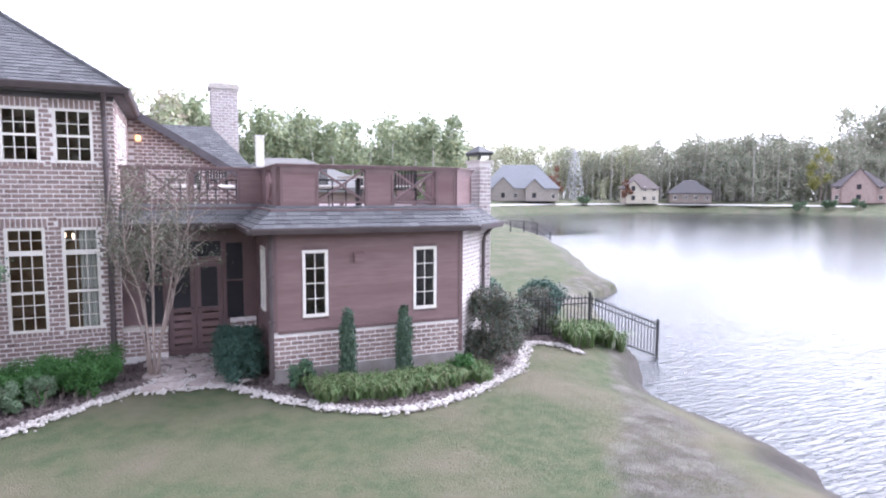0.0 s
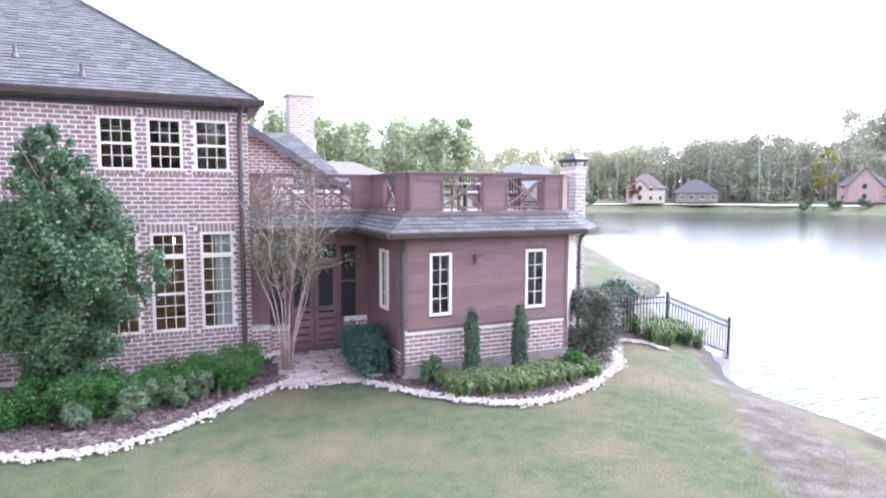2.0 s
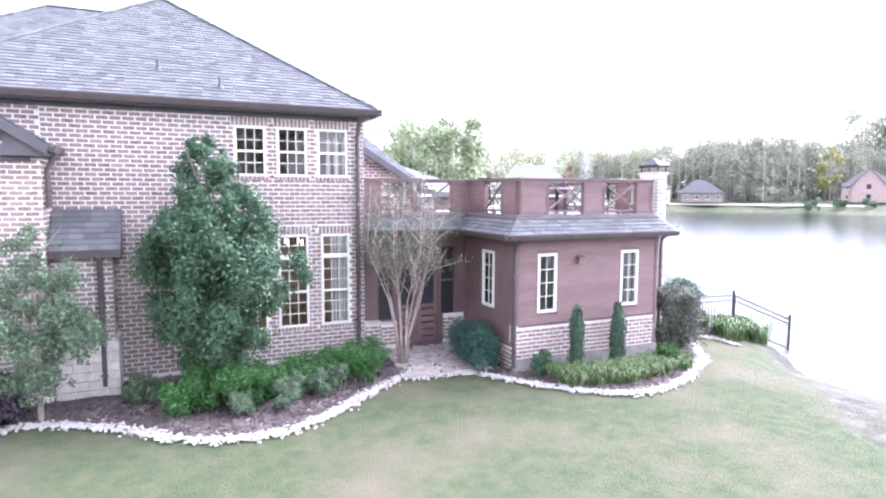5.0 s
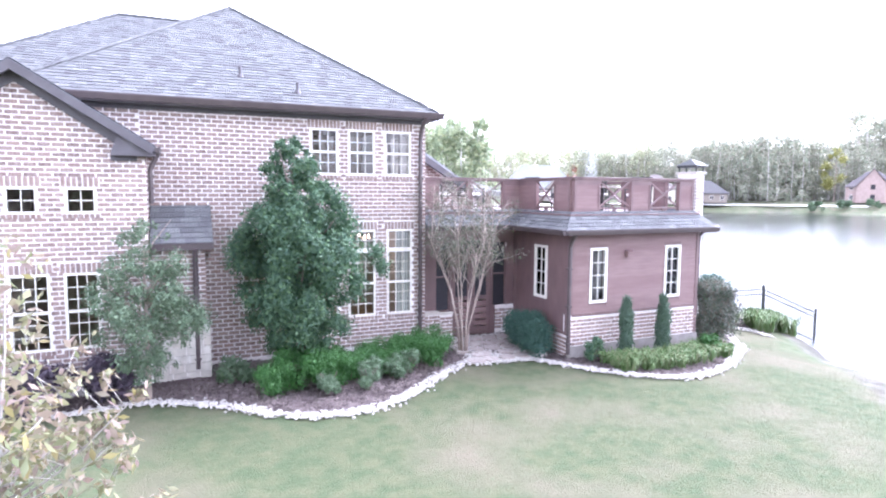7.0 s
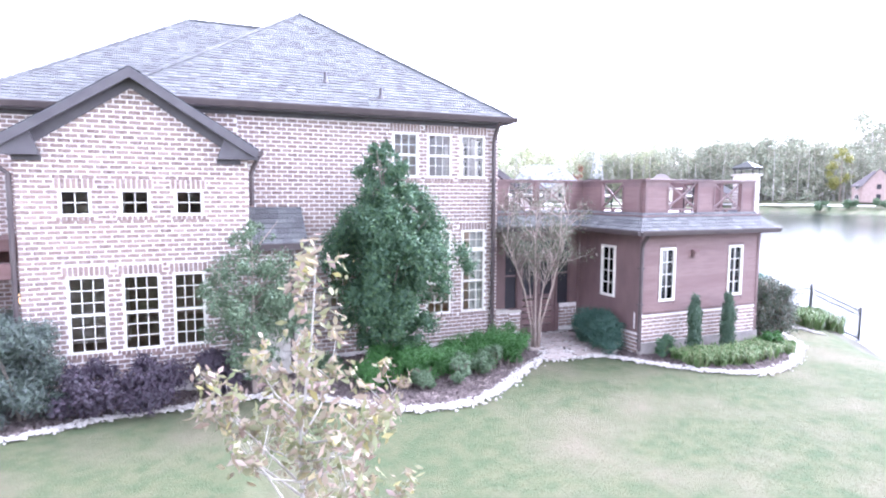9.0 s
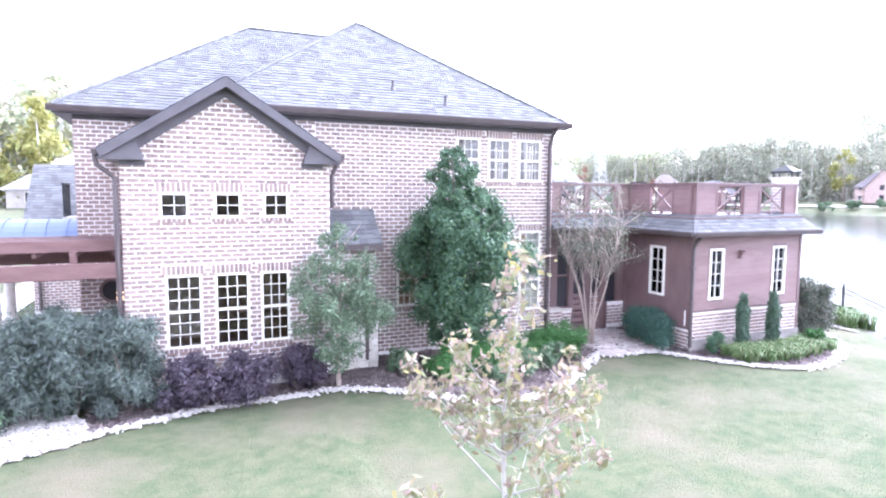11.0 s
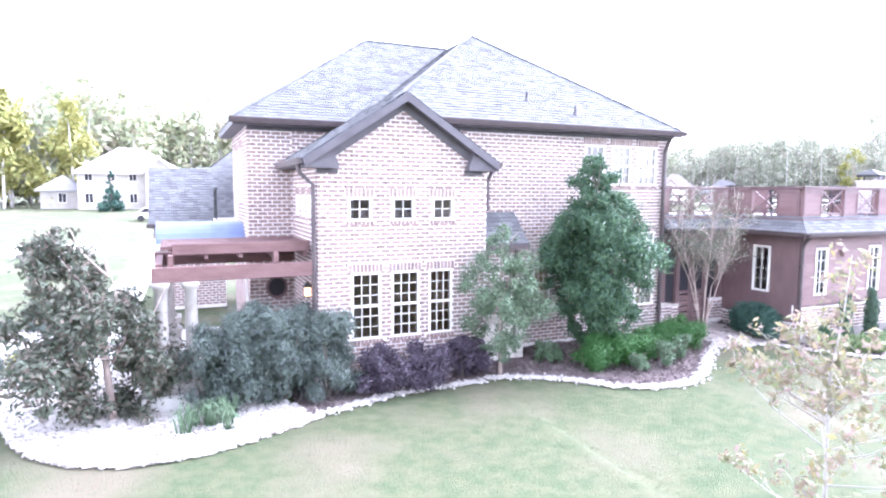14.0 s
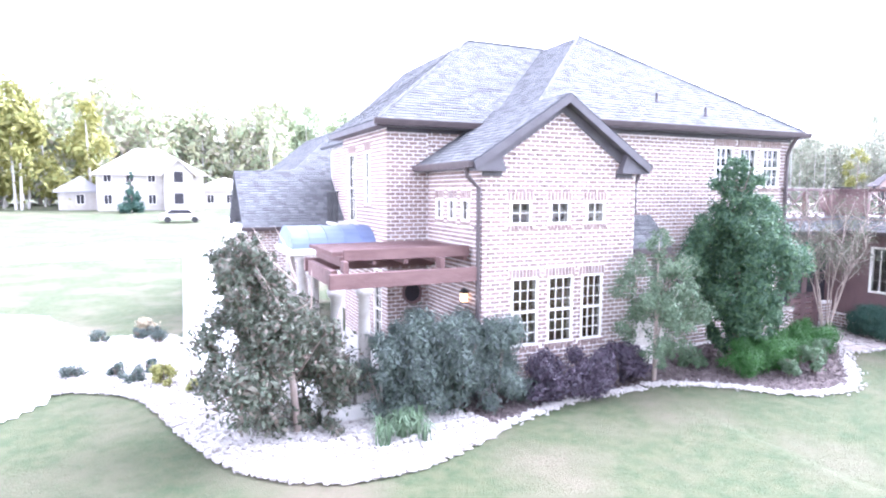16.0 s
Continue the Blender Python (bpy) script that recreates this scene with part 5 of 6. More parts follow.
def clumps(rng, n, profile, height, width, jitter=0.25):
    """Clump centres up a crown whose half-width over its height is given by profile(0..1)."""
    out, rad = [], []
    for _ in range(n):
        h = rng.random()
        w = profile(h) * width
        t, q = rng.uniform(0, 2 * math.pi), math.sqrt(rng.random())
        out.append((w * q * math.cos(t), w * q * math.sin(t), h * height))
        rad.append(max(0.12, w * rng.uniform(0.22, 0.42) * (1 + jitter * rng.normal())))
    return out, rad


def limbs(s, base, height, n, spread_r, r0, rng, lean=0.3, start=0.25, wig=0.12):
    for _ in range(n):
        t = rng.uniform(0, 2 * math.pi)
        h0 = height * rng.uniform(start, 0.8)
        e = Vector((math.cos(t) * spread_r * rng.uniform(0.5, 1), math.sin(t) * spread_r * rng.uniform(0.5, 1), min(height, h0 + height * rng.uniform(0.1, 0.4))))
        p0 = Vector((0, 0, h0))
        mid = p0.lerp(e, 0.5) + Vector((rng.normal(0, wig), rng.normal(0, wig), rng.normal(0, wig)))
        s.tube([p0, mid, e], [r0 * 0.5, r0 * 0.3, r0 * 0.08], 5)


def tree(name, label, at, height, width, profile, leaf_mat, count, size, seed, clear=0.3, bark=None, trunk_r=0.07, n=45, category="tree", branch=8, lobes=(), lean=(0, 0), rs=1.0, shell=0.3, bend=2.0):
    rng = np.random.default_rng(seed)
    x, y = at
    t = thing(name, label, category, (x, y, gz(x, y)))
    s = Shape().tube([(0, 0, -0.15), (lean[0] * 0.12, lean[1] * 0.12, height * 0.35), (lean[0] * 0.5, lean[1] * 0.5, height * 0.7), (lean[0], lean[1], height * 0.96)], [trunk_r * 1.15, trunk_r, trunk_r * 0.6, trunk_r * 0.15], 8)
    limbs(s, None, height, branch, width * 0.8, trunk_r, rng)
    s.done("trunk", bark or M_BARKD, t, smooth=True)
    c, r = clumps(rng, n, profile, height - clear, width)
    c = [(a + lean[0] * (z / height) ** bend, b + lean[1] * (z / height) ** bend, z + clear) for a, b, z in c] + [p[:3] for p in lobes]
    r = [q * rs for q in r] + [p[3] for p in lobes]
    leaves("crown", c, r, count, size, leaf_mat, t, rng, shell)
    return t


def bush(name, label, at, height, width, leaf_mat, count, size, seed, n=14, group="", long=1.0, depth=None, category="shrub", loose=0.0):
    rng = np.random.default_rng(seed)
    x, y = at
    t = thing(name, label, category, (x, y, gz(x, y) + 0.03), group)
    s = Shape()
    for _ in range(6):
        a = rng.uniform(0, 2 * math.pi)
        s.tube([(0, 0, -0.1), (math.cos(a) * width * 0.25, math.sin(a) * width * 0.25, height * 0.4), (math.cos(a) * width * 0.6, math.sin(a) * width * 0.6, height * 0.8)], [0.02, 0.014, 0.005], 5)
    s.done("stem", M_BARKD, t)
    c, r = [], []
    for _ in range(n):
        a, q = rng.uniform(0, 2 * math.pi), math.sqrt(rng.random())
        h = rng.uniform(0.2 - 0.1 * loose, 0.85 + 0.17 * loose)
        w = width * (1 - 0.55 * max(0, h - 0.35)) * 0.75
        c.append((w * q * math.cos(a), (depth or 1) * w * q * math.sin(a), h * height))
        r.append(rng.uniform(0.22, 0.36) * min(width, height) * (1 + 0.1 * loose))
    leaves("foliage", c, r, count, size, leaf_mat, t, rng, 0.55 - 0.55 * loose, -0.2 * loose, long)
    return t


oval = lambda h: (math.sin(math.pi * min(1, 0.12 + 0.88 * h) ** 0.8) ** 0.7) * (1.0 - 0.15 * h)  # noqa: E731


def stepped(knots):
    """A half-width over height, drawn straight between knots."""
    hs, ws = zip(*knots)
    return lambda h: float(np.interp(h, hs, ws))


holly = stepped([(0, 0.3), (0.12, 0.58), (0.33, 0.95), (0.5, 0.95), (0.62, 0.82), (0.78, 0.56), (0.9, 0.36), (1, 0.14)])
slim = stepped([(0, 0.3), (0.15, 0.7), (0.4, 1.0), (0.65, 0.85), (0.85, 0.5), (1, 0.15)])
broad = stepped([(0, 0.62), (0.2, 0.95), (0.42, 1.0), (0.62, 0.72), (0.8, 0.5), (1, 0.25)])
tree("holly_tree", "tall dense dark-green holly tree beside the brick wall", (-5.5, 11.4), 5.2, 1.36, holly, L_HOLLY, 80000, 0.045, 3, 0.35, n=260, rs=0.72, shell=0.05, lean=(-0.22, 0.05),
     lobes=[(0.75, -0.25, 3.75, 0.34), (0.55, -0.2, 4.05, 0.28), (0.95, -0.3, 3.35, 0.36), (1.5, -0.55, 2.75, 0.26), (1.62, -0.6, 2.45, 0.24), (-1.3, 0.4, 2.9, 0.28), (-0.95, 0.3, 3.6, 0.24)])
tree("young_holly", "slender young green tree with thin pale trunk", (-8.55, 11.05), 3.55, 1.08, slim, leafy("young_holly_leaves", [(0.085, 0.13, 0.085), (0.12, 0.175, 0.105), (0.16, 0.215, 0.13), (0.11, 0.155, 0.10)]), 17000, 0.036, 4, 0.45, M_BARK, 0.045, 120, rs=0.7)
tree("magnolia", "broad magnolia with glossy leaves and rusty undersides", (-16.55, 11.5), 3.75, 1.32, broad, L_MAG, 26000, 0.062, 6, 0.05, M_BARK, 0.06, 110, rs=0.75, lean=(-0.95, 0.42), bend=1.0)

# crape myrtle: bare fanned stems under a thin crown
rng = np.random.default_rng(8)
cm = thing("crape_myrtle", "multi-stemmed crape myrtle with thinning autumn leaves", "tree", (-1.42, 11.75, gz(-1.42, 11.75)))
tips = []
for k in range(8):
    s = Shape()
    a = 2 * math.pi * k / 8 + rng.normal(0, 0.2)
    d = Vector((math.cos(a), math.sin(a), 0))
    p = [Vector((0, 0, -0.1)) + d * 0.08, d * 0.14 + Vector((0, 0, 0.7)), d * rng.uniform(0.2, 0.42) + Vector((0, 0, 1.6)), d * rng.uniform(0.5, 1.05) + Vector((0, 0, rng.uniform(2.5, 3.0))), d * rng.uniform(0.6, 1.15) + Vector((rng.normal(0, 0.12), rng.normal(0, 0.12), rng.uniform(3.6, 4.4)))]
    s.tube(p, [0.028, 0.023, 0.017, 0.01, 0.004], 6)
    tips += [p[2].lerp(p[3], 0.6), p[3]]
    s.done("stem", M_BARK, cm, smooth=True)
    tw = Shape()
    for _ in range(14):
        b0 = p[2].lerp(p[3], rng.uniform(0, 1)) if rng.random() < 0.65 else p[3].lerp(p[4], rng.uniform(0, 0.8))
        e = b0 + Vector((rng.normal(0, 0.27), rng.normal(0, 0.27), rng.uniform(0.25, 0.9)))
        tw.tube([b0, b0.lerp(e, 0.5) + Vector((rng.normal(0, 0.05), rng.normal(0, 0.05), 0)), e], [0.011, 0.008, 0.003], 4)
        if b0.z > 2.1:
            tips += [e, b0.lerp(e, 0.6)]
        else:
            tips.append(e)
    tw.done("twig", M_BARK, cm, smooth=True)["kind"] = "stuff"
leaves("crown", [tuple(p) for p in tips], [0.27] * len(tips), 7500, 0.032, L_CRAPE, cm, rng, 0.15)

# young lawn tree near the drone's way, thin and half bare
rng = np.random.default_rng(12)
yt = thing("young_lawn_tree", "thin young tree with sparse yellow and pink autumn leaves", "tree", (-9.1, 3.0, gz(-9.1, 3.0)))
s, tips = Shape(), []
s.tube([(0, 0, -0.1), (0.01, 0.01, 1.2), (-0.03, 0.02, 2.3), (0.06, -0.03, 3.1), (0.1, -0.05, 3.72)], [0.03, 0.024, 0.016, 0.009, 0.004], 7)
for k in range(24):
    h = rng.uniform(0.75, 2.55)
    a = 2.4 * k + rng.normal(0, 0.3)
    L = (3.3 - h) * rng.uniform(0.34, 0.66) + 0.08
    e = Vector((math.cos(a) * L, math.sin(a) * L, h + L * rng.uniform(0.35, 0.8)))
    p0 = Vector((0, 0, h))
    mid = p0.lerp(e, 0.55) + Vector((0, 0, -0.07))
    s.tube([p0, mid, e], [0.011, 0.007, 0.0025], 5)
    tips += [tuple(p0.lerp(e, q)) for q in (0.8, 1.0, 1.0)]
    for _ in range(4):
        q = mid.lerp(e, rng.uniform(-0.4, 1))
        f = q + Vector((rng.normal(0, 0.13), rng.normal(0, 0.13), rng.uniform(0.04, 0.3)))
        s.tube([q, f], [0.005, 0.002], 4)
        tips.append(tuple(f))
tips += [(0.002 * k + rng.normal(0, 0.09), -0.001 * k + rng.normal(0, 0.09), 2.05 + 0.052 * k) for k in range(34)]
s.done("stem", mat("pale_bark", (0.32, 0.295, 0.27), (0.40, 0.37, 0.34), 20, 0.9), yt, smooth=True)
leaves("crown", tips, [0.11] * len(tips), 2700, 0.05, L_YOUNG, yt, rng, 0.1)

# foundation planting
rng = np.random.default_rng(21)
hedge = thing("clipped_hedge", "low clipped bright-green hedge in mulch", "hedge", (-4.5, 11, gz(-4.5, 11)))
hedge.location = (0, 0, 0)
c, r = [], []
for k in range(190):
    u = rng.random()
    x = -6.5 + 4.4 * u
    y0 = 10.08 + 0.9 * u
    y = y0 + rng.uniform(0.0, 1.0)
    c.append((x, y, gz(x, y) + rng.uniform(0.16, 0.62 + 0.09 * math.sin(9 * u))))
    r.append(rng.uniform(0.14, 0.22))
leaves("foliage", c, r, 68000, 0.027, L_HEDGE, hedge, rng, 0.6)
s = Shape()
for k in range(60):
    x, y = -6.6 + 4.3 * (k % 20) / 20, 10.55 + 0.3 * (k // 20)
    s.tube([(x, y, gz(x, y) - 0.05), (x + 0.03, y, gz(x, y) + 0.3)], [0.012, 0.008], 4)
s.done("stem", M_BARKD, hedge)
bush("round_shrub", "round dark blue-green clipped shrub by the door", (0.2, 11.3), 1.02, 0.62, L_ROUND, 30000, 0.028, 31, 80, depth=1.9)
for k, (x, y) in enumerate(((2.24, 9.95), (3.48, 9.98))):
    rng = np.random.default_rng(40 + k)
    t = thing("column_cypress", "narrow upright columnar cypress", "shrub", (x, y, gz(x, y)), "columnar cypresses")
    Shape().tube([(0, 0, -0.1), (0, 0, 1.4)], [0.03, 0.008], 6).done("trunk", M_BARKD, t)
    zs = np.linspace(0.05, 1.5, 22)
    leaves("foliage", [(rng.normal(0, 0.02), rng.normal(0, 0.02), z) for z in zs], [(0.15 if z < 1.25 else 0.10,) * 2 + (0.12,) for z in zs], 6000, 0.032, L_CYPRESS, t, rng, 0.6, -0.6, 1.4)
for k, (x, y, h, w) in enumerate(((-4.42, 10.05, 0.66, 0.34), (-3.75, 10.5, 0.6, 0.3), (-5.25, 10.1, 0.6, 0.3), (-3.25, 10.7, 0.58, 0.3), (-4.1, 10.6, 0.55, 0.28))):
    bush("sage_shrub", "small loose grey-green shrub in mulch", (x, y), h, w, L_SAGE, 2200, 0.032, 50 + k, 14, "grey-green shrubs", 1.5)
bush("small_shrub", "small leafy green shrub against the brick base", (1.25, 10.0), 0.6, 0.33, L_HOLLY, 1800, 0.045, 60)
bush("small_shrub", "low green shrub in mulch under the lean-to", (-6.95, 11.5), 0.5, 0.42, L_SAGE, 1500, 0.045, 61)
bush("red_shrub", "loose reddish-green shrub at the wing's corner", (5.95, 10.65), 1.7, 0.85, L_RED, 13000, 0.042, 62, 60, loose=0.8)
bush("red_shrub", "dark reddish-green shrub behind the fence", (8.75, 13.1), 1.2, 0.8, L_RED, 8000, 0.045, 67, 34, loose=0.8)
bush("red_shrub", "loose reddish-green shrub by the fence", (7.6, 12.2), 1.25, 0.75, L_RED, 7500, 0.05, 63, 20)
bush("round_shrub", "rounded dark-green shrub behind the fence", (9.6, 14.2), 1.35, 0.95, L_ROUND, 7000, 0.055, 64, 24)
bush("round_shrub", "rounded dark-green shrub near the stack", (7.7, 14.6), 1.6, 0.9, L_ROUND, 6000, 0.055, 65, 22)
bush("small_shrub", "green shrub at the end of the lily bed", (4.75, 9.75), 0.6, 0.42, L_HEDGE, 2500, 0.04, 66)


def blades(name, label, spots, height, seed, per=26, mat_=None, w=0.014, category="ornamental grass"):
    """Tufts of arching strap leaves."""
    rng = np.random.default_rng(seed)
    t = thing(name, label, category, (spots[0][0], spots[0][1], 0), kind="stuff")
    t.location = (0, 0, 0)
    s = Shape()
    for x, y in spots:
        z = gz(x, y) + 0.02
        for _ in range(per):
            a = rng.uniform(0, 2 * math.pi)
            h = height * rng.uniform(0.6, 1.1)
            L = h * rng.uniform(0.35, 0.9)
            d = Vector((math.cos(a), math.sin(a), 0))
            sd = Vector((-d.y, d.x, 0)) * w
            p = Vector((x + rng.normal(0, 0.05), y + rng.normal(0, 0.05), z))
            m1, e = p + d * L * 0.4 + Vector((0, 0, h * 0.8)), p + d * L + Vector((0, 0, h * rng.uniform(0.35, 0.9)))
            s.add([p - sd, p + sd, m1 + sd, m1 - sd, e], [(0, 1, 2, 3), (3, 2, 4)])
    return s.done("blades", mat_ or L_LILY, t)


rng = np.random.default_rng(70)
sp = []
for k in range(120):
    u = rng.random()
    x = 1.5 + 3.7 * u
    y = 8.9 + 0.35 * abs(u - 0.4) * 2 + rng.uniform(0.0, 0.7)
    sp.append((x, y))
blades("lily_border", "arching green daylily clumps along the bed edge", sp, 0.42, 71)
blades("fountain_grass", "arching yellow-green grass clump under the fence", [(8.9 + rng.uniform(0, 1.9), 12.1 + rng.uniform(-0.55, 0.35)) for _ in range(34)], 0.7, 72, 30)
blades("iris_clump", "upright green strap-leaved clump in the gravel", [(-14.8 + rng.normal(0, 0.22), 10.5 + rng.normal(0, 0.18)) for _ in range(9)], 0.55, 73, 26, L_SAGE)
for k, (x, y, h, w, m_, c) in enumerate(((-10.45, 11.15, 1.05, 0.8, L_PURPLE, 6500), (-9.35, 11.3, 0.95, 0.7, L_PURPLE, 5200), (-11.4, 11.1, 1.05, 0.75, L_PURPLE, 5500))):
    bush("purple_shrub", "dark purple-leaved loropetalum shrub", (x, y), h, w, m_, c, 0.045, 80 + k, 18, "purple shrubs")
for k, (x, y, h, w, c) in enumerate(((-12.55, 11.25, 1.65, 0.85, 9000), (-13.45, 11.35, 1.8, 0.8, 7500), (-14.2, 11.5, 1.75, 0.8, 7000), (-14.95, 11.45, 1.5, 0.7, 5000), (-14.0, 12.3, 1.75, 0.8, 6000), (-13.1, 12.1, 1.7, 0.7, 5200))):
    bush("feathery_shrub", "tall feathery blue-grey-green shrub by the pergola", (x, y), h, w, L_TEAL, int(c * 2.2), 0.028, 90 + k, 40, "feathery shrubs", 2.0, loose=1.0)
for k, (x, y, r_) in enumerate(((-20.72, 16.9, 0.28), (-19.79, 16.6, 0.2), (-19.48, 15.95, 0.27), (-20.49, 20.4, 0.24), (-19.46, 20.4, 0.26), (-19.05, 20.7, 0.2), (-18.96, 19.65, 0.28), (-19.1, 16.6, 0.16))):
    bush("low_shrub", "low clipped dark round shrub in white gravel", (x, y), 0.36, r_ * 1.25, L_TEAL, 1200, 0.03, 110 + k, 10, "low gravel shrubs")
bush("yellow_shrub", "small bright yellow-green shrub in gravel", (-18.79, 15.5), 0.5, 0.36, L_YELLOW, 1500, 0.04, 130)
bush("yellow_shrub", "low yellow-green shrub in gravel", (-18.14, 14.7), 0.3, 0.28, L_YELLOW, 900, 0.04, 131)
bush("straw_grass", "pale straw-coloured grass tuft", (-19.3, 21.2), 0.5, 0.35, leafy("straw", [(0.5, 0.42, 0.3), (0.55, 0.48, 0.36)]), 900, 0.05, 132, category="grass")

# ---- iron fence ----
fence = thing("iron_fence", "black wrought-iron fence running down into the pond", "fence")
F0, F1 = Vector((7.2, 12.6, 0)), Vector((12.5, 12.03, 0))


def ftop(u):
    """Height of the fence's top rail; it falls from the middle post to the water."""
    return 0.66 if u < 0.55 else 0.66 - (u - 0.55) / 0.45 * 0.95


L = (F1 - F0).length
for u in (0.02, 0.55, 1.0):
    p = F0.lerp(F1, u)
    b = min(gz(p.x, p.y), ftop(u) - 1.15)
    Shape().box(p.x - 0.03, p.x + 0.03, p.y - 0.03, p.y + 0.03, b - 0.2, ftop(u) + 0.09).add([(p.x - 0.04, p.y - 0.04, ftop(u) + 0.09), (p.x + 0.04, p.y - 0.04, ftop(u) + 0.09), (p.x + 0.04, p.y + 0.04, ftop(u) + 0.09), (p.x - 0.04, p.y + 0.04, ftop(u) + 0.09), (p.x, p.y, ftop(u) + 0.15)], [(3, 2, 1, 0), (0, 1, 4), (1, 2, 4), (2, 3, 4), (3, 0, 4)]).done("post", M_IRON, fence)
for dz in (-0.04, -0.2, -1.02):
    for ua, ub in ((0.02, 0.55), (0.55, 1.0)):
        a, b = F0.lerp(F1, ua), F0.lerp(F1, ub)
        Shape().tube([a + Vector((0, 0, ftop(ua) + dz)), b + Vector((0, 0, ftop(ub) + dz))], [0.022, 0.022], 4).done("rail", M_IRON, fence)
for k in range(1, 46):
    u = k / 46
    p = F0.lerp(F1, u)
    t = ftop(u)
    Shape().box(p.x - 0.01, p.x + 0.01, p.y - 0.01, p.y + 0.01, t - 1.1, t + 0.02).add([(p.x - 0.008, p.y - 0.008, t + 0.02), (p.x + 0.008, p.y - 0.008, t + 0.02), (p.x + 0.008, p.y + 0.008, t + 0.02), (p.x - 0.008, p.y + 0.008, t + 0.02), (p.x, p.y, t + 0.08)], [(0, 1, 4), (1, 2, 4), (2, 3, 4), (3, 0, 4)]).done("picket", M_IRON, fence)


pf = thing("shore_fence", "low dark rail fence at the water's edge", "fence")
for k in range(4):
    x, y = 31.5 + 1.5 * k, 53.6 - 0.25 * k
    g = gz(x, y)
    Shape().box(x - 0.05, x + 0.05, y - 0.05, y + 0.05, g - 0.3, g + 1.25).done("post", M_IRON, pf)
    if k < 3:
        x2, y2 = x + 1.5, y - 0.25
        for dz in (0.5, 1.15):
            Shape().tube([(x, y, g + dz), (x2, y2, gz(x2, y2) + dz)], [0.035, 0.035], 4).done("rail", M_IRON, pf)

# ---- deck furniture, things inside the windows ----
def deck_chair(x, y, rz):
    c = thing("deck_chair", "black slatted metal deck armchair", "chair", (x, y, 3.3), "deck chairs")
    for sx in (-0.27, 0.27):
        for sy_, h in ((-0.25, 0.62), (0.25, 0.95)):
            Shape().tube([(sx, sy_, 0), (sx, sy_ + (0.08 if h > 0.7 else 0), h)], [0.018, 0.018], 6).done("leg", M_IRON, c)
        Shape().box(sx - 0.03, sx + 0.03, -0.28, 0.3, 0.62, 0.65).done("armrest", M_IRON, c)
    Shape().box(-0.27, 0.27, -0.25, 0.27, 0.4, 0.43).done("seat", M_IRON, c)
    for k in range(7):
        Shape().box(-0.25 + k * 0.075, -0.215 + k * 0.075, 0.27, 0.29, 0.43, 0.95).done("back_slat", M_IRON, c)
    Shape().box(-0.3, 0.3, 0.265, 0.3, 0.93, 0.98).done("top_rail", M_IRON, c)
    Shape().box(-0.25, 0.25, -0.24, 0.24, 0.43, 0.52).done("cushion", M_WHITE, c, "cream seat cushion", bevel=0.03)
    c.matrix_basis = pose(x, y, 3.3, 0, 0, rz)


for x, y, rz in ((2.5, 12.4, 40), (3.6, 12.9, -30), (4.2, 11.9, 160), (0.2, 14.6, 20), (1.9, 13.5, 100), (-0.7, 14.9, -60)):
    deck_chair(x, y, rz)
tb = thing("deck_table", "round pale stone-topped deck table", "table", (3.1, 12.1, 3.3))
Shape().tube([(0, 0, 0.68), (0, 0, 0.72)], [0.5, 0.5], 20).done("tabletop", M_STONE, tb)
Shape().tube([(0, 0, 0), (0, 0, 0.04), (0, 0, 0.68)], [0.25, 0.05, 0.05], 10).done("pedestal", M_IRON, tb)
cur = thing("curtain", "pale blue-white curtain drawn to one side", "curtain", (0, 0, 0))
s = Shape()
n = 16
pts = [(-2.80 + 0.34 * k / n, 12.87 + 0.03 * math.sin(k * 1.9)) for k in range(n + 1)]
for (xa, ya), (xb, yb) in zip(pts, pts[1:]):
    s.add([(xa, ya, 0.705), (xb, yb, 0.705), (xb, yb, 2.86), (xa, ya, 2.86), (xa, ya + 0.01, 0.705), (xb, yb + 0.01, 0.705), (xb, yb + 0.01, 2.86), (xa, ya + 0.01, 2.86)], [(0, 1, 2, 3), (7, 6, 5, 4)])
s.done("cloth", M_CURTAIN, cur)
M_BULB = glow("bulb_glow", (1.0, 0.72, 0.42), 2.0)
ch = thing("chandelier", "lit chandelier with small warm bulbs", "chandelier", (-3.4, 14.3, 2.45))
fr = Shape().tube([(0, 0, 0.7), (0, 0, 0.05)], [0.01, 0.02], 6)
for k in range(5):
    a = 2 * math.pi * k / 5
    fr.tube([(0, 0, 0.06), (0.15 * math.cos(a), 0.15 * math.sin(a), -0.02), (0.3 * math.cos(a), 0.3 * math.sin(a), 0.08)], [0.01] * 3, 5)
fr.done("arms", M_IRON, ch)
for k in range(5):
    a = 2 * math.pi * k / 5
    x, y = 0.3 * math.cos(a), 0.3 * math.sin(a)
    Shape().tube([(x, y, 0.09), (x, y, 0.12), (x, y, 0.19), (x, y, 0.22)], [0.01, 0.022, 0.022, 0.006], 8).done("bulb", M_BULB, ch)

candle = new("chandelier_light", bpy.data.lights.new("chandelier_light", "POINT"))
candle.data.energy, candle.data.color, candle.data.shadow_soft_size = 1.2, (1.0, 0.75, 0.5), 0.15
candle.location = (-3.4, 14.3, 2.25)

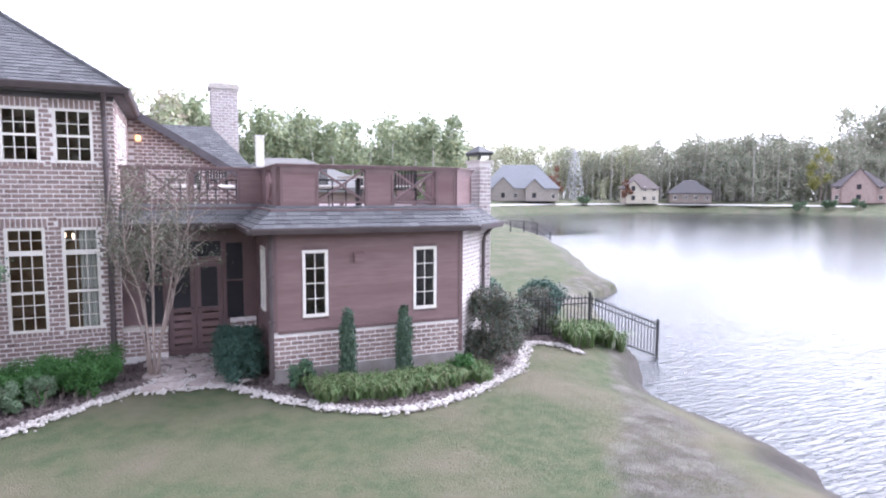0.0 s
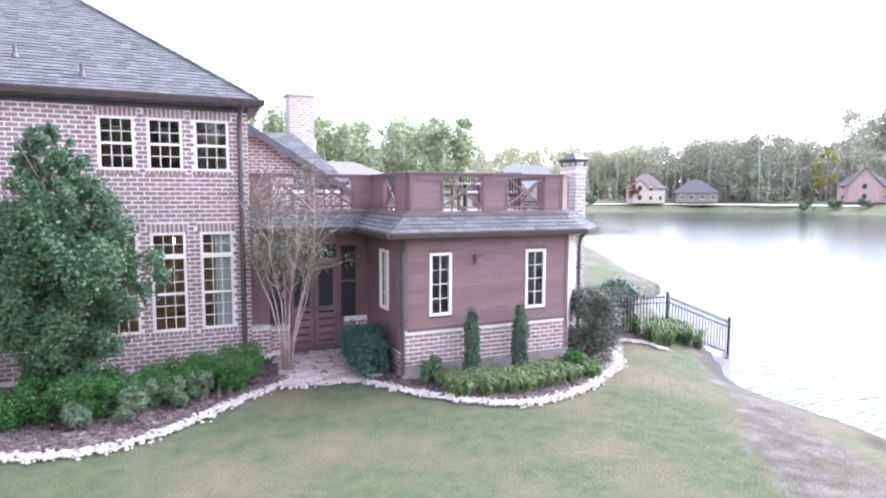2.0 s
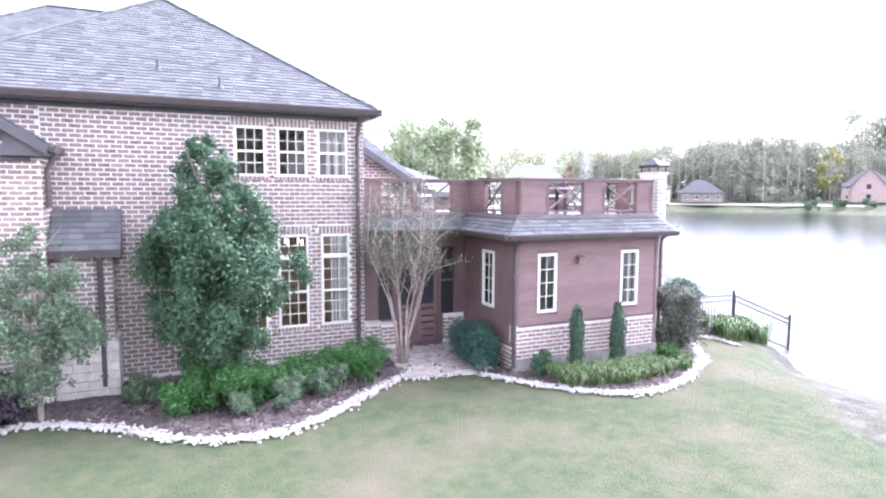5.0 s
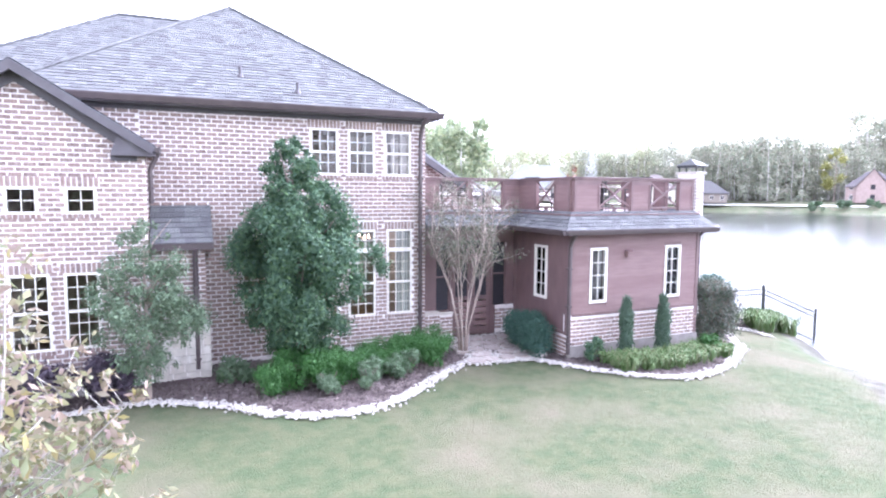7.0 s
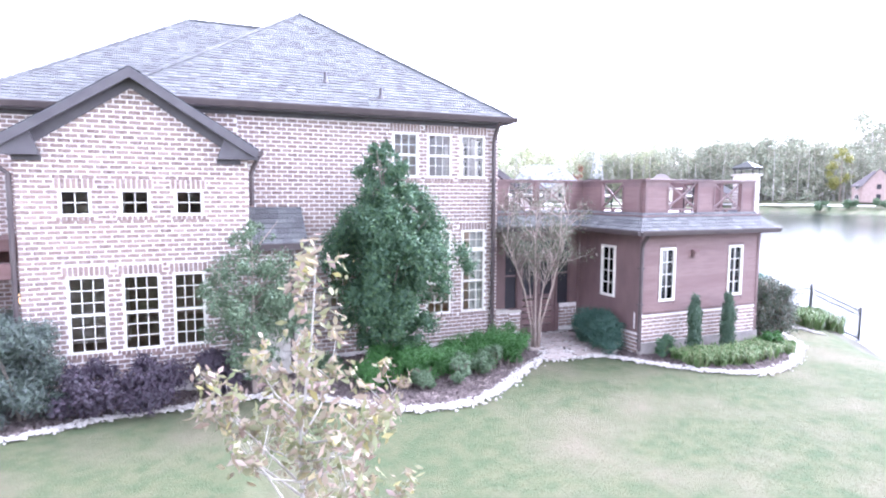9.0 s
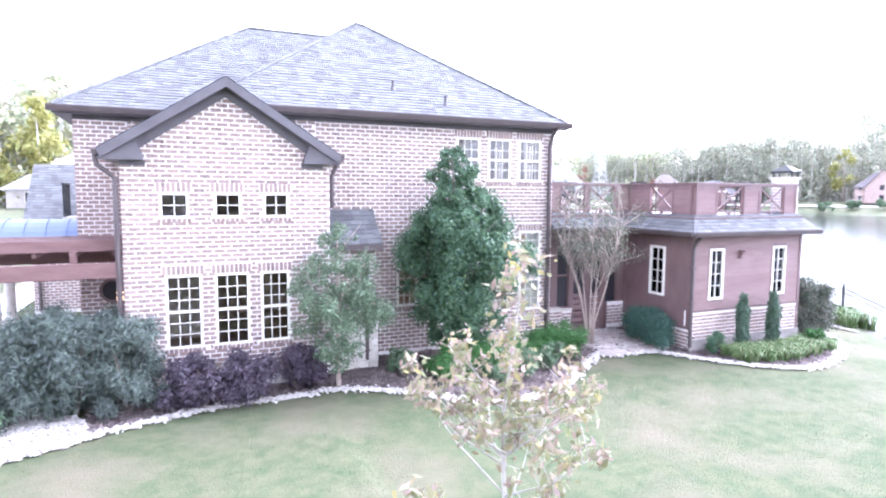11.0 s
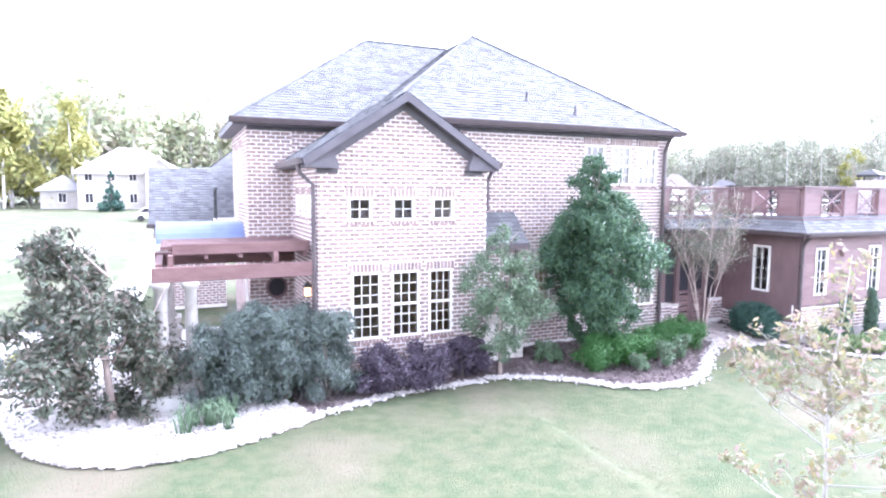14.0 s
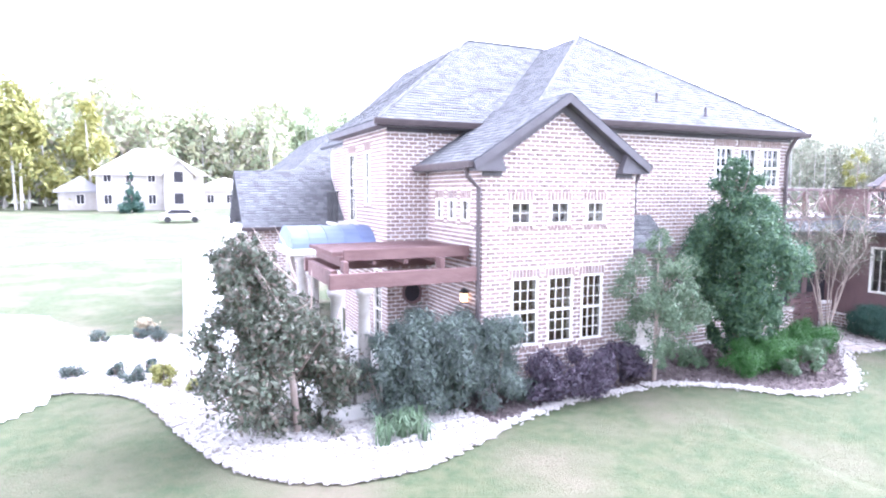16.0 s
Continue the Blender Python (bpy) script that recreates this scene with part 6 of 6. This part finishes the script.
# ---- grass blades over the near lawn ----
rng = np.random.default_rng(300)
gx, gy = rng.uniform(-23, 9, 130000), rng.uniform(3.5, 12, 130000)
far_l = rng.random(130000) < 0.25
gx = np.where(far_l, rng.uniform(-26, -18, 130000), gx)
gy = np.where(far_l, rng.uniform(5, 16, 130000), gy)
okg = ~inside(BED, gx, gy) & ~inside(GRAVEL, gx, gy) & ~inside(POND, gx, gy) & (edge_distance(POND, gx, gy) > 1.6) & (edge_distance(LINE, gx, gy, False) > 0.16) & ~((gx < -21.2) & (gy > 13))
gx, gy = gx[okg], gy[okg]
gzv = ground_z(gx, gy)
n = len(gx)
a = rng.uniform(0, 2 * math.pi, n)
h, wd = rng.uniform(0.006, 0.016, n), rng.uniform(0.006, 0.013, n)
lx, ly = rng.normal(0, 0.05, n), rng.normal(0, 0.05, n)
P0 = np.c_[gx - np.cos(a) * wd, gy - np.sin(a) * wd, gzv - 0.004]
P1 = np.c_[gx + np.cos(a) * wd, gy + np.sin(a) * wd, gzv - 0.004]
P2 = np.c_[gx + lx, gy + ly, gzv + h]
me = bpy.data.meshes.new("grass")
me.vertices.add(3 * n)
me.vertices.foreach_set("co", np.stack([P0, P1, P2], 1).ravel())
me.loops.add(3 * n)
me.loops.foreach_set("vertex_index", np.arange(3 * n))
me.polygons.add(n)
me.polygons.foreach_set("loop_start", np.arange(0, 3 * n, 3))
me.polygons.foreach_set("loop_total", np.full(n, 3))
me.materials.append(leafy("grass_blades", [(0.083, 0.112, 0.056), (0.10, 0.125, 0.066), (0.128, 0.132, 0.08), (0.15, 0.138, 0.095), (0.092, 0.118, 0.06)], 0.9, 0.4))
me.update(calc_edges=True)
tagged(new("grass", me), "short mown grass blades on the lawn", "grass", kind="stuff")

# ---- shredded bark on the bed ----
rng = np.random.default_rng(310)
cx_, cy_ = rng.uniform(-13.4, 9.6, 60000), rng.uniform(8.4, 13.2, 60000)
okc = inside(BED, cx_, cy_) & (edge_distance(LINE, cx_, cy_, False) > 0.1)
cx_, cy_ = cx_[okc], cy_[okc]
n = len(cx_)
cz_ = ground_z(cx_, cy_) + 0.045 + rng.uniform(0, 0.02, n) + 0.02 * np.sin(cx_ * 9) * np.sin(cy_ * 7.3)
a = rng.uniform(0, 2 * math.pi, n)
ln, wd = rng.uniform(0.02, 0.06, n), rng.uniform(0.006, 0.014, n)
da, db = np.c_[np.cos(a) * ln, np.sin(a) * ln, rng.normal(0, 0.012, n)], np.c_[-np.sin(a) * wd, np.cos(a) * wd, rng.normal(0, 0.004, n)]
mid_c = np.c_[cx_, cy_, cz_]
me = bpy.data.meshes.new("bark_chips")
me.vertices.add(4 * n)
me.vertices.foreach_set("co", np.stack([mid_c - da - db, mid_c + da - db, mid_c + da + db, mid_c - da + db], 1).ravel())
me.loops.add(4 * n)
me.loops.foreach_set("vertex_index", np.arange(4 * n))
me.polygons.add(n)
me.polygons.foreach_set("loop_start", np.arange(0, 4 * n, 4))
me.polygons.foreach_set("loop_total", np.full(n, 4))
me.materials.append(mat("bark_chip", (0.1, 0.08, 0.08), None, 6, 0.95, rc=[(0.06, 0.045, 0.045), (0.13, 0.10, 0.10), (0.20, 0.16, 0.155), (0.09, 0.068, 0.066), (0.27, 0.22, 0.21)]))
me.update(calc_edges=True)
tagged(new("bark_chips", me), "shredded brown bark chips strewn over the bed", "mulch", kind="stuff")

# ---- small lamps and a parked car ----
sl_ = thing("wall_lamp", "lit globe lamp on the rear brick wall", "lamp", (-1.8, RB - 0.1, 5.12))
Shape().tube([(0, 0, -0.1), (0, 0, -0.06), (0, 0, 0.05), (0, 0, 0.09)], [0.03, 0.08, 0.08, 0.02], 10).done("globe", M_LAMP, sl_)
Shape().box(-0.03, 0.03, -0.02, 0.1, 0.09, 0.13).done("bracket", M_IRON, sl_)
car = thing("parked_car", "small pale car parked before the far house", "car", (-17.3, 70, gz(-17.3, 70)))
Shape().prism([(-2.1, 0.3), (2.1, 0.3), (2.1, 0.75), (1.4, 0.9), (0.8, 1.4), (-1.0, 1.4), (-1.7, 0.9), (-2.1, 0.8)], -0.85, 0.85, "y").done("body", M_STONE, car, bevel=0.08)
Shape().prism([(1.15, 0.95), (0.75, 1.34), (-0.95, 1.34), (-1.45, 0.95)], -0.87, 0.87, "y").done("window_band", M_SCREEN, car)
for x in (-1.3, 1.3):
    for y in (-0.8, 0.8):
        Shape().tube([(x, y - 0.1, 0.32), (x, y + 0.1, 0.32)], [0.32, 0.32], 12).done("wheel", M_IRON, car)
tree("conifer", "dark upright conifer before the pale house", (-22.6, 86), 5.0, 1.4, lambda h: max(0.1, 1 - h), L_ROUND, 2500, 0.25, 400, 0.3, n=40)

# ---- the far bank: woods, houses, pylon ----
def far_house(label, x, y, rz, w, d, h, roof, wall_c, roof_c, storeys=2, gables=(), name="far_house"):
    g = gz(x, y)
    t = thing(name, label, "house", (x, y, g - 0.2))
    wm = mat("far_wall", wall_c, tuple(c * 0.85 for c in wall_c), 1.5, 0.9)
    rm = mat("far_roof", roof_c, tuple(c * 1.2 for c in roof_c), 2.0, 0.9, stretch=(0.5, 0.5, 6))
    Shape().box(-w / 2, w / 2, -d / 2, d / 2, 0, h).done("wall", wm, t)
    o = 0.5
    r = min(w, d) / 2 + o
    a, b = w / 2 + o, d / 2 + o
    rl, rw = max(0.01, a - r), max(0.01, b - r)
    vs = [(-a, -b, h), (a, -b, h), (a, b, h), (-a, b, h), (-rl, -rw, h + roof), (rl, -rw, h + roof), (rl, rw, h + roof), (-rl, rw, h + roof), (-a, -b, h - 0.25), (a, -b, h - 0.25), (a, b, h - 0.25), (-a, b, h - 0.25)]
    Shape().add(vs, [(0, 1, 5, 4), (1, 2, 6, 5), (2, 3, 7, 6), (3, 0, 4, 7), (4, 5, 6, 7), (8, 9, 1, 0), (9, 10, 2, 1), (10, 11, 3, 2), (11, 8, 0, 3), (11, 10, 9, 8)]).done("roof", rm, t)
    for gx, gw, gh in gables:
        Shape().prism([(gx - gw / 2, 0), (gx + gw / 2, 0), (gx + gw / 2, h), (gx, h + gh), (gx - gw / 2, h)], -d / 2 - 1.2, -d / 2 + 0.2, "y").done("gable", wm, t)
        rr = Shape()
        for s in (-1, 1):
            rr.prism([(gx, h + gh + 0.25), (gx + s * (gw / 2 + 0.4), h - 0.1), (gx + s * (gw / 2 + 0.4), h - 0.3), (gx, h + gh)], -d / 2 - 1.6, 0, "y")
        rr.done("gable_roof", rm, t)
        for k in range(storeys):
            Shape().box(gx - 0.55, gx + 0.55, -d / 2 - 1.26, -d / 2 - 1.18, 1.0 + 2.9 * k, 2.4 + 2.9 * k).done("window", M_SCREEN, t)
    n = int(w / 2.6)
    for k in range(n):
        for q in range(storeys):
            x0 = -w / 2 + (k + 0.5) * w / n
            if any(abs(x0 - gx) < gw / 2 + 0.6 for gx, gw, _ in gables):
                continue
            wi = Shape().box(x0 - 0.5, x0 + 0.5, -d / 2 - 0.06, -d / 2 + 0.02, 0.9 + 2.9 * q, 2.3 + 2.9 * q).done("window", M_WHITE, t)
            for c in (-1, 1):
                Shape().box(x0 + c * 0.23 - 0.2, x0 + c * 0.23 + 0.2, -d / 2 - 0.08, -d / 2 - 0.055, 1.0 + 2.9 * q, 2.2 + 2.9 * q).done("pane", M_SCREEN, wi)
    t.matrix_basis = pose(x, y, g - 0.2, 0, 0, rz)
    return t


PINK = (0.40, 0.30, 0.275)
far_house("large pale stucco house with hip roofs across the lawn", -20.8, 96, 5, 13, 10, 5.0, 3.6, (0.42, 0.385, 0.35), (0.42, 0.38, 0.35), 2, ((3.2, 3.6, 1.8),))
far_house("low pale side wing of the house across the lawn", -29.3, 97, 5, 5, 7, 2.7, 2.0, (0.42, 0.385, 0.35), (0.3, 0.29, 0.3), 1)
far_house("pale garage wing of the house across the lawn", -10.5, 99, 5, 8, 8, 3.0, 1.8, (0.42, 0.385, 0.35), (0.5, 0.46, 0.43), 1)
far_house("grey-roofed lakeside house on the far bank", 94, 156, -28, 22, 12, 3.8, 7.0, (0.36, 0.32, 0.29), (0.22, 0.225, 0.24), 1, ((-5, 6, 3.0), (4, 5, 2.6)))
far_house("cream lakeside house with brown hip roof", 133, 148, -38, 11, 9, 4.6, 4.6, (0.6, 0.54, 0.45), (0.16, 0.135, 0.13), 2, ((-2, 4.5, 2.5),))
far_house("low dark-roofed lakeside pavilion", 147, 141, -40, 12, 9, 3.0, 4.0, (0.26, 0.22, 0.19), (0.09, 0.085, 0.09), 1)
far_house("pinkish brick lakeside house with steep gable", 182, 111, -58, 13, 10, 4.8, 4.5, PINK, (0.12, 0.105, 0.11), 2, ((0, 8, 5.0),))
far_house("rear wing with low hip roof behind the deck", 4.7, 32, 0, 8, 6, 4.3, 1.6, (0.22, 0.17, 0.15), (0.15, 0.145, 0.14), 1, name="rear_wing")
rc_ = thing("rear_chimney", "short white chimney on the rear wing", "chimney", (3.2, 31, 4.6))
Shape().box(-0.2, 0.2, -0.2, 0.2, 0, 1.9).box(-0.24, 0.24, -0.24, 0.24, 1.9, 2.0).done("shaft", M_WHITE, rc_)


def woods(name, label, spots, seed, leaf_mat, hmin, hmax, n_leaf, size, crown0=0.35, thin=0.0, stem=0.2):
    """A stand of tall stems with loose, uneven crowns."""
    rng = np.random.default_rng(seed)
    t = thing(name, label, "woods", kind="stuff")
    s, c, r = Shape(), [], []
    for x, y in spots:
        g = gz(x, y)
        h = rng.uniform(hmin, hmax)
        s.tube([(x, y, g - 0.3), (x + rng.normal(0, 0.3), y, g + h * 0.5), (x + rng.normal(0, 0.5), y, g + h * 0.93)], [stem, stem * 0.75, stem * 0.25], 5)
        if rng.random() < thin:
            continue
        w = h * rng.uniform(0.13, 0.22)
        for _ in range(12):
            q = rng.uniform(crown0, 1)
            k = w * (1.15 - 0.75 * abs(q - 0.6) / 0.4 * (q > 0.6))
            c.append((x + rng.normal(0, 0.55) * k, y + rng.normal(0, 0.55) * k, g + h * q))
            r.append(w * rng.uniform(0.4, 0.85))
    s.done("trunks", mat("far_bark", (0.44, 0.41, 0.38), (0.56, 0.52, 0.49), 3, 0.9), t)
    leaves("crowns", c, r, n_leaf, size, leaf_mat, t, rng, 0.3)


rng = np.random.default_rng(200)
FAR = smooth_line([(-10, 190), (40, 185), (75, 172), (110, 172), (140, 160), (165, 136), (184, 122), (205, 100), (222, 70), (232, 30)], 2.0)


def row(n, lo, hi, off0, off1, keep=None):
    out = []
    F = FAR[int(lo * len(FAR)):int(hi * len(FAR))]
    for _ in range(n):
        x, y = F[rng.integers(len(F))]
        d = Vector((x - 10, y, 0)).normalized() * rng.uniform(off0, off1)
        out.append((x + d.x, y + d.y))
    return out


# far crowns wear leaf colours lightened for haze, the green stand too
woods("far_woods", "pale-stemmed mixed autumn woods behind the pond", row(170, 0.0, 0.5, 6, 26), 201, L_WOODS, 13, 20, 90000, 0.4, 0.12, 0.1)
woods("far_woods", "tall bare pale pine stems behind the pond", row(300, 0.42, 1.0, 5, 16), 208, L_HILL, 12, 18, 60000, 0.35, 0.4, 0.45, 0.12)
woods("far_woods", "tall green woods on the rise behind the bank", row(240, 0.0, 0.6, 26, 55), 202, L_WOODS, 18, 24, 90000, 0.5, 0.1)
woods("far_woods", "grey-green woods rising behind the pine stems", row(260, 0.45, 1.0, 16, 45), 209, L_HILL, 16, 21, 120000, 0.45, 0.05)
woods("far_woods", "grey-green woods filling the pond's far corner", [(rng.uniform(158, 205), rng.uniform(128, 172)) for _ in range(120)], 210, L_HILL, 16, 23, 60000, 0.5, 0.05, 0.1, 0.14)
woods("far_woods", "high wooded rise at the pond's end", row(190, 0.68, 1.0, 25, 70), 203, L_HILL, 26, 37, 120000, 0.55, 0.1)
woods("far_woods", "green woods behind the neighbouring roofs", [(rng.uniform(0, 58), rng.uniform(120, 150)) for _ in range(100)], 204, leafy("hazed_woods_green", [(0.24, 0.29, 0.18), (0.28, 0.33, 0.20), (0.32, 0.36, 0.22), (0.37, 0.38, 0.22)]), 14, 21, 60000, 0.6, 0.08)
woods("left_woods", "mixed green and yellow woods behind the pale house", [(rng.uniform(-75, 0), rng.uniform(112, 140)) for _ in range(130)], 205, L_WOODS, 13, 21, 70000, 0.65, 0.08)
woods("left_woods", "yellow autumn trees at the edge of the lawn", [(-38 + rng.normal(0, 5), 100 + rng.normal(0, 4)) for _ in range(11)], 206, L_YELLOW, 12, 16, 14000, 0.5, 0.15)
woods("left_woods", "bare purplish trees at the edge of the lawn", [(-50 + rng.normal(0, 5), 98 + rng.normal(0, 5)) for _ in range(14)], 207, leafy("purple_twigs", [(0.15, 0.11, 0.11), (0.19, 0.14, 0.13)]), 12, 17, 5000, 0.4, 0.15)
for k, (x, y, h, m_) in enumerate(((180, 121, 17, L_YELLOW), (107, 156, 11, L_RUST), (126, 146, 8, L_RUST), (120, 150, 6, L_WOODS))):
    rg_ = np.random.default_rng(220 + k)
    t = thing("bank_tree", ("yellow-leaved" if m_ is L_YELLOW else "rust-leaved" if m_ is L_RUST else "green") + " tree on the far bank", "tree", (x, y, gz(x, y)))
    Shape().tube([(0, 0, -0.3), (0.2, 0, h * 0.5), (0.1, 0, h * 0.9)], [0.22, 0.16, 0.04], 6).done("trunk", M_BARK, t)
    c, r = clumps(rg_, 16, oval, h * 0.75, h * 0.24)
    leaves("crown", [(a, b, z + h * 0.28) for a, b, z in c], r, 1500, 0.4, m_, t, rg_, 0.3)
for k, (x, y) in enumerate(((158, 112), (163, 107), (167, 101), (112, 148))):
    bush("bank_shrub", "rounded shrub at the water's far edge", (x, y), 2.4, 2.6, L_SAGE, 900, 0.3, 240 + k, 10, "bank shrubs")
# lattice pylon
py = thing("pylon", "grey lattice power pylon beyond the far houses", "pylon", (120, 164, gz(120, 164)))
M_STEEL = mat("galvanised", (0.4, 0.41, 0.42), (0.5, 0.5, 0.5), 2, 0.5, metal=0.5)
H, B = 16.0, 2.4
legs = [Vector((sx * B, sy_ * B, 0)) for sx, sy_ in ((-1, -1), (1, -1), (1, 1), (-1, 1))]
top = [Vector((sx * 0.4, sy_ * 0.4, H)) for sx, sy_ in ((-1, -1), (1, -1), (1, 1), (-1, 1))]
for a, b in zip(legs, top):
    Shape().tube([a, b], [0.13, 0.09], 4).done("leg", M_STEEL, py)
s = Shape()
for k in range(7):
    u, v_ = k / 7, (k + 1) / 7
    for q in range(4):
        a0, b0 = legs[q].lerp(top[q], u), legs[(q + 1) % 4].lerp(top[(q + 1) % 4], v_)
        a1, b1 = legs[(q + 1) % 4].lerp(top[(q + 1) % 4], u), legs[q].lerp(top[q], v_)
        s.tube([a0, b0], [0.07, 0.07], 4).tube([a1, b1], [0.07, 0.07], 4)
for z, w_ in ((13.5, 4.0), (16, 3.2)):
    s.tube([(-w_, 0, z), (w_, 0, z)], [0.1, 0.1], 4)
s.done("lattice", M_STEEL, py)

# unseen woods added behind the drone's way, so the panes mirror dark, not sky
woods("unseen_back_woods", "unseen mixed woods added behind the camera to darken pane reflections", [(rng.uniform(-90, 8), rng.uniform(-75, -45)) for _ in range(110)], 260, L_WOODS, 11, 17, 22000, 0.9, 0.05)
